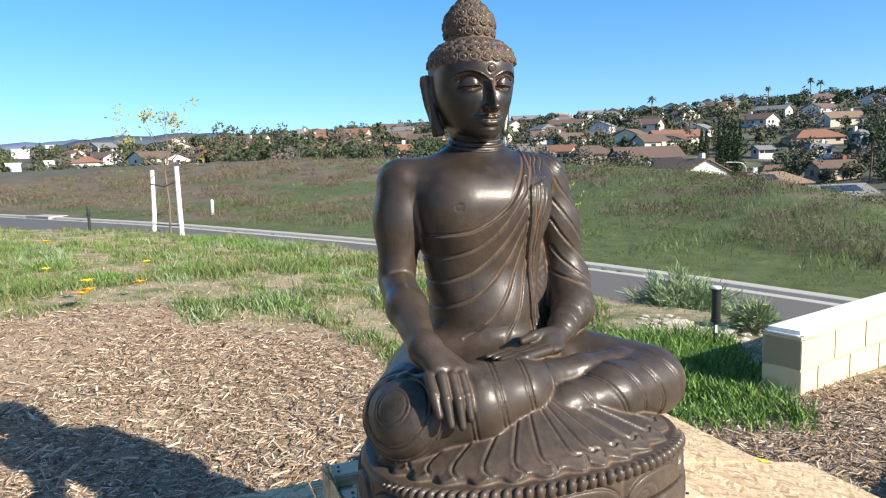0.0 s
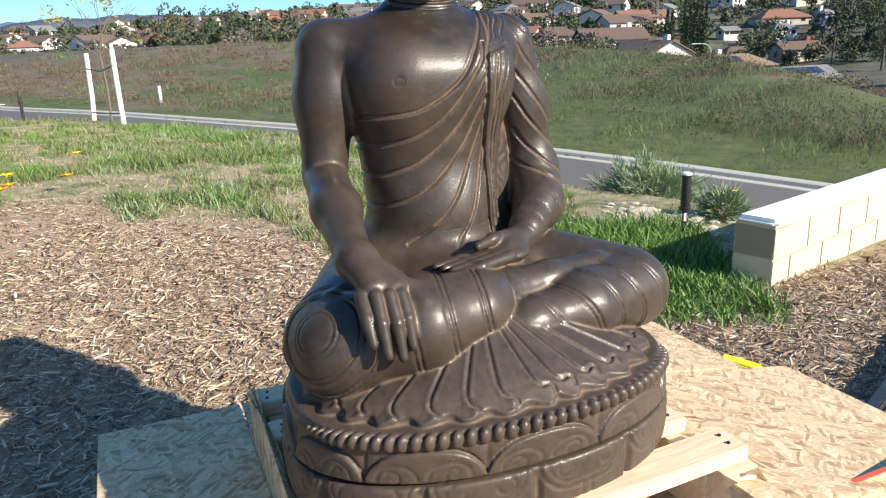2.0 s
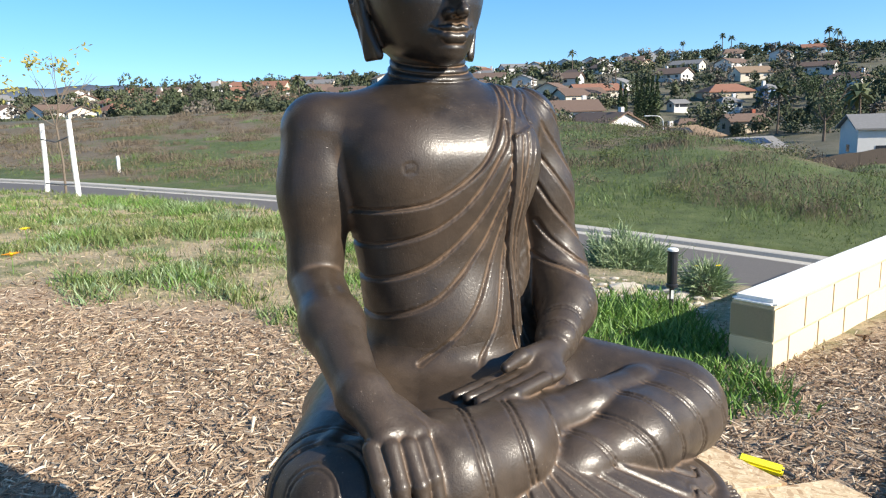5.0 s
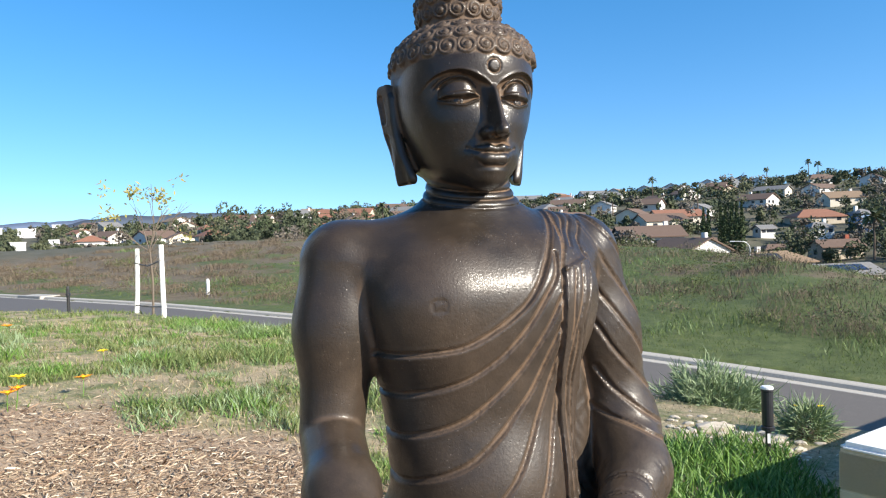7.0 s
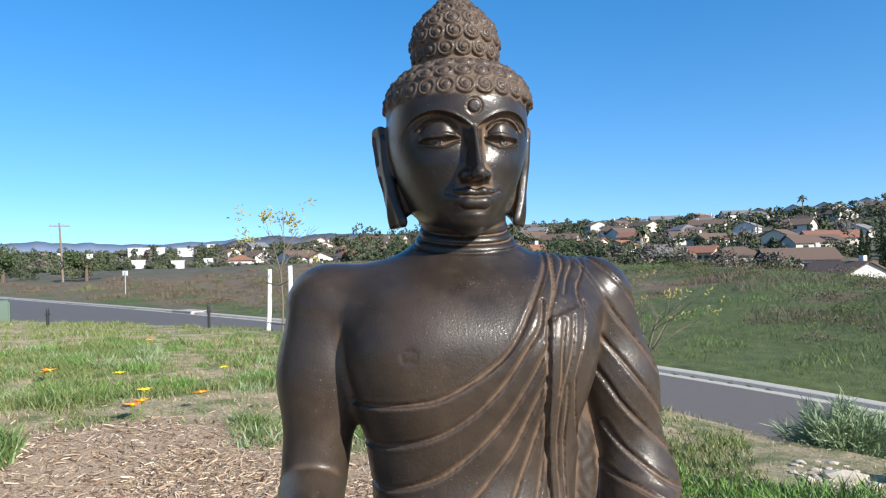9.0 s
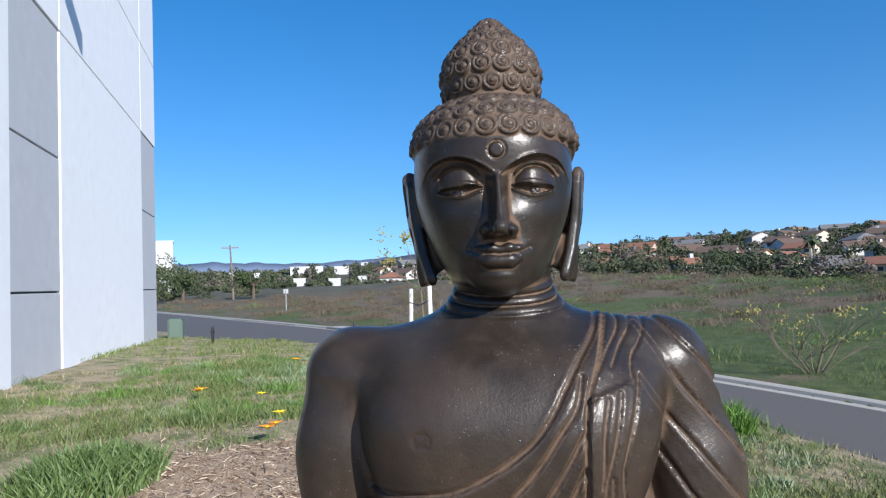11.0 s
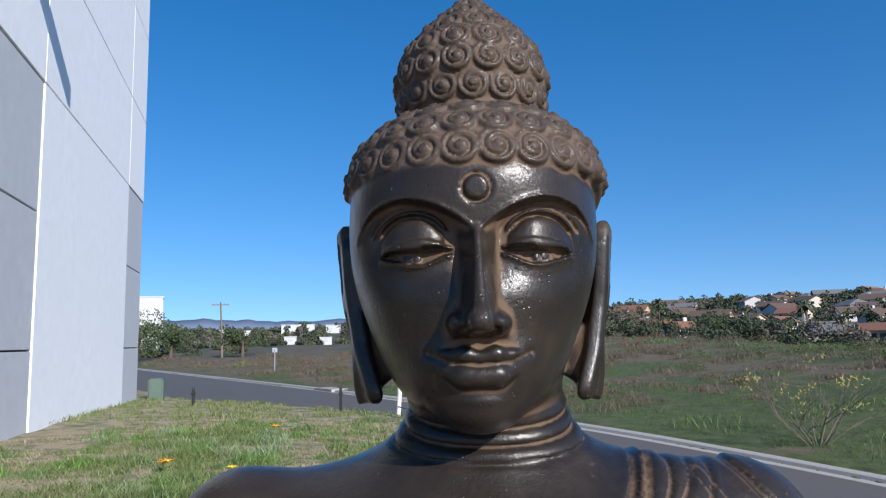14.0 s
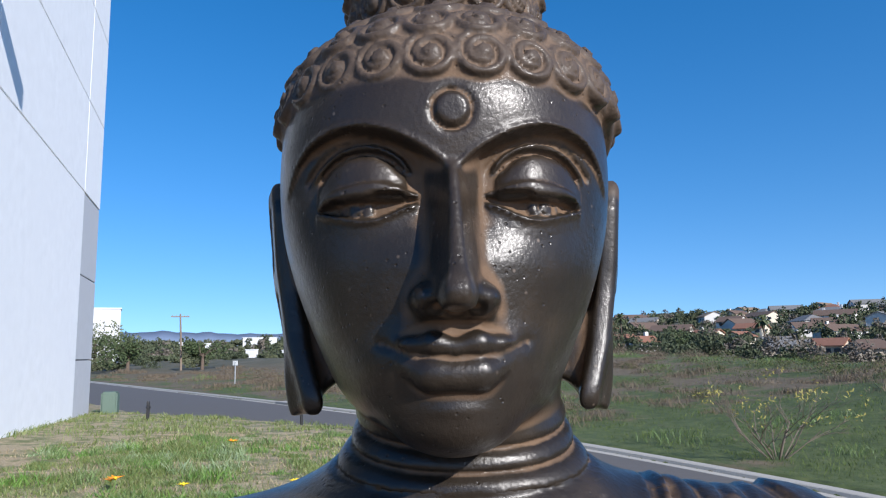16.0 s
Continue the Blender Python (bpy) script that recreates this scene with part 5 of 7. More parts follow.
def make_bag():
    bm = bmesh.new()
    bmesh.ops.create_icosphere(bm, subdivisions=3, radius=1)
    for v in bm.verts:
        k = 1 + 0.35 * noise.noise(v.co * 2.3) + 0.15 * noise.noise(v.co * 6)
        v.co = Vector((v.co.x * 0.10 * k, v.co.y * 0.06 * k, max(v.co.z, -0.5) * 0.05 * k + 0.025))
    ob = part("plastic_wrap", bm, CLEAR)
    ob.matrix_world = pose(2.50, 5.20, gz(2.5, 5.2) + 0.01, 0, 0, 30)
    return tagged(ob, "crumpled clear plastic wrap lying at the wall's foot", "plastic wrap")


make_bag()

# concrete walk at the edge of the mulch bed
bm = bmesh.new()
box(bm, (0, 0, -0.15), (1.5, 1.2, 0.0), 0.01)
box(bm, (0, 1.212, -0.15), (1.5, 2.6, 0.0), 0.01)
walk_slab = part("pavement", bm, CONCRETE)
walk_slab.matrix_world = pose(1.66, 2.90, 0.045, 0, 0, -40) @ Matrix.Translation((0, -1.2, 0))
tagged(walk_slab, "pale concrete walk with a narrow joint", "pavement", kind="structure")
bm = bmesh.new()
box(bm, (-0.05, -0.02, -0.1), (-0.002, 2.7, 0.035), 0.006)
edging = part("bed_edging", bm, BLACK)
edging.matrix_world = walk_slab.matrix_world.copy()
tagged(edging, "black plastic edging along the mulch bed", "edging", kind="structure")

# ---- leaves and blades ----
def leafy(name, a, b, c, rough=0.55, trans=0.0):
    def build(n):
        r = n.island()
        col = n.ramp(r, (0.0, a), (0.5, b), (1.0, c))
        f = n.noise(n.place(), 0.9, 3)
        col = n.mix(n.ramp(f, (0.35, (0, 0, 0)), (0.65, (0.5, 0.5, 0.5))), col, tuple(x * 0.75 for x in b))
        n.set(Base_Color=col, Roughness=rough, Subsurface_Weight=0.0)
    return mat(name, build)


GRASS = leafy("grass_blades", (0.070, 0.115, 0.024), (0.135, 0.182, 0.048), (0.25, 0.26, 0.10))
LUSH = leafy("lush_grass_blades", (0.055, 0.135, 0.018), (0.11, 0.23, 0.032), (0.20, 0.32, 0.07))
STRAW = leafy("dry_grass", (0.230, 0.178, 0.098), (0.345, 0.276, 0.161), (0.483, 0.414, 0.265), 0.8)
SILVER = leafy("grey_green_leaves", (0.125, 0.195, 0.085), (0.215, 0.295, 0.140), (0.36, 0.43, 0.27), 0.6)
WEEDTUFT = leafy("weed_leaves", (0.062, 0.120, 0.028), (0.115, 0.185, 0.048), (0.21, 0.28, 0.11), 0.6)
SCRUB = leafy("scrub_twigs", (0.085, 0.064, 0.044), (0.140, 0.108, 0.074), (0.215, 0.172, 0.120), 0.95)
WEEDY = leafy("field_grass", (0.040, 0.073, 0.009), (0.082, 0.128, 0.017), (0.155, 0.195, 0.040), 0.8)
TREELEAF = leafy("dark_tree_leaves", (0.044, 0.066, 0.024), (0.061, 0.090, 0.034), (0.085, 0.115, 0.046), 0.9)
OLIVE = leafy("olive_tree_leaves", (0.068, 0.093, 0.037), (0.111, 0.133, 0.060), (0.178, 0.196, 0.102), 0.8)
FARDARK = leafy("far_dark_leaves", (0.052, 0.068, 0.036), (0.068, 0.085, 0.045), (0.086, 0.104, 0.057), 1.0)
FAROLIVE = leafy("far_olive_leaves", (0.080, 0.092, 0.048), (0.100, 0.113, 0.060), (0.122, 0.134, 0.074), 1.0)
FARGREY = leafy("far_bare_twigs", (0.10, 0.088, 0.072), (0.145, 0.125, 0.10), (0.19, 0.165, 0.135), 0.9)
BARK = plain("bark", (0.13, 0.095, 0.07), 0.9, vary=0.3, scale=12, bump=0.5)
TWIG = plain("pale_twigs", (0.16, 0.128, 0.098), 0.9, vary=0.2)
PETAL = plain("orange_petals", (0.85, 0.30, 0.01), 0.5, vary=0.1)
PETAL2 = plain("yellow_petals", (0.85, 0.62, 0.02), 0.5, vary=0.1)
YLEAF = leafy("yellowing_leaves", (0.22, 0.19, 0.04), (0.30, 0.26, 0.06), (0.13, 0.15, 0.04), 0.7)


def blades_mesh(name, pos, height, width, lean, rng, material, seg=2, curl=0.5):
    """Many narrow bent blades as one mesh: pos (n, 3), height and width (n)."""
    n = len(pos)
    yaw = rng.uniform(0, 2 * math.pi, n)
    ld = rng.uniform(0, 2 * math.pi, n)
    la = lean * rng.uniform(0.3, 1.0, n)
    side = np.stack([np.cos(yaw), np.sin(yaw), np.zeros(n)], 1)
    bend = np.stack([np.cos(ld), np.sin(ld), np.zeros(n)], 1)
    rows = []
    for i in range(seg + 1):
        t = i / seg
        w = width * (1 - t) * 0.5 if i == seg else width * 0.5 * (1 - 0.35 * t)
        c = pos + bend * (la * height * (t * (1 - curl) + curl * t * t))[:, None] + np.array((0, 0, 1.0)) * (height * t * (1 - 0.25 * la * t))[:, None]
        if i == seg:
            rows.append(c[:, None, :])
        else:
            rows.append(np.stack([c - side * w[:, None], c + side * w[:, None]], 1))
    verts = np.concatenate(rows, 1)
    k = verts.shape[1]
    loops, sizes = [], []
    base = (np.arange(n) * k)[:, None]
    for i in range(seg - 1):
        loops.append(base + np.array((2 * i, 2 * i + 1, 2 * i + 3, 2 * i + 2)))
    quads = np.concatenate(loops, 0) if loops else np.zeros((0, 4), int)
    tris = base + np.array((2 * (seg - 1), 2 * (seg - 1) + 1, 2 * seg))
    return raw_mesh(name, verts.reshape(-1, 3), quads, tris, material)


def raw_mesh(name, verts, quads, tris, material):
    me = bpy.data.meshes.new(name)
    me.vertices.add(len(verts))
    me.vertices.foreach_set("co", np.ascontiguousarray(verts, np.float32).ravel())
    nl = len(quads) * 4 + len(tris) * 3
    me.loops.add(nl)
    me.loops.foreach_set("vertex_index", np.concatenate([np.asarray(quads).ravel(), np.asarray(tris).ravel()]).astype(np.int32))
    me.polygons.add(len(quads) + len(tris))
    st = np.concatenate([np.arange(len(quads)) * 4, len(quads) * 4 + np.arange(len(tris)) * 3])
    me.polygons.foreach_set("loop_start", st.astype(np.int32))
    me.update(calc_edges=True)
    me.materials.append(material)
    return me


def leaves_mesh(name, pos, size, rng, material, flat=0.0):
    """Many small four-cornered leaves turned at random."""
    n = len(pos)
    a = rng.normal(size=(n, 3))
    a[:, 2] *= (1 - flat)
    a /= np.linalg.norm(a, axis=1)[:, None]
    b = np.cross(a, rng.normal(size=(n, 3)))
    b /= np.linalg.norm(b, axis=1)[:, None]
    s = size[:, None]
    verts = np.stack([pos - a * s, pos - b * s * 0.45, pos + a * s, pos + b * s * 0.45], 1).reshape(-1, 3)
    quads = np.arange(n * 4).reshape(-1, 4)
    return raw_mesh(name, verts, quads, np.zeros((0, 3), int), material)


def make_tuft(name, x, y, r, h, count, width, material, label, seed, lean=0.8, category="grass"):
    rng = np.random.default_rng(seed)
    a, q = rng.uniform(0, 2 * math.pi, count), np.sqrt(rng.uniform(0, 1, count)) * r
    px, py = x + q * np.cos(a), y + q * np.sin(a)
    pos = np.stack([px, py, land(px, py) - 0.01], 1)
    hh = h * rng.uniform(0.45, 1.0, count) * (1 - 0.45 * (q / r) ** 2)
    ob = new(name, blades_mesh(name, pos, hh, width * rng.uniform(0.6, 1.2, count), lean, rng, material, 3))
    return tagged(ob, label, category)




def make_dome(x, y, r, h, count, material, label, seed):
    """A rounded bush: narrow leaves that point outwards from a dome of fine stems."""
    rng = np.random.default_rng(seed)
    e = empty("bush", Matrix.Translation((x, y, gz(x, y))), label, "bush")
    d = rng.normal(size=(count, 3))
    d[:, 2] = np.abs(d[:, 2]) + 0.05
    d /= np.linalg.norm(d, axis=1)[:, None]
    lump = 1 + 0.22 * np.sin(d[:, 0] * 7 + 1) * np.cos(d[:, 1] * 6) + 0.12 * np.sin(d[:, 2] * 9 + d[:, 0] * 11)
    base = d * np.array((r, r, h)) * (lump * rng.uniform(0.55, 0.92, count))[:, None]
    tip = base + (d + rng.normal(0, 0.6, (count, 3))) * rng.uniform(0.04, 0.09, count)[:, None]
    side = np.cross(tip - base, rng.normal(size=(count, 3)))
    side *= (0.0042 / np.linalg.norm(side, axis=1))[:, None]
    mid = base * 0.5 + tip * 0.5
    v = np.stack([base, mid - side, tip, mid + side], 1).reshape(-1, 3)
    ob = new("leaves", raw_mesh("leaves", v, np.arange(count * 4).reshape(-1, 4), np.zeros((0, 3), int), material))
    ob.parent = e
    bm = bmesh.new()
    rnd = random.Random(seed)
    for _ in range(40):
        q = Vector((rnd.gauss(0, 1), rnd.gauss(0, 1), abs(rnd.gauss(0, 1)) + 0.2)).normalized()
        tube(bm, [(q.x * 0.05, q.y * 0.05, -0.03), (q.x * r * 0.5, q.y * r * 0.5, q.z * h * 0.55), (q.x * r * 0.85, q.y * r * 0.85, q.z * h * 0.85)], [0.006, 0.004, 0.002], 4)
    part("stem", bm, TWIG, e)
    return e


make_dome(1.80, 7.75, 0.52, 0.54, 13000, SILVER, "rounded grey-green bush of narrow leaves beside the road", 3)
make_dome(2.12, 6.35, 0.17, 0.24, 1800, SILVER, "small grey-green plant with a few yellow flowers", 5)
make_tuft("bush", -3.75, 4.15, 0.48, 0.30, 2400, 0.012, WEEDTUFT, "dense tuft of green weeds at the mulch edge", 6, 0.8, "weeds")
make_tuft("bush", -0.45, 8.35, 0.20, 0.40, 500, 0.014, LUSH, "upright green tuft at the lawn's edge", 7, 0.6, "weeds")


# ---- flowers ----
def make_flower(x, y, h, material, size, seed, label):
    z = gz(x, y)
    rnd = random.Random(seed)
    e = empty("flower", pose(x, y, z, 0, 0, rnd.uniform(0, 360)), label, "flower", "flowers in the grass")
    bm = bmesh.new()
    tube(bm, [(0, 0, 0), (0.01, 0, h * 0.6), (0.015, 0.005, h)], 0.003, 5)
    part("stem", bm, LUSH, e)
    bm = bmesh.new()
    for k in range(9):
        a = 2 * math.pi * k / 9 + rnd.uniform(-0.15, 0.15)
        d = Vector((math.cos(a), math.sin(a), 0))
        s = Vector((-d.y, d.x, 0))
        c = Vector((0.015, 0.005, h))
        up = Vector((0, 0, 1))
        pts = [c, c + d * size * 0.5 + s * size * 0.2 + up * size * 0.22, c + d * size + up * size * rnd.uniform(0.15, 0.4), c + d * size * 0.5 - s * size * 0.2 + up * size * 0.22]
        bm.faces.new([bm.verts.new(p) for p in pts])
    part("petals", bm, material, e)
    bm = bmesh.new()
    bmesh.ops.create_icosphere(bm, subdivisions=1, radius=size * 0.22)
    for v in bm.verts:
        v.co += Vector((0.015, 0.005, h + size * 0.08))
    part("centre", bm, PETAL2, e)
    return e


for i, (x, y, h, m, s) in enumerate(((-3.23, 5.23, 0.12, PETAL, 0.055), (-3.20, 5.27, 0.14, PETAL, 0.045), (-3.37, 5.50, 0.16, PETAL2, 0.05), (-3.06, 5.77, 0.13, PETAL, 0.05), (-5.08, 6.27, 0.12, PETAL, 0.06), (-5.14, 6.30, 0.10, PETAL, 0.05),
                                     (-4.3, 6.3, 0.14, PETAL2, 0.045), (-3.62, 6.9, 0.15, PETAL2, 0.04), (-6.4, 9.2, 0.15, PETAL, 0.06), (2.2, 6.25, 0.24, PETAL2, 0.02), (2.06, 6.36, 0.22, PETAL2, 0.02))):
    make_flower(x, y, h, m, s * 1.35, i, "orange open daisy-like flower on a thin stem" if m is PETAL else "small yellow flower on a thin stem")


# ---- young trees ----
def branchy(bm, rnd, p, d, length, r, depth, tips, spread=0.5):
    q = p + d * length
    mid = (p + q) / 2 + Vector((rnd.uniform(-1, 1), rnd.uniform(-1, 1), rnd.uniform(-0.3, 0.6))) * length * 0.07
    tube(bm, [p, mid, q], [r, r * 0.85, r * 0.65], 6 if depth > 1 else 4)
    if depth == 0:
        tips.append((q, d))
        return
    for k in range(rnd.choice((2, 2, 3))):
        nd = (d + Vector((rnd.uniform(-1, 1), rnd.uniform(-1, 1), rnd.uniform(-0.25, 0.6))) * spread).normalized()
        branchy(bm, rnd, p.lerp(q, rnd.uniform(0.55, 1.0)), nd, length * rnd.uniform(0.55, 0.85), r * 0.6, depth - 1, tips, spread)


def leaf_cluster(bm, rnd, c, n, spread, size):
    for _ in range(n):
        p = c + Vector((rnd.gauss(0, spread), rnd.gauss(0, spread), rnd.gauss(0, spread)))
        a = Vector((rnd.gauss(0, 1), rnd.gauss(0, 1), rnd.gauss(0, 1))).normalized() * size * rnd.uniform(0.6, 1.2)
        b = a.orthogonal().normalized() * size * 0.35
        bm.faces.new([bm.verts.new(v) for v in (p - a, p - b, p + a, p + b)])


def make_staked_tree():
    x, y = -6.90, 13.58
    z = gz(x, y)
    e = empty("young_tree", Matrix.Translation((x, y, z)), "slender young street tree with few yellowing leaves", "tree")
    rnd = random.Random(12)
    bm = bmesh.new()
    tips = []
    tube(bm, [(0, 0, -0.1), (0.02, 0.0, 0.6), (-0.02, 0, 1.25)], [0.024, 0.020, 0.017], 8)
    for d, l in (((-0.35, 0.1, 1), 0.55), ((0.25, -0.1, 1), 0.6), ((0.75, 0.1, 0.9), 0.6), ((-0.8, 0, 0.55), 0.45), ((0.1, 0.3, 1), 0.5), ((0.9, 0, 0.35), 0.4)):
        branchy(bm, rnd, Vector((-0.02, 0, 1.2)), Vector(d).normalized(), l, 0.012, 2, tips, 0.55)
    part("trunk", bm, TWIG, e)
    bm = bmesh.new()
    for q, d in tips:
        if rnd.random() < 0.07:
            leaf_cluster(bm, rnd, q, 8, 0.05, 0.045)
    for c, k in (((-0.22, -0.1, 2.30), 70), ((0.17, 0.1, 2.20), 70), ((-0.72, -0.35, 2.38), 16), ((-0.62, -0.3, 1.85), 40), ((0.5, 0.3, 2.55), 10)):
        leaf_cluster(bm, rnd, Vector(c), k, 0.095, 0.055)
    part("crown", bm, YLEAF, e)
    # two white stakes with ties
    for nx, ny, lean in ((-0.60, 0.52, 0.05), (0.55, -0.62, -0.01)):
        sx, sy = x + nx, y + ny
        sz = gz(sx, sy)
        bm = bmesh.new()
        tube(bm, [(-lean, 0, -0.15), (0, 0, 0.45), (lean * 0.5 - 0.0, 0, 1.30)], [0.044, 0.044, 0.042], 12)
        ob = part("stake", bm, POST)
        ob.location = (sx, sy, sz)
        tagged(ob, "round white-painted wooden tree stake", "stake", "stakes of the young tree")
    for h, sag in ((1.02, 0.08), (0.20, 0.02)):
        bm = bmesh.new()
        za = gz(x - 0.60, y + 0.52) + h
        zb = gz(x + 0.55, y - 0.62) + h
        tube(bm, [(x - 0.60, y + 0.46, za), (x - 0.05, y - 0.03, (za + zb) / 2 - sag), (x + 0.55, y - 0.66, zb)], 0.013, 6)
        ob = part("tree_tie", bm, BLACK)
        tagged(ob, "black rubber tie slung between the stakes", "tie", "ties of the young tree")
    return e


make_staked_tree()


def make_sapling(x, y, h, seed, name, label, leaves, spread=0.75):
    z = gz(x, y)
    e = empty(name, Matrix.Translation((x, y, z)), label, "shrub")
    rnd = random.Random(seed)
    bm = bmesh.new()
    tips = []
    for k in range(11):
        a = 2 * math.pi * k / 11 + rnd.uniform(-0.2, 0.2)
        out = rnd.uniform(0.55, 1.15)
        branchy(bm, rnd, Vector((math.cos(a) * 0.15, math.sin(a) * 0.15, -0.05)), Vector((math.cos(a) * out, math.sin(a) * out, 0.85)).normalized(), h * rnd.uniform(0.38, 0.52), 0.016, 3, tips, spread)
    part("stem", bm, TWIG, e)
    bm = bmesh.new()
    for q, d in tips:
        if rnd.random() < leaves:
            leaf_cluster(bm, rnd, q, 7, 0.08, 0.055)
    part("crown", bm, YLEAF, e)
    return e


make_sapling(-0.25, 20.1, 2.1, 5, "shrub", "bare-branched open shrub with scattered yellow-green leaves", 0.26)


# ---- posts, markers and covers along the road ----
def make_marker(x, y, h, r, label, ring=True):
    e = empty("marker_post", Matrix.Translation((x, y, gz(x, y))), label, "post", "posts along the verge")
    bm = bmesh.new()
    tube(bm, [(0, 0, -0.1), (0, 0, h * 0.9), (0, 0, h)], [r, r, r * 0.8], 10)
    part("shaft", bm, BLACK, e)
    bm = bmesh.new()
    tube(bm, [(0, 0, h * 0.62), (0, 0, h * 0.64), (0, 0, h * 0.72), (0, 0, h * 0.74)], [r, r * 1.5, r * 1.5, r], 10)
    part("collar", bm, BLACK, e)
    return e


make_marker(-8.9, 14.0, 0.52, 0.03, "short black metal post at the lawn's edge")
make_marker(-12.6, 13.4, 0.42, 0.035, "short black metal post at the lawn's edge")

bm = bmesh.new()
tube(bm, [(0, 0, -0.1), (0, 0, 0.62), (0, 0, 0.66)], [0.07, 0.07, 0.05], 10)
ob = part("marker_post", bm, POST)
ob.location = (-13.4, 29.5, gz(-13.4, 29.5))
tagged(ob, "short white plastic marker post in the field", "post")

bm = bmesh.new()
box(bm, (-1.0, -0.45, -0.1), (1.0, 0.45, 0.06), 0.02)
ob = part("drain_cover", bm, CONCRETE)
ob.matrix_world = pose(-21.7, 30.3, gz(-21.7, 30.3) + 0.02, 0, 0, -27)
tagged(ob, "pale concrete drain inlet cover at the kerb", "drain cover")

UTIL = plain("utility_green", (0.10, 0.15, 0.12), 0.6)
bm = bmesh.new()
box(bm, (-0.2, -0.2, -0.1), (0.2, 0.2, 0.55), 0.04)
ob = part("utility_box", bm, UTIL)
ob.matrix_world = pose(-16.1, 15.3, gz(-16.1, 15.3), 0, 0, 40)
tagged(ob, "green metal utility box at the building's corner", "utility box")

# ---- houses on the far hillside ----
STUCCO = [plain("white_stucco", (0.62, 0.60, 0.57), 0.9, vary=0.06, scale=2), plain("beige_stucco", (0.52, 0.44, 0.34), 0.9, vary=0.08, scale=2), plain("cream_stucco", (0.62, 0.56, 0.46), 0.9, vary=0.08, scale=2), plain("blue_paint", (0.16, 0.24, 0.36), 0.8, vary=0.06, scale=2)]
ROOFS = [plain("brown_shingle", (0.145, 0.095, 0.070), 0.9, vary=0.2, scale=3, bump=0.4), plain("clay_tile", (0.26, 0.12, 0.075), 0.9, vary=0.2, scale=3, bump=0.4), plain("grey_shingle", (0.19, 0.185, 0.18), 0.9, vary=0.15, scale=3, bump=0.4), plain("tan_shingle", (0.24, 0.165, 0.105), 0.9, vary=0.15, scale=3, bump=0.4)]
PANE = plain("dark_window", (0.035, 0.04, 0.05), 0.15, vary=0.1)
SOLAR = plain("solar_panel", (0.03, 0.04, 0.07), 0.2, vary=0.1)
BRICKRED = plain("red_brick", (0.30, 0.085, 0.05), 0.9)


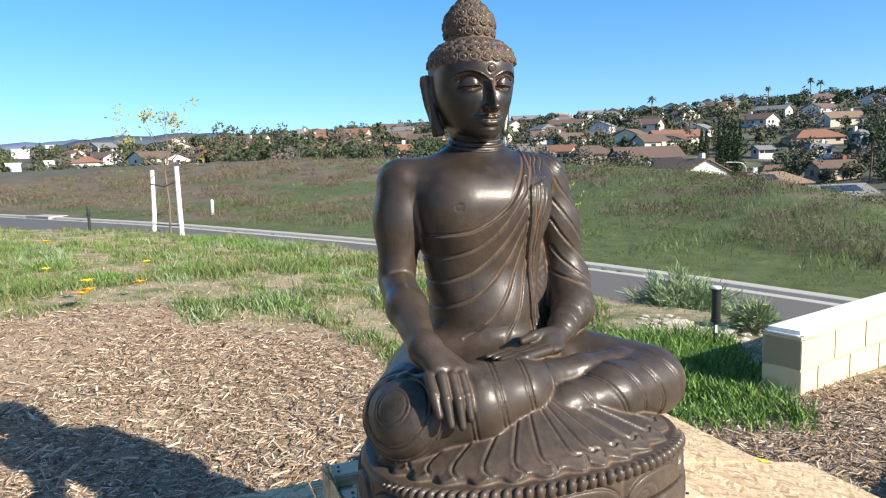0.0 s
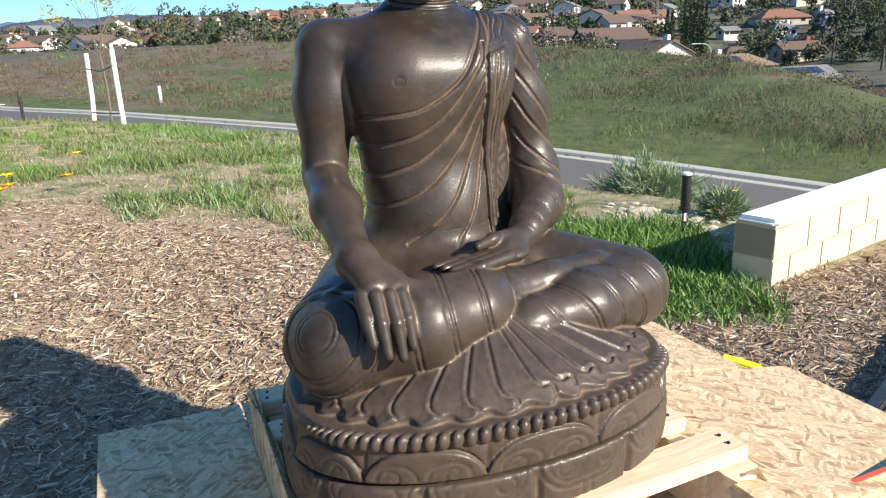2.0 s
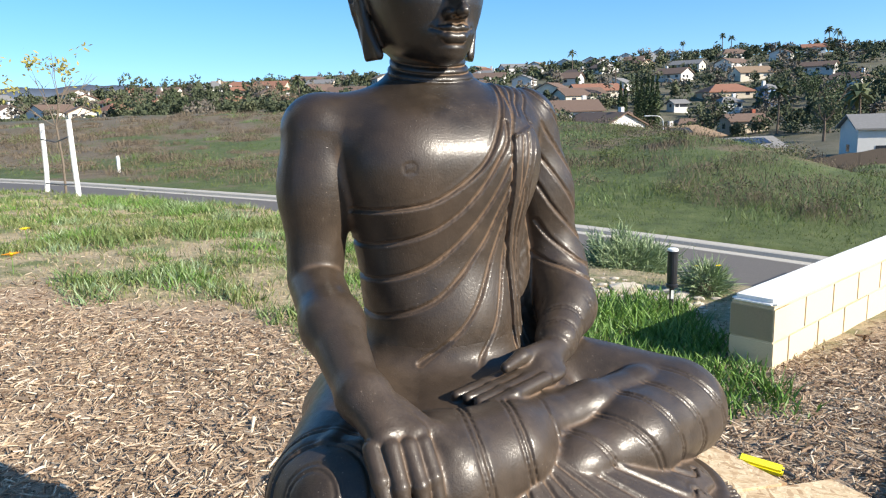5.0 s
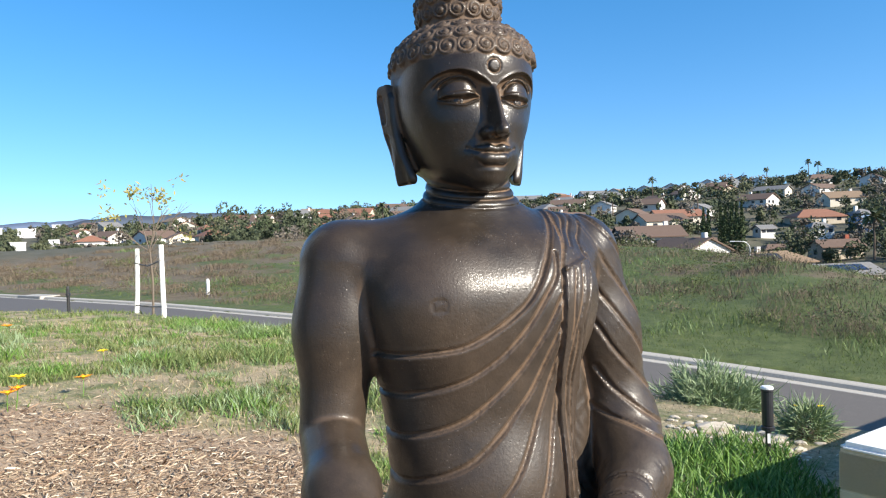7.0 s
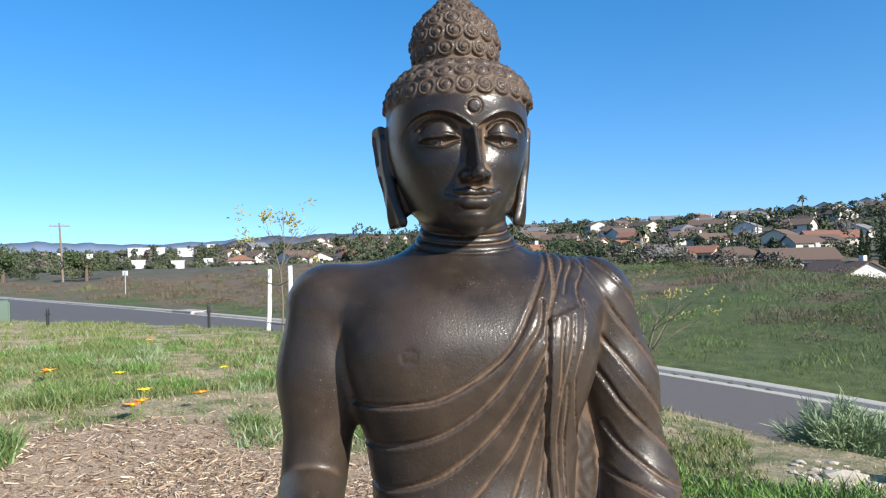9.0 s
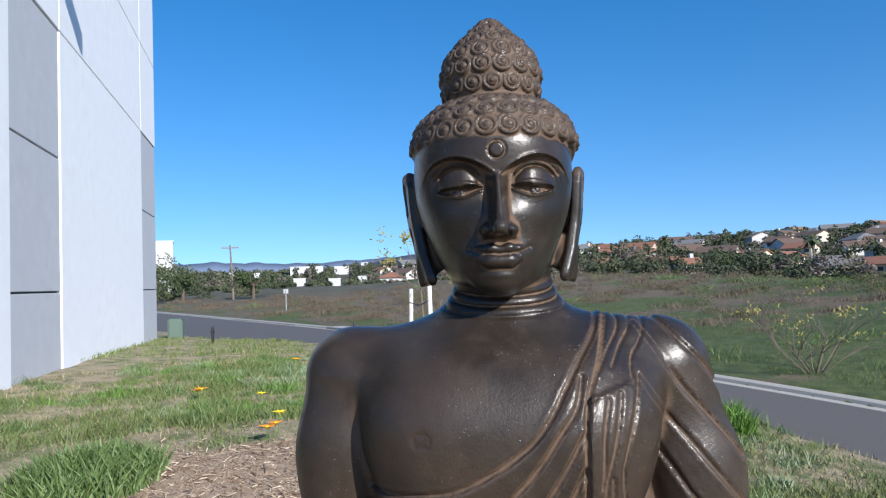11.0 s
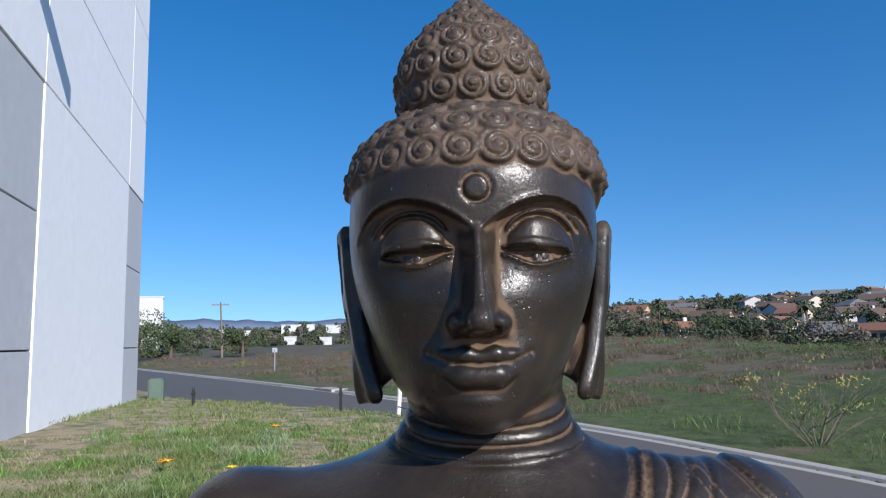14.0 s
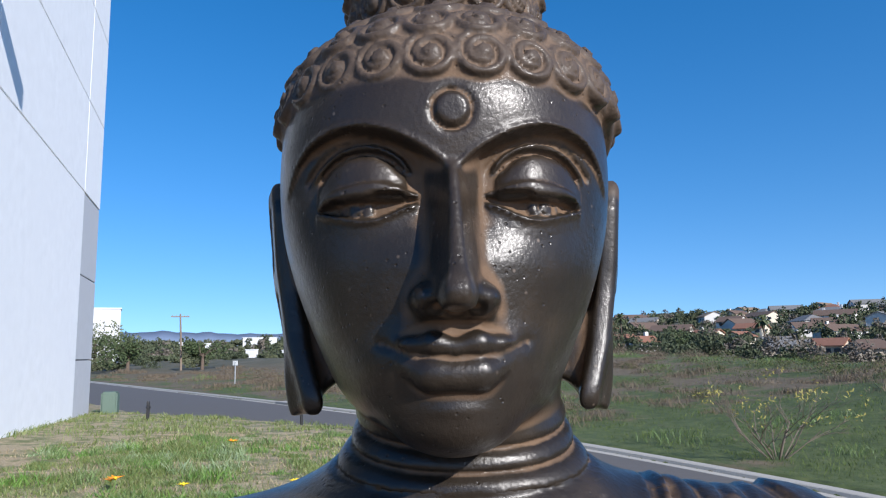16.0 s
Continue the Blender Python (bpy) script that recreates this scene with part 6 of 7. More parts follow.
def make_house(x, y, w, d, h, turn, wall, roof, label, rnd, gable=True, solar=False, chimney=None, name="house", z=None):
    z = gz(x, y) if z is None else z
    e = empty(name, pose(x, y, z, 0, 0, turn), label, "house", "houses on the hillside")
    rise = d * 0.23
    bm = bmesh.new()
    box(bm, (-w / 2, -d / 2, -5.0), (w / 2, d / 2, h))
    if gable:
        for sx in (-1, 1):
            a, b, c = (bm.verts.new((sx * w / 2, yy, zz)) for yy, zz in ((-d / 2, h), (d / 2, h), (0, h + rise)))
            bm.faces.new((a, b, c))
    part("wall", bm, wall, e)
    bm = bmesh.new()
    o, t = 0.55, 0.22
    inset = 0 if gable else d * 0.45
    prof = [(-d / 2 - o, h - o * 0.38), (0, h + rise), (d / 2 + o, h - o * 0.38)]
    top = [[bm.verts.new((sx * (w / 2 + o - (inset if k == 1 else 0)), yy, zz + t)) for k, (yy, zz) in enumerate(prof)] for sx in (-1, 1)]
    bot = [[bm.verts.new((sx * (w / 2 + o - (inset if k == 1 else 0)), yy, zz)) for k, (yy, zz) in enumerate(prof)] for sx in (-1, 1)]
    for k in range(2):
        bm.faces.new((top[0][k], top[1][k], top[1][k + 1], top[0][k + 1]))
        bm.faces.new((bot[0][k], bot[0][k + 1], bot[1][k + 1], bot[1][k]))
    for s in range(2):
        for k in range(2):
            bm.faces.new((bot[s][k], bot[s][k + 1], top[s][k + 1], top[s][k]))
        bm.faces.new((top[s][0], top[s][1], top[s][2])) if not gable else None
    for k in (0, 2):
        bm.faces.new((bot[0][k], bot[1][k], top[1][k], top[0][k]))
    bmesh.ops.recalc_face_normals(bm, faces=bm.faces[:])
    r = part("roof", bm, roof, e)
    if solar:
        bm = bmesh.new()
        s = math.atan2(rise + o * 0.38, d / 2 + o)
        m = Matrix.Translation((0, -d * 0.26, h + rise * 0.5 + t + 0.06)) @ Matrix.Rotation(s, 4, "X")
        for k in range(4):
            box(bm, (-w * 0.32 + k * w * 0.16, -d * 0.16, 0), (-w * 0.32 + (k + 0.94) * w * 0.16, d * 0.16, 0.06), 0, m)
        part("solar_panel", bm, SOLAR, e, "dark solar panels")
    bm = bmesh.new()
    box(bm, (-0.55, -0.06, -0.5), (0.55, 0.05, 0.5), 0.02)
    pane = part("window", bm, PANE, e)
    spots = [(-w * 0.3, -d / 2, 0), (w * 0.05, -d / 2, 0), (w * 0.34, -d / 2, 0), (-w / 2, 0, 90), (w / 2, 0, 90), (w / 2, -d * 0.28, 90)]
    floors = (1.4, 4.0) if h > 4.5 else (1.4,)
    first = True
    for fz in floors:
        for sx, sy, rot in spots:
            if rnd.random() < 0.25:
                continue
            k = pane if first else new("window", pane.data)
            first = False
            k.parent = e
            k.matrix_local = pose(sx, sy, fz, 0, 0, rot) @ Matrix.Diagonal((rnd.uniform(0.8, 1.5), 1, 1, 1))
    if chimney:
        bm = bmesh.new()
        cx = w * rnd.choice((-0.3, 0.32))
        box(bm, (cx - 0.45, -0.35 + d * 0.1, h - 0.5), (cx + 0.45, 0.35 + d * 0.1, h + rise + 1.1), 0.03)
        part("chimney", bm, chimney, r)
    return e


hr = random.Random(77)
# those that can be told apart: x, y, width, depth, height, turn, wall, roof, gable, solar, chimney
NAMED = [
    (-1.0, 172, 7.5, 6, 2.5, 4, 1, 2, True, False, 0), (7.0, 174, 6, 6, 2.9, -20, 1, 1, True, False, 0), (13.6, 170, 9, 7, 2.6, 6, 1, 0, False, False, 0),
    (24.0, 158, 13, 9, 3.0, 8, 0, 0, True, False, 1), (27.0, 134, 12, 9, 3.0, -62, 0, 0, True, False, 1), (33.5, 150, 10, 8, 3.0, 10, 1, 0, False, False, 0),
    (28.5, 300, 9, 8, 3.2, 70, 0, 2, True, False, 0), (33, 248, 9, 8, 3.0, 60, 2, 0, True, False, 0), (46, 243, 15, 9, 3.0, 10, 2, 1, True, False, 1), (38, 225, 14, 9, 3.0, 20, 2, 0, True, False, 0),
    (46, 146, 11, 8, 2.6, 20, 1, 3, False, False, 1),
    (-93, 235, 12, 9, 3, 30, 0, 1, True, False, 1), (-80, 240, 9, 8, 3, -30, 0, 1, True, False, 0), (-70, 232, 10, 8, 3, 50, 2, 1, True, False, 0), (-94, 317, 12, 9, 3, 20, 2, 1, True, False, 1),
    (-32, 172, 10, 8, 3, 40, 0, 1, True, False, 1), (-44, 205, 12, 9, 3, 20, 2, 1, True, False, 1), (-24, 240, 13, 9, 3, -30, 2, 1, True, False, 1), (-14, 226, 11, 9, 3, 60, 2, 1, True, False, 0), (-4, 205, 10, 8, 2.7, 15, 1, 2, True, False, 0),
]
taken = []
for x, y, w, d, h, turn, wi, ri, gb, so, ch in NAMED:
    if x < -3:
        w, d, h = w * 0.62, d * 0.62, h * 0.8
    h *= 0.86
    lab = ("white", "beige", "cream", "blue")[wi] + (" two-storey" if h > 4.5 else " one-storey") + " house with a " + ("brown shingle", "red clay tile", "grey shingle", "tan shingle")[ri] + " roof"
    make_house(x, y, w, d, h, turn, STUCCO[wi], ROOFS[ri], lab, hr, gb, so, (None, STUCCO[0], BRICKRED)[ch])
    taken.append((x, y))
close = []
# the nearest ones just behind the crest: bearing, distance, slope to the eaves, then as above
for az, r, t, w, d, h, turn, wi, ri, gb, so, ch in (
        (-16.4, 150, -0.045, 9, 7, 2.6, 14, 1, 3, False, True, 0), (-21.4, 128, -0.060, 10, 6, 2.4, 20, 1, 2, True, True, 0), (-17.4, 190, -0.031, 8, 6, 2.6, 12, 1, 0, False, False, 0),
        (-21.2, 180, -0.027, 9, 6, 2.6, 10, 1, 0, True, False, 2), (-16.7, 225, -0.003, 4.5, 4, 2.0, 16, 0, 2, True, False, 0), (-20.2, 225, -0.003, 6, 5, 2.4, 8, 0, 2, False, False, 1), (-22.8, 235, 0.012, 4.2, 4.5, 4.6, 22, 3, 2, False, False, 1), (-31.4, 118, -0.037, 15, 7, 4.2, -10, 0, 2, True, False, 0)):
    x, y = 0.3 - r * math.sin(radians(az)), r * math.cos(radians(az))
    lab = ("white", "beige", "cream", "blue")[wi] + (" two-storey" if h > 4.5 else " one-storey") + " house with a " + ("brown shingle", "red clay tile", "grey shingle", "tan shingle")[ri] + " roof" + (" and solar panels" if so else "")
    make_house(x, y, w, d, h, turn, STUCCO[wi], ROOFS[ri], lab, hr, gb, so, (None, STUCCO[0], BRICKRED)[ch], z=1.48 + t * r - h)
    close.append((x, y))
count = 0
while count < 62:
    az = hr.uniform(-14, 34) if count % 6 else hr.uniform(-30, -14)
    r = hr.uniform(238, 425)
    x, y = 0.3 - r * math.sin(radians(az)), r * math.cos(radians(az))
    if any(math.hypot(x - a, y - b) < 17 for a, b in taken):
        continue
    taken.append((x, y))
    wi = hr.choice((0, 0, 1, 2, 2))
    ri = hr.choice((0, 0, 1, 1, 2, 3) if az > -8 else (0, 0, 0, 1, 2, 3))
    lab = ("white", "beige", "cream")[wi] + " one-storey house with a " + ("brown shingle", "red clay tile", "grey shingle", "tan shingle")[ri] + " roof among trees"
    make_house(x, y, hr.uniform(9, 15), hr.uniform(7, 10), hr.choice((2.2, 2.4, 2.6)), hr.uniform(-70, 70), STUCCO[wi], ROOFS[ri], lab, hr, hr.random() < 0.7, False, hr.choice((None, STUCCO[0], None)))
    count += 1
# a row along the skyline
for k, az in enumerate((3.0, 0.5, -2.0, -4.6, -6.4, -8.6, -10.5, -13.0, -15.2)):
    r = 424
    x, y = 0.3 - r * math.sin(radians(az)), r * math.cos(radians(az))
    make_house(x, y, 15, 9, 3.4, -az + hr.choice((55, 62, 12)), STUCCO[0], ROOFS[2 if k % 2 else 3], "white house with a low roof along the ridge", hr)
    taken.append((x, y))

# ---- white industrial sheds in the valley ----
SHED = plain("white_metal_shed", (0.60, 0.61, 0.62), 0.6, vary=0.04, scale=1)


def make_shed(x, y, w, d, h, turn, z=None):
    e = empty("industrial_shed", pose(x, y, gz(x, y) if z is None else z, 0, 0, turn), "low white flat-roofed industrial shed", "building", "sheds in the valley")
    bm = bmesh.new()
    box(bm, (-w / 2, -d / 2, -6), (w / 2, d / 2, h))
    part("wall", bm, SHED, e)
    bm = bmesh.new()
    box(bm, (-w / 2 - 0.2, -d / 2 - 0.2, h), (w / 2 + 0.2, d / 2 + 0.2, h + 0.3))
    part("roof", bm, SHED, e)
    door = None
    for k in range(max(int(w / 7), 1)):
        if door is None:
            bm = bmesh.new()
            box(bm, (0, -d / 2 - 0.05, 0.2), (2.6, -d / 2 + 0.1, h * 0.7))
            door = part("loading_door", bm, GREY, e)
        else:
            o = new("loading_door", door.data)
            o.parent = e
            o.location.x = k * 6.0
    door.location.x = -w * 0.42
    for o in e.children:
        if o.name.startswith("loading_door") and o is not door:
            o.location.x -= w * 0.42
    return e


# bearing of both ends, slope to the foot and the roof, distance
for a0, a1, t0, t1, r in ((38.7, 41.2, 0.015, 0.0250, 390), (36.7, 37.8, 0.015, 0.0240, 380), (37.3, 38.2, 0.001, 0.0075, 262), (34.9, 35.9, 0.002, 0.0095, 272), (35.2, 35.7, 0.020, 0.0280, 400), (33.4, 34.0, 0.008, 0.0150, 310), (43.5, 43.9, 0.010, 0.0180, 330), (45.5, 45.8, 0.012, 0.0195, 350),
                          (40.0, 40.9, 0.002, 0.0090, 265)):
    az = (a0 + a1) / 2
    x, y = 0.3 - r * math.sin(radians(az)), r * math.cos(radians(az))
    make_shed(x, y, r * radians(a1 - a0), 9, (t1 - t0) * r, az, 1.48 + t0 * r)
make_shed(-152, 124, 8.5, 9, 13, 50)


# ---- trees ----
def crown_points(rng, c, rx, rz, n):
    """Points on and in an uneven crown made of a few lumps."""
    lumps = rng.integers(4, 8)
    lc = rng.normal(size=(lumps, 3)) * np.array((rx * 0.45, rx * 0.45, rz * 0.38))
    lr = rng.uniform(0.35, 0.65, lumps)
    pick = rng.integers(0, lumps, n)
    v = rng.normal(size=(n, 3))
    v /= np.linalg.norm(v, axis=1)[:, None]
    v *= rng.uniform(0.6, 1.05, n)[:, None]
    return c + lc[pick] + v * lr[pick][:, None] * np.array((rx, rx, rz))


def make_woods():
    rng = np.random.default_rng(21)
    sets = {"dark": ([], []), "olive": ([], []), "grey": ([], [])}
    spots = []
    for k in range(1200):
        az = rng.uniform(-31, 54)
        r = 125 + 310 * rng.uniform(0, 1) ** 0.8
        if az > 24:
            r = rng.uniform(255, 420)
            if rng.random() < 0.35:
                continue
        elif az < -8 and r < 200 and rng.random() < 0.3:
            continue
        big = 1.25 if az < -10 else 1.0
        spots.append((az, r, big * rng.uniform(1.6, 3.6), big * rng.uniform(1.4, 3.2)))
    for az in np.arange(-31, 27, 0.36):              # the ridge
        spots.append((az + rng.uniform(-0.2, 0.2), rng.uniform(424, 440), rng.uniform(1.6, 3.6), rng.uniform(1.2, 3.2)))
    for az in np.arange(27, 56, 0.5):
        spots.append((az + rng.uniform(-0.2, 0.2), rng.uniform(415, 430), rng.uniform(1.6, 3.4), rng.uniform(1.0, 2.2)))
    for az in np.arange(6, 50, 0.55):                # along the field's far edge
        spots.append((az + rng.uniform(-0.3, 0.3), rng.uniform(190, 250), rng.uniform(1.5, 3.2), rng.uniform(1.0, 2.4) * (1.0 if az < 26 else 0.55)))
    for az in np.arange(44.5, 60, 0.6):
        if rng.random() < 0.75:
            spots.append((az + rng.uniform(-0.3, 0.3), rng.uniform(120, 175), rng.uniform(1.6, 3.6), rng.uniform(0.5, 2.0)))
    spots += [(az, rng.uniform(240, 262), rng.uniform(1.2, 2.4), rng.uniform(0.8, 1.7)) for az in (34.6, 36.3, 36.9, 38.5, 39.3, 39.7, 41.2, 42.0, 42.9, 44.0)]
    spots += [(rng.uniform(-31, -13), rng.uniform(120, 215), rng.uniform(1.6, 3.2), rng.uniform(1.4, 3.0)) for _ in range(50)]
    spots += [(38.0, 270, 2.6, 4.6), (36.2, 280, 2.9, 4.9), (24.6, 190, 4.2, 4.2), (22.0, 220, 4.0, 3.6), (18.9, 230, 4.0, 5.2), (33.2, 300, 3.0, 3.0)]
    for az, r, rx, rz in spots:
        x, y = 0.3 - r * math.sin(radians(az)), r * math.cos(radians(az))
        if any(abs(x - a) < 7 and -14 < y - b < 4 for a, b in taken[:28]):
            continue
        if any(math.hypot(x - a, y - b) < 6 or (abs(x - a) < 5 and -12 < y - b < 0 and rng.random() < 0.5) for a, b in taken):
            continue
        if (-16.0 < az < -11.9 and r < 152) or (az < -15 and r < 168):
            continue
        if az > 24 and any(abs(az - c) < 0.4 and r < q for c, q in ((37.7, 264), (35.4, 264), (40.2, 300), (37.3, 330), (33.8, 250))):
            continue
        if any(math.hypot(x - a, y - b) < 7 for a, b in close):
            continue
        z = gz(x, y)
        n = int((900 if az > 40 else 480) if r < 200 else (260 if r < 240 else 140))
        key = rng.choice(("dark", "olive", "grey"), p=(0.55, 0.3, 0.15))
        sets[key][0].append(crown_points(rng, np.array((x, y, z + rz * 0.9)), rx, rz, n))
        sets[key][1].append(rng.uniform(0.22, 0.5, n) * (1 + r / 400) * ((0.42 if az > 40 else 0.7) if r < 200 else 1.0))
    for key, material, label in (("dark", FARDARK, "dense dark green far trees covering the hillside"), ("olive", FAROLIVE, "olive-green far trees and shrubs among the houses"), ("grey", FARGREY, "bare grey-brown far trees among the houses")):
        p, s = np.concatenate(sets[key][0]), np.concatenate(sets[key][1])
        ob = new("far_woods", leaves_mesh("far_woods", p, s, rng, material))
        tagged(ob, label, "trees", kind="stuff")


make_woods()


def make_tree(x, y, h, rx, rz, seed, material, n, label, name="tree", group=""):
    z = gz(x, y)
    e = empty(name, Matrix.Translation((x, y, z)), label, "tree", group)
    rng = np.random.default_rng(seed)
    rnd = random.Random(seed)
    bm = bmesh.new()
    tube(bm, [(0, 0, -0.5), (0.05, 0, h * 0.3), (0.0, 0.1, h * 0.55)], [0.28, 0.22, 0.14], 8)
    tips = []
    for k in range(5):
        a = 2 * math.pi * k / 5
        branchy(bm, rnd, Vector((0, 0.05, h * 0.4)), Vector((math.cos(a), math.sin(a), 0.9)).normalized(), h * 0.26, 0.09, 1, tips, 0.5)
    part("trunk", bm, BARK, e)
    p = crown_points(rng, np.array((0, 0, h - rz)), rx, rz, n)
    ob = new("crown", leaves_mesh("crown", p, rng.uniform(0.12, 0.3, n), rng, material))
    ob.parent = e
    return e


make_tree(-99, 80.5, 8.5, 4.8, 3.4, 31, OLIVE, 2600, "broad olive-green tree beside the building")
make_tree(-84, 74, 5.0, 3.4, 2.2, 32, TREELEAF, 1600, "low dark green tree in the field")
make_tree(-76, 80, 4.6, 2.8, 2.0, 33, TREELEAF, 1500, "low dark green tree in the field")
make_tree(-62, 160, 8.0, 4.2, 3.6, 34, TREELEAF, 1500, "tall dark rounded tree at the field's edge")
make_tree(-36, 150, 6.0, 5.5, 3.0, 35, SCRUB, 1500, "wide bare grey tree before the houses")
make_tree(-22, 152, 6.5, 3.8, 3.2, 36, TREELEAF, 1500, "dense dark green tree before the houses")
make_tree(76, 150, 13, 5.0, 5.5, 37, TREELEAF, 2000, "tall dark eucalyptus among the houses")
make_tree(66, 132, 9, 4.0, 4.0, 38, OLIVE, 1600, "olive-green tree behind a white house")

# cypresses in a row
for k, (az, t) in enumerate(((-12.55, 0.024), (-12.9, 0.021), (-13.75, 0.026), (-14.1, 0.027), (-14.5, 0.029), (-14.85, 0.031), (-15.2, 0.033))):
    x, y = 0.3 - 145 * math.sin(radians(az)), 145 * math.cos(radians(az))
    z = gz(x, y)
    h = 1.48 + t * 145 - z
    e = empty("cypress", Matrix.Translation((x, y, z)), "tall narrow dark green cypress", "tree", "row of cypresses")
    rng = np.random.default_rng(50 + k)
    bm = bmesh.new()
    tube(bm, [(0, 0, -0.5), (0, 0, h * 0.9)], [0.2, 0.03], 6)
    part("trunk", bm, BARK, e)
    n = 1100
    t = rng.uniform(0, 1, n)
    a = rng.uniform(0, 2 * math.pi, n)
    r = 0.58 * np.minimum(1, 6 * t) ** 0.5 * (1 - t ** 2.4) * rng.uniform(0.55, 1.1, n)
    p = np.stack([r * np.cos(a), r * np.sin(a), 0.3 + t * h], 1)
    ob = new("crown", leaves_mesh("crown", p, rng.uniform(0.15, 0.35, n), rng, TREELEAF))
    ob.parent = e


def make_palm(x, y, h, seed, size=1.0):
    z = gz(x, y)
    e = empty("palm_tree", Matrix.Translation((x, y, z)), "tall slim fan palm with a small round head", "tree", "palms on the hillside")
    rng = random.Random(seed)
    bm = bmesh.new()
    tube(bm, [(0, 0, -1), (0.15, 0, h * 0.5), (0, 0.1, h)], [0.28, 0.2, 0.17], 7)
    part("trunk", bm, BARK, e)
    bm = bmesh.new()
    for k in range(34):
        a = rng.uniform(0, 2 * math.pi)
        el = rng.uniform(-0.7, 1.2)
        d = Vector((math.cos(a) * math.cos(el), math.sin(a) * math.cos(el), math.sin(el)))
        s = d.cross(Vector((0, 0, 1))).normalized()
        c = Vector((0, 0.1, h))
        l = size * rng.uniform(1.2, 1.8)
        tip = c + d * l + Vector((0, 0, -0.35 * l))
        m = c + d * l * 0.6
        bm.faces.new([bm.verts.new(v) for v in (c, m + s * 0.28 * size, tip, m - s * 0.28 * size)])
    part("crown", bm, OLIVE, e)
    return e


for k, (az, r, h, s) in enumerate(((-19.7, 415, 10.5, 1.5), (-20.3, 417, 9.5, 1.5), (-17.0, 420, 8, 1.3), (-26.5, 410, 11, 1.7), (-27.0, 408, 10, 1.7), (-23.5, 170, 9, 2.0), (2.0, 210, 7, 1.7), (-12.2, 260, 10, 1.6), (-6.0, 250, 9, 1.6), (12.0, 230, 8, 1.6), (21.0, 210, 6, 1.6), (-28.5, 150, 8, 2.2), (-9.0, 330, 11, 1.6))):
    make_palm(0.3 - r * math.sin(radians(az)), r * math.cos(radians(az)), h, 60 + k, s)


# ---- poles and lamps ----
POLE = plain("weathered_pole", (0.22, 0.17, 0.13), 0.9, vary=0.2)
GALV = plain("galvanised_steel", (0.45, 0.46, 0.47), 0.5, 0.5)


def make_pole(x, y, h):
    e = empty("utility_pole", pose(x, y, gz(x, y), 0, 0, 45), "tall wooden utility pole with a crossarm", "pole")
    bm = bmesh.new()
    tube(bm, [(0, 0, -1), (-0.15, 0, h * 0.5), (-0.35, 0, h)], [0.17, 0.14, 0.11], 8)
    part("shaft", bm, POLE, e)
    bm = bmesh.new()
    box(bm, (-1.6, -0.06, h - 0.5), (0.9, 0.06, h - 0.35))
    part("crossarm", bm, POLE, e)
    for k in (-1.4, -0.9, 0.2, 0.7):
        bm = bmesh.new()
        tube(bm, [(k, 0, h - 0.35), (k, 0, h - 0.15)], 0.05, 6)
        part("insulator", bm, GALV, e)
    return e


make_pole(-79.0, 79.0, 8.2)


def make_lamp(x, y, h, turn):
    e = empty("street_lamp", pose(x, y, gz(x, y), 0, 0, turn), "grey metal street lamp with a curved arm", "street lamp")
    bm = bmesh.new()
    pts = [(0, 0, -1), (0, 0, h * 0.82)] + [(-1.1 * (1 - math.cos(a)), 0, h * 0.82 + 1.1 * math.sin(a)) for a in (0.4, 0.8, 1.2, 1.5)] + [(-2.2, 0, h * 0.82 + 1.15)]
    tube(bm, pts, [0.10, 0.08, 0.07, 0.06, 0.06, 0.06, 0.05], 8)
    part("pole", bm, GALV, e)
    bm = bmesh.new()
    box(bm, (-2.9, -0.15, h * 0.82 + 1.06), (-2.1, 0.15, h * 0.82 + 1.22), 0.05)
    part("lamp_head", bm, GALV, e)
    return e


make_lamp(30.0, 106, 7.5, 10)

bm = bmesh.new()
tube(bm, [(0, 0, -0.3), (0, 0, 1.7)], 0.045, 8)
ob = part("post", bm, GALV)
sign = empty("field_sign", Matrix.Translation((-38.5, 45.0, gz(-38.5, 45.0))), "small pale sign on a post in the field", "sign")
ob.parent = sign
bm = bmesh.new()
box(bm, (-0.24, -0.02, 1.45), (0.24, 0.02, 1.80), 0.01)
part("board", bm, POST, sign)

# fence behind the white house
FENCE = plain("dark_fence_boards", (0.05, 0.038, 0.030), 0.9, vary=0.2)
e = empty("garden_fence", pose(46, 84, gz(46, 84), 0, 0, 12), "long dark board fence below the houses", "fence")
bm = bmesh.new()
box(bm, (0, -0.02, -0.5), (0.24, 0.02, 1.7))
first = part("board", bm, FENCE, e)
for k in range(1, 110):
    o = new("board", first.data)
    o.parent = e
    o.location = (k * 0.25 - 10, 0, gz(46 + (k * 0.25 - 10) * 0.978, 84 + (k * 0.25 - 10) * 0.208) - gz(46, 84))

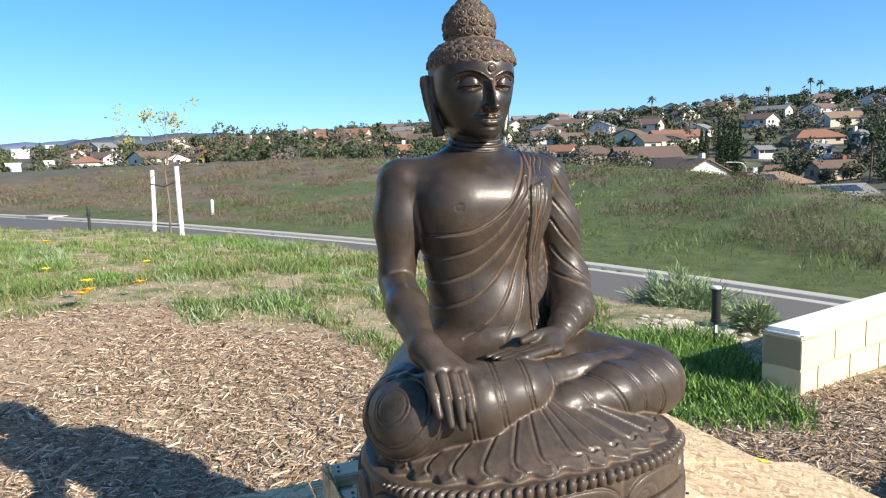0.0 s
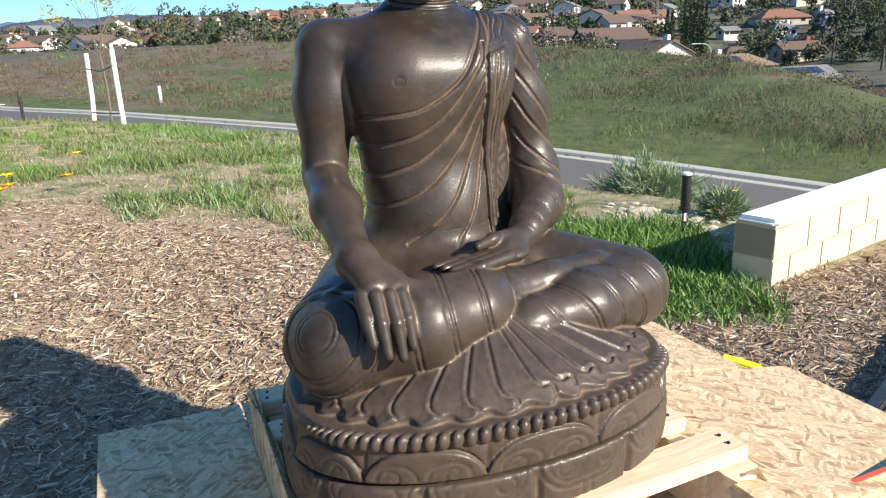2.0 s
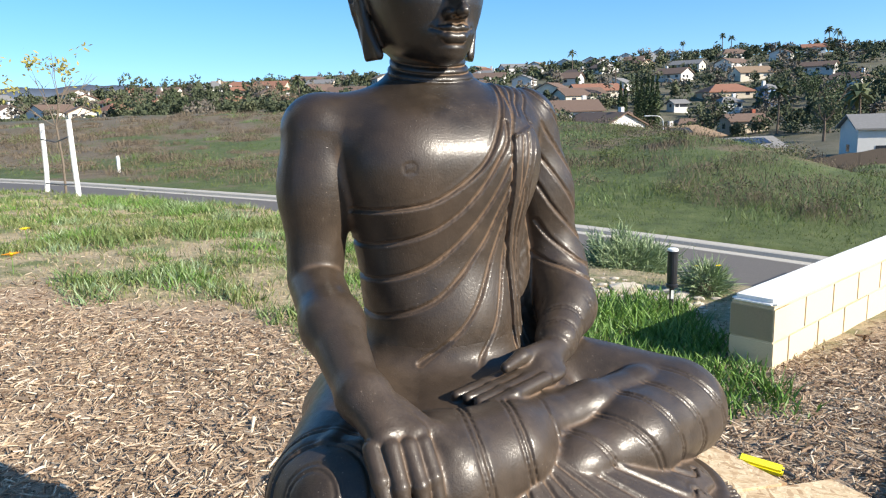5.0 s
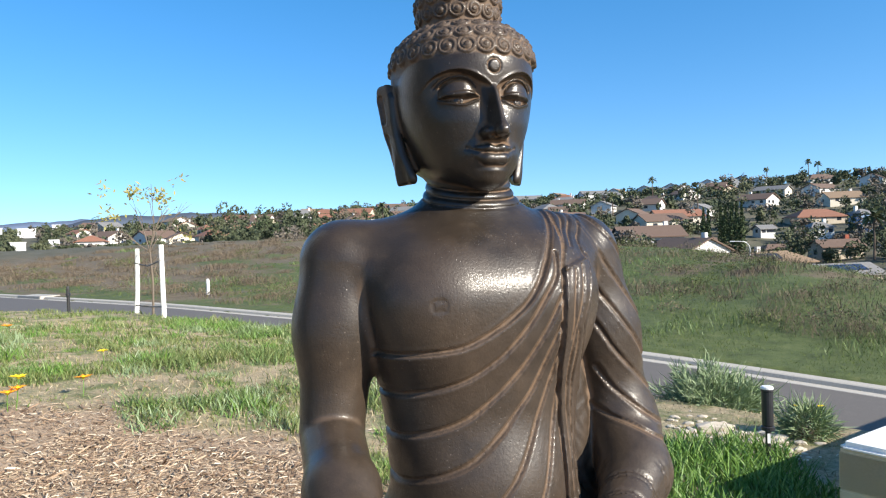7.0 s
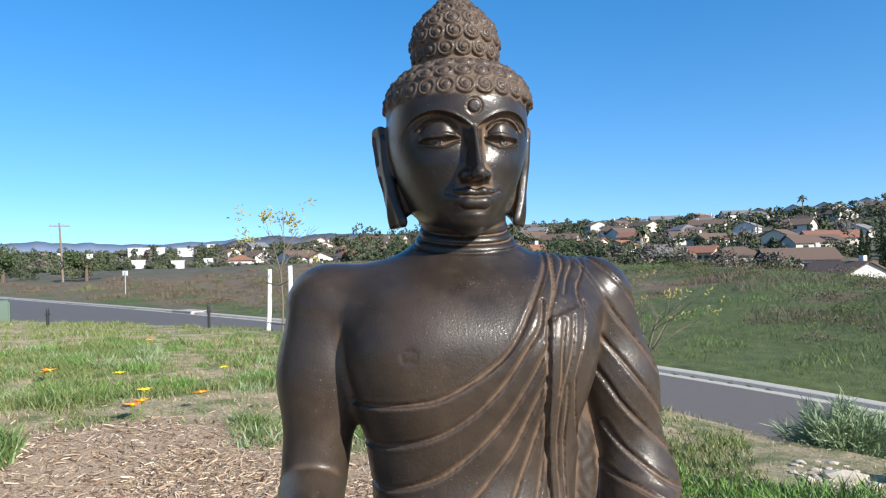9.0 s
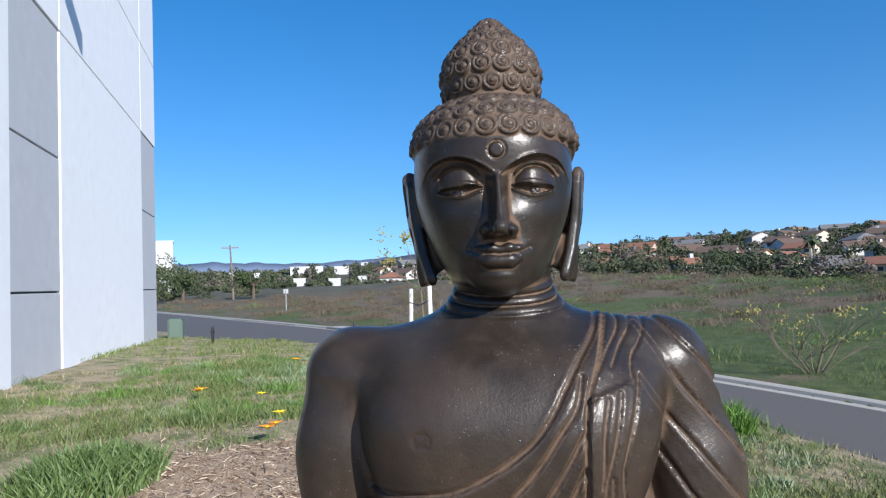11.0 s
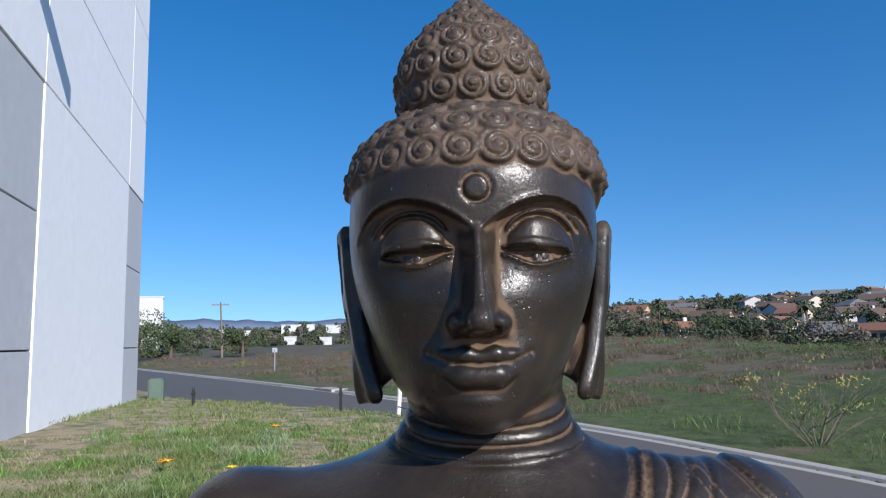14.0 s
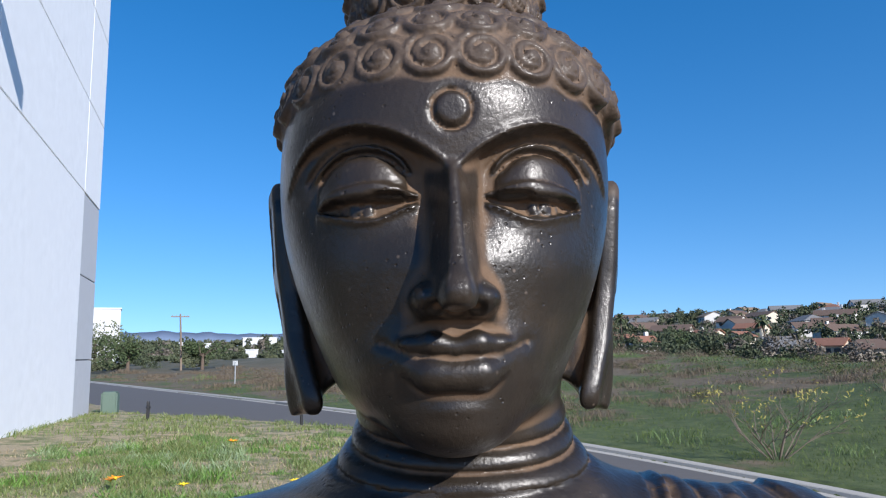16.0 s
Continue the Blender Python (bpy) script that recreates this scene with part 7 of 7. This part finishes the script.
# ---- hills at the horizon, blue haze put into their colour ----
def make_hills(name, r, colour, bearings, slopes, rough, label):
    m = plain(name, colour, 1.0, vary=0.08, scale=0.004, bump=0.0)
    azs = np.linspace(bearings[0], bearings[-1], 220)
    tops = np.interp(azs, bearings, slopes) + rough * (np.sin(azs * 1.9) + 0.6 * np.sin(azs * 4.3 + 1) + 0.4 * np.sin(azs * 9.1))
    verts, faces = [], []
    for az, t in zip(azs, tops):
        x, y = -r * math.sin(radians(az)), r * math.cos(radians(az))
        verts += [(x * 0.95, y * 0.95, -90), (x * 0.985, y * 0.985, t * r * 0.6), (x, y, t * r + 1.5), (x * 1.03, y * 1.03, -90)]
    for k in range(len(azs) - 1):
        for j in range(3):
            faces.append((k * 4 + j, (k + 1) * 4 + j, (k + 1) * 4 + j + 1, k * 4 + j + 1))
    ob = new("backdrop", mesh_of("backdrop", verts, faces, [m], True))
    tagged(ob, label, "hills", kind="structure")


# no haze in the air: the farther ridge is coloured paler and bluer
make_hills("hazy_far_hills", 3300, (0.15, 0.20, 0.29), (-32, 10, 26, 34, 40, 47, 56, 75), (0.02, 0.03, 0.030, 0.0345, 0.0298, 0.0345, 0.031, 0.02), 0.0008, "far hills on the horizon, tinted pale blue for haze")
make_hills("hazy_near_hills", 2500, (0.085, 0.11, 0.15), (-32, 8, 22, 26.5, 29.3, 31.4, 33.2, 35.5, 38), (0.02, 0.03, 0.039, 0.0415, 0.038, 0.0393, 0.035, 0.026, 0.010), 0.0006, "hills behind the valley, tinted blue-grey for haze")

# ---- bark chips, grass and scrub ----
def chip_mat(n):
    r = n.island()
    col = n.ramp(r, (0.0, (0.10, 0.062, 0.038)), (0.25, (0.24, 0.155, 0.10)), (0.5, (0.40, 0.285, 0.19)), (0.75, (0.56, 0.43, 0.30)), (1.0, (0.76, 0.65, 0.50)))
    f = n.noise(n.place(), 120, 3)
    col = n.mix(n.ramp(f, (0.4, (0, 0, 0)), (0.7, (0.4, 0.4, 0.4))), col, (0.10, 0.07, 0.05))
    n.set(Base_Color=col, Roughness=0.9)


CHIP = mat("bark_chips", chip_mat)


def make_chips():
    rng = np.random.default_rng(2)
    px, py = [], []
    for x0, x1, y0, y1, n in ((-4.2, 4.2, 1.2, 6.5, 46000), (-2.6, 2.8, 2.2, 5.0, 30000), (-5.5, 5.0, -3.0, 1.2, 9000)):
        px.append(rng.uniform(x0, x1, n))
        py.append(rng.uniform(y0, y1, n))
    x, y = np.concatenate(px), np.concatenate(py)
    keep = rng.uniform(0, 1, len(x)) < mulch_at(x, y) ** 1.5 + 0.04
    x, y = x[keep], y[keep]
    n = len(x)
    l = rng.lognormal(-3.75, 0.45, n) * 0.5 + 0.006
    l = l * 1.15
    w = l * rng.uniform(0.06, 0.22, n)
    h = w * rng.uniform(0.2, 0.6, n)
    yaw, pitch, roll = rng.uniform(0, 2 * math.pi, n), rng.normal(0, 0.30, n), rng.normal(0, 0.45, n)
    t = np.array([(-1, -0.7, -1), (1, -0.4, -1), (0.9, 0.6, -1), (-0.9, 1, -1), (-0.8, -0.6, 1), (0.8, -0.4, 1), (0.7, 0.5, 1), (-0.8, 0.8, 1)], float)
    v = t[None] * np.stack([l, w, h], 1)[:, None, :]
    cr, sr, cp, sp, cy, sy = np.cos(roll), np.sin(roll), np.cos(pitch), np.sin(pitch), np.cos(yaw), np.sin(yaw)
    a, b, c = v[..., 0], v[..., 1], v[..., 2]
    b, c = b * cr[:, None] - c * sr[:, None], b * sr[:, None] + c * cr[:, None]
    a, c = a * cp[:, None] + c * sp[:, None], -a * sp[:, None] + c * cp[:, None]
    a, b = a * cy[:, None] - b * sy[:, None], a * sy[:, None] + b * cy[:, None]
    z = land(x, y) + rng.uniform(0.0, 0.016, n) + 0.002
    verts = np.stack([a + x[:, None], b + y[:, None], c + z[:, None]], -1).reshape(-1, 3)
    q = np.array([(4, 5, 6, 7), (0, 1, 5, 4), (2, 3, 7, 6)])
    quads = (np.arange(n)[:, None, None] * 8 + q[None]).reshape(-1, 4)
    ob = new("bark_chips", raw_mesh("bark_chips", verts, quads, np.zeros((0, 3), int), CHIP))
    tagged(ob, "loose brown and straw-coloured bark chips on the bed", "bark chips", kind="stuff")


make_chips()


def lawn_density(x, y):
    """Thick in patches a stride across, thin or bare between them."""
    patch = 0.7 * bumps(x, y, 1.0) + 0.55 * bumps(x + 3, y - 2, 2.3) + 0.5 * bumps(x - 1, y + 4, 5.1)
    d, _ = kerb_dist(x, y)
    return np.clip(0.42 + 1.25 * patch, 0.03, 1) * (1 - mulch_at(x, y)) * sstep(-road_width(x) - 0.2, -road_width(x) - 0.6, d)


def clumps_mesh(name, spots, per, rng, material, lean=0.8, seg=2):
    """Many rounded tufts in one mesh: spots of x, y, radius, height and blade width."""
    c = np.repeat(np.array(spots, float), per, 0)
    n = len(c)
    a, q = rng.uniform(0, 2 * math.pi, n), np.sqrt(rng.uniform(0, 1, n))
    x, y = c[:, 0] + q * c[:, 2] * np.cos(a), c[:, 1] + q * c[:, 2] * np.sin(a)
    pos = np.stack([x, y, land(x, y) - 0.02], 1)
    h = c[:, 3] * rng.uniform(0.5, 1.0, n) * (1 - 0.55 * q ** 2)
    return blades_mesh(name, pos, h, c[:, 4] * rng.uniform(0.6, 1.3, n), lean, rng, material, seg)


def grass_field(name, x0, x1, y0, y1, n, h0, h1, width, material, seed, label, density, lean=0.9):
    rng = np.random.default_rng(seed)
    x, y = rng.uniform(x0, x1, n), rng.uniform(y0, y1, n)
    keep = rng.uniform(0, 1, n) < density(x, y)
    x, y = x[keep], y[keep]
    tall = np.clip(0.55 + 0.45 * bumps(x, y, 1.6), 0.2, 1)
    pos = np.stack([x, y, land(x, y) - 0.005], 1)
    m = len(x)
    hh = rng.uniform(h0, h1, m) * tall
    ob = new(name, blades_mesh(name, pos, hh, width * rng.uniform(0.6, 1.3, m), lean, rng, material))
    return tagged(ob, label, "grass", kind="stuff")


def right_lawn(x, y):
    d, _ = kerb_dist(x, y)
    return sstep(0.0, 0.4, x) * sstep(3.75, 4.15, y + 0.25 * np.clip(1.0 - x, 0, 1)) * sstep(1.90, 1.60, x) * sstep(6.3, 5.5, y) * np.clip(0.8 + 0.5 * bumps(x, y, 2.2), 0.15, 1)


grass_field("lawn_grass", -7.5, 1.0, 4.3, 9.5, 120000, 0.05, 0.16, 0.008, GRASS, 41, "uneven green lawn grass with bare patches", lawn_density)
grass_field("lawn_grass", -16, -1.0, 8.5, 16.5, 42000, 0.07, 0.20, 0.014, GRASS, 42, "uneven green lawn grass near the road", lawn_density)
grass_field("dry_grass", -9, 2.4, 4.0, 12, 42000, 0.03, 0.10, 0.007, STRAW, 43, "dry straw-coloured grass among the green", lambda x, y: (0.85 - 0.6 * lawn_density(x, y)) * (1 - 0.8 * mulch_at(x, y)) * sstep(-road_width(x), -road_width(x) - 0.5, kerb_dist(x, y)[0]))
grass_field("tall_grass", 0.15, 2.0, 3.2, 6.6, 26000, 0.10, 0.26, 0.010, LUSH, 44, "lush bright green grass behind the statue", right_lawn)
grass_field("weeds", -4.0, 3.5, 1.8, 6.5, 1500, 0.02, 0.07, 0.006, GRASS, 45, "sparse green weeds growing through the bark", lambda x, y: 0.4 * (bumps(x, y, 2.0) > 0.45) + 0.02)


def lawn_tufts():
    rng = np.random.default_rng(46)
    for material, count, label in ((WEEDTUFT, 150, "rounded tufts of broad green weeds in the lawn"), (LUSH, 90, "bright green grass tufts in the lawn"), (SILVER, 60, "grey-green weed tufts in the lawn")):
        spots = []
        while len(spots) < count:
            x, y = rng.uniform(-8.5, 0.4), rng.uniform(4.6, 12.5)
            if float(mulch_at(x, y)) > 0.6 or float(lawn_density(np.array([x]), np.array([y]))[0]) < 0.25:
                continue
            r = rng.uniform(0.10, 0.28)
            spots.append((x, y, r, r * rng.uniform(0.7, 1.1), 0.010))
        ob = new("weed_tufts", clumps_mesh("weed_tufts", spots, 110, rng, material, 0.9))
        tagged(ob, label, "weeds", kind="stuff")


lawn_tufts()


def field_grass():
    for seed, material, h0, h1, n, sgn, label in ((51, WEEDY, 0.06, 0.24, 210000, 1, "rough green grass over the bank beyond the road"), (52, SCRUB, 0.04, 0.14, 150000, -1, "dry brown stems over the field beyond the road")):
        rng = np.random.default_rng(seed)
        az = np.radians(rng.uniform(-34, 58, n))
        r = 13 + 75 * rng.uniform(0, 1, n) ** 1.6
        x, y = 0.3 - r * np.sin(az), r * np.cos(az)
        d, _ = kerb_dist(x, y)
        green = greenness(x, y)
        keep = (d > 0.5) & (rng.uniform(0, 1, n) < np.clip(0.5 + 0.8 * sgn * green, 0.04, 1))
        x, y, r, d = x[keep], y[keep], r[keep], d[keep]
        m = len(x)
        pos = np.stack([x, y, land(x, y) - 0.03], 1)
        tall = np.clip(0.65 + 0.45 * bumps(x, y, 0.9), 0.3, 1.2) * sstep(0.0, 2.5, d + 0.6)
        ob = new("field_grass", blades_mesh("field_grass", pos, rng.uniform(h0, h1, m) * tall, (0.004 + 0.00042 * r) * rng.uniform(0.6, 1.2, m), 1.0, rng, material))
        tagged(ob, label, "grass", kind="stuff")


field_grass()


def scrub():
    """Twiggy brown bushes and rank green clumps over the bank and the field."""
    rng = np.random.default_rng(61)
    brown = [(6.6, 17.9, 1.0, 0.7, 0.007), (7.6, 17.0, 1.1, 0.7, 0.007), (8.0, 16.0, 0.9, 0.6, 0.007), (7.1, 20.8, 1.1, 0.6, 0.008), (8.9, 22.0, 1.0, 0.7, 0.008), (9.3, 18.4, 1.2, 0.7, 0.008), (5.9, 19.4, 0.7, 0.5, 0.008),
             (7.4, 33.0, 1.6, 0.6, 0.014), (5.6, 34.5, 1.5, 0.5, 0.014), (3.6, 36.0, 1.8, 0.5, 0.014), (9.4, 31.0, 1.3, 0.6, 0.014)] * 2
    green = []
    for _ in range(1100):
        az = radians(rng.uniform(-34, 58))
        r = 14 + 90 * rng.uniform(0, 1) ** 1.3
        x, y = 0.3 - r * math.sin(az), r * math.cos(az)
        d = float(kerb_dist(np.array([x]), np.array([y]))[0][0])
        if d < 1.8:
            continue
        patch = float(bumps(x, y, 0.16)) + 0.5 * float(bumps(x, y, 0.6))
        s = rng.uniform(0.35, 0.95) * (1 + r / 90)
        spot = (x, y, s, s * rng.uniform(0.4, 0.6), 0.005 + 0.0004 * r)
        if patch > 0.15 or (math.degrees(az) > 12 and rng.uniform() < 0.6):
            brown.append(spot)
        elif patch < -0.25 and rng.uniform() < 0.5:
            green.append(spot)
    ob = new("scrub", clumps_mesh("scrub", brown, 150, rng, SCRUB, 0.9))
    tagged(ob, "twiggy brown scrub bushes over the bank and field", "scrub", kind="stuff")
    ob = new("scrub", clumps_mesh("scrub", green, 120, rng, WEEDTUFT, 0.9))
    tagged(ob, "rank green clumps over the bank beyond the road", "scrub", kind="stuff")


scrub()


def bushes():
    """Low rounded shrubs of small leaves, olive and brown, scattered over the bank."""
    BRUSH = leafy("olive_brush_leaves", (0.055, 0.072, 0.020), (0.088, 0.108, 0.032), (0.135, 0.150, 0.056), 0.9)
    rng = np.random.default_rng(63)
    sets = {0: ([], []), 1: ([], [])}
    spots = [(6.8, 18.0, 0.9, 1), (7.7, 17.2, 1.0, 1), (8.2, 16.2, 0.8, 1), (8.8, 18.8, 1.0, 1), (7.2, 20.9, 0.9, 1), (8.9, 22.2, 0.9, 1), (5.6, 18.6, 0.6, 0), (7.4, 33.2, 1.3, 0), (5.2, 34.6, 1.4, 1), (9.6, 30.6, 1.2, 0)]
    while len(spots) < 260:
        az, r = radians(rng.uniform(-34, 40)), 15 + 62 * rng.uniform(0, 1) ** 1.35
        x, y = 0.3 - r * math.sin(az), r * math.cos(az)
        d = float(kerb_dist(np.array([x]), np.array([y]))[0][0])
        patch = float(bumps(x, y, 0.13)) + 0.6 * float(bumps(x + 7, y, 0.45))
        if d < 2.2 or patch < 0.0:
            continue
        spots.append((x, y, rng.uniform(0.3, 0.8) * (1 + r / 60), int(rng.uniform() < (0.45 if math.degrees(az) < 10 else 0.8))))
    for x, y, s, kind in spots:
        n = 300
        v = rng.normal(size=(n, 3))
        v /= np.linalg.norm(v, axis=1)[:, None]
        v[:, 2] = np.abs(v[:, 2])
        lump = 1 + 0.35 * np.sin(v[:, 0] * 5 + x) * np.cos(v[:, 1] * 5 + y)
        v *= (rng.uniform(0.25, 1, n) ** 0.4 * lump)[:, None] * np.array((s, s, s * 0.55))
        sets[kind][0].append(v + np.array((x, y, gz(x, y))))
        sets[kind][1].append(rng.uniform(0.012, 0.027, n) * (0.8 + math.hypot(x, y) / 40))
    for kind, material, label in ((0, BRUSH, "low olive-green shrubs on the bank beyond the road"), (1, SCRUB, "low dry brown shrubs on the bank beyond the road")):
        ob = new("shrubs", leaves_mesh("shrubs", np.concatenate(sets[kind][0]), np.concatenate(sets[kind][1]), rng, material))
        tagged(ob, label, "shrubs", kind="stuff")


bushes()


def rubble():
    """Pale crumbled stones in the bare soil by the path light."""
    rng = np.random.default_rng(71)
    bm = bmesh.new()
    for _ in range(150):
        t = rng.uniform(0, 1)
        x, y = 1.35 + 0.5 * t + rng.normal(0, 0.16), 6.5 - 0.55 * t + rng.normal(0, 0.22)
        s = rng.lognormal(-3.7, 0.45)
        r = bmesh.ops.create_icosphere(bm, subdivisions=1, radius=1.0)
        sc = np.array((s * rng.uniform(0.8, 1.5), s * rng.uniform(0.7, 1.2), s * rng.uniform(0.4, 0.7)))
        for v in r["verts"]:
            k = rng.uniform(0.75, 1.2)
            v.co = Vector((x + v.co.x * sc[0] * k, y + v.co.y * sc[1] * k, gz(x, y) + 0.2 * sc[2] + v.co.z * sc[2] * k))
    ob = part("rubble", bm, plain("pale_stone", (0.50, 0.44, 0.36), 0.95, vary=0.3, scale=14, bump=0.4))
    tagged(ob, "pale crumbled stones and dirt beside the path light", "stones", kind="stuff")


rubble()
